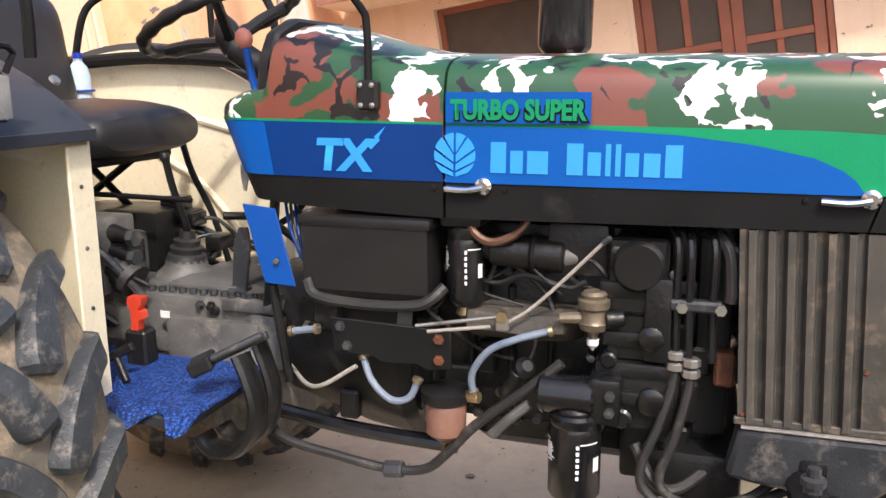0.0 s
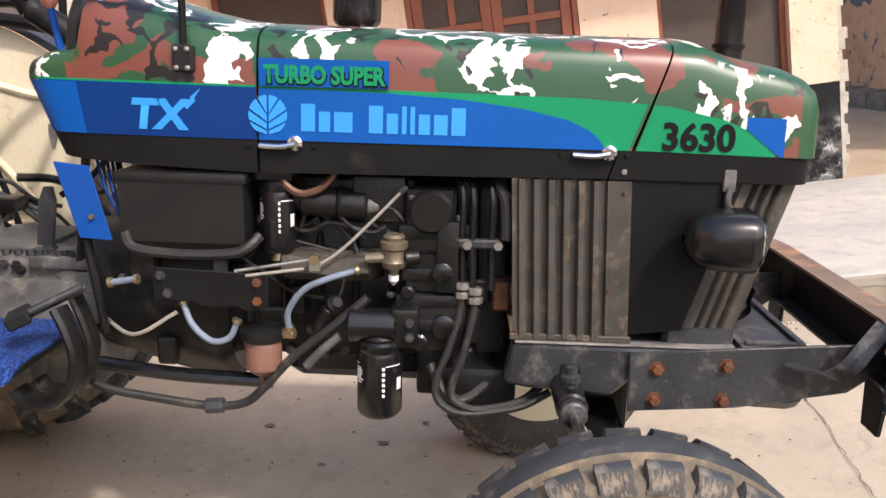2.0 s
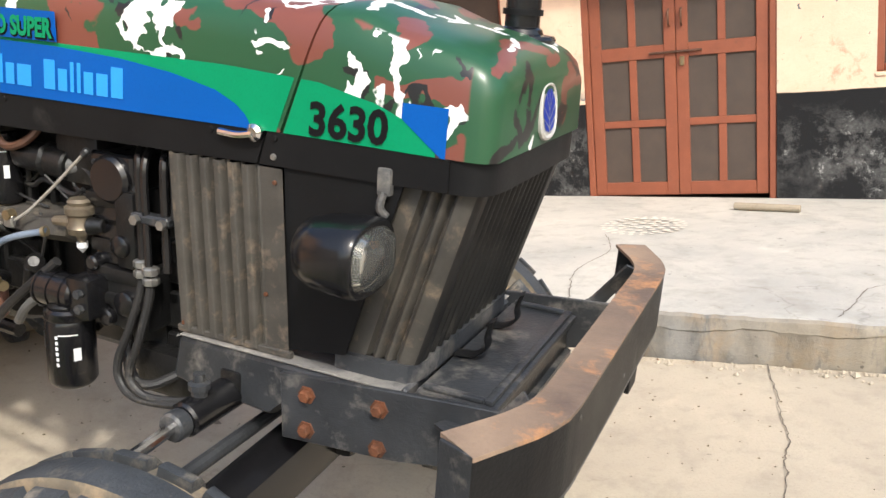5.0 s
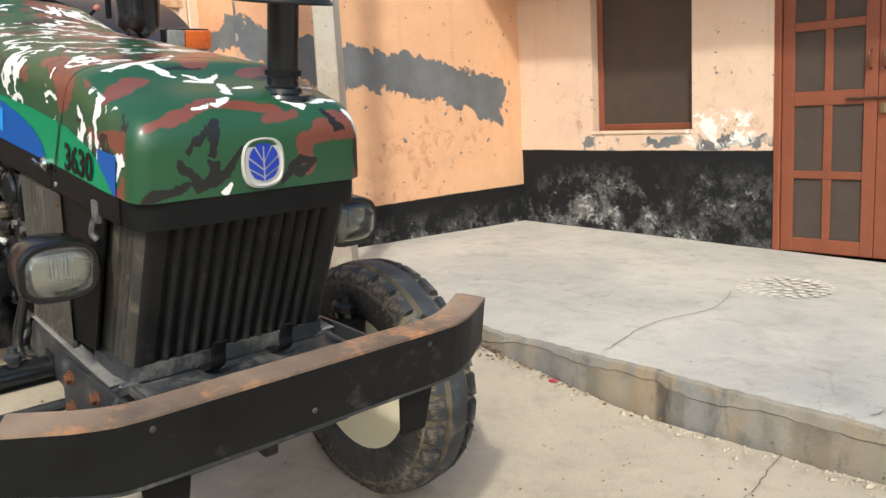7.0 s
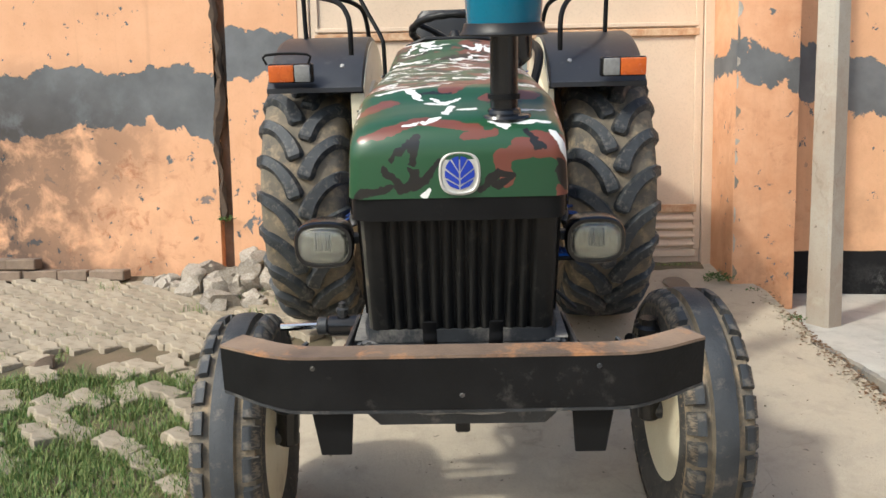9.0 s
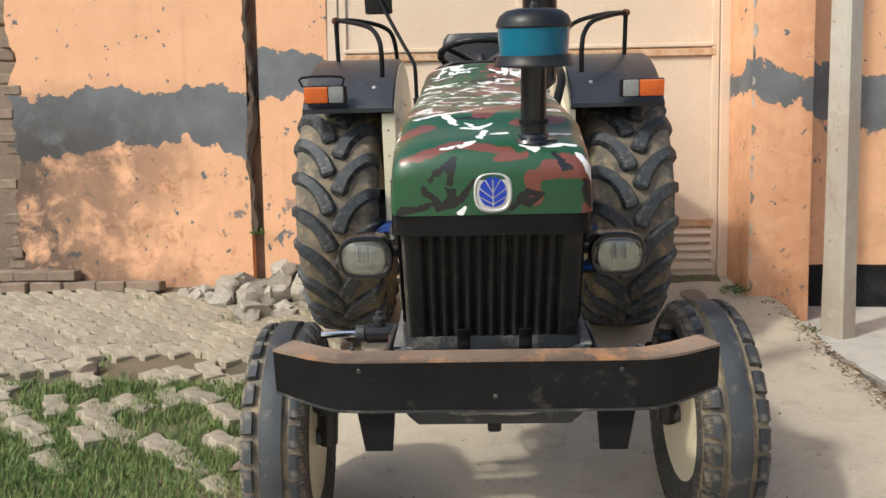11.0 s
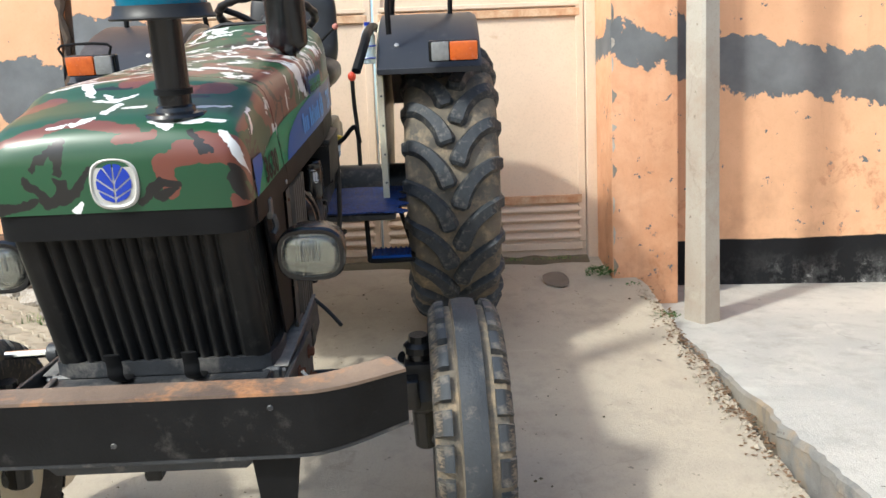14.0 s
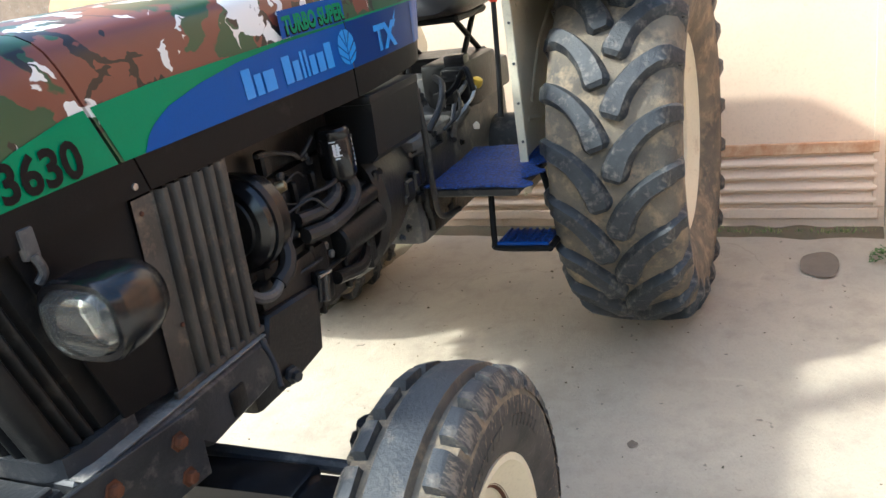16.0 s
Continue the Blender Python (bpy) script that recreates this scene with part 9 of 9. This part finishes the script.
# small fittings that crowd the engine's flanks
q = random.Random(77)
for side in (-1, 1):
    for k in range(34):
        x, z = q.uniform(-1.28, -0.40), q.uniform(0.68, 1.12)
        y = side * (0.172 if x > -1.02 else 0.20)
        if q.random() < 0.6:
            part("bolt", revolve([(0, 0.013), (0.004, 0.013), (0.004, 0.0085), (0.014, 0.0085), (0.015, 0)], (x, y, z), (0, side, 0), 6), q.choice((CHASSIS, CAST, STEEL)), core, smooth=False)
        else:
            w, h = q.uniform(0.012, 0.035), q.uniform(0.012, 0.045)
            part("boss", box(x - w, x + w, min(y, y + side * 0.03), max(y, y + side * 0.03), z - h, z + h, 0.006), CAST, core)
    for k in range(7):
        x0, z0 = q.uniform(-1.2, -0.6), q.uniform(0.80, 1.12)
        pts = [(x0, side * 0.20, z0)]
        for i in range(4):
            px, _, pz = pts[-1]
            pts.append((px + q.uniform(0.03, 0.10), side * q.uniform(0.20, 0.255), max(0.68, min(1.15, pz + q.uniform(-0.07, 0.06)))))
        part("wiring", tube(pts, q.choice((0.003, 0.004, 0.006)), 6, 5), HOSE, core)

# linkages and fittings that crowd the gearbox below the seat
q = random.Random(91)
for side in (-1, 1):
    for k in range(26):
        x, z = q.uniform(-1.80, -1.34), q.uniform(0.62, 0.92)
        y = side * 0.166
        if q.random() < 0.45:
            part("bolt", revolve([(0, 0.013), (0.004, 0.013), (0.004, 0.009), (0.014, 0.009), (0.015, 0)], (x, y, z), (0, side, 0), 6), q.choice((CHASSIS, CAST)), gb, smooth=False)
        else:
            w, h, d = q.uniform(0.015, 0.05), q.uniform(0.012, 0.05), q.uniform(0.02, 0.06)
            part("boss", box(x - w, x + w, min(y, y + side * d * 0.6), max(y, y + side * d * 0.6), z - h, z + h, 0.008, 2), GEAR_DUST if side < 0 else CAST, gb)
    for k in range(5):
        x, z = q.uniform(-1.75, -1.5), q.uniform(0.95, 1.14)
        x, z = x - (0.34 if side < 0 else 0.16), z - 0.02
        part("linkage", tube([(x, side * 0.14, z), (x + 0.08, side * 0.20, z + q.uniform(-0.03, 0.03)), (x + 0.17, side * q.uniform(0.18, 0.26), z - q.uniform(0.0, 0.10)), (x + 0.24, side * 0.20, z - q.uniform(0.06, 0.14))], q.choice((0.006, 0.009, 0.012)), 8), q.choice((CAST, HOSE, CHASSIS)), gb)
    for k in range(7):
        x, z, w = q.uniform(-1.98, -1.52), q.uniform(0.95, 1.12), q.uniform(0.018, 0.045)
        x = min(x, -1.80 if side < 0 else -1.72) - 0.02 * k
        part("valve_body", box(x - w, x + w, min(side * 0.12, side * 0.20), max(side * 0.12, side * 0.20), z - w * 0.8, z + w * 0.8, 0.008, 2), q.choice((CAST, GLOSS_BLACK)), gb)
part("lever", tube([(-1.60, 0.20, 1.02), (-1.54, 0.28, 1.07), (-1.50, 0.34, 1.13), (-1.49, 0.36, 1.06)], 0.010, 8), BLACK_PAINT, tractor, "bent black linkage lever")
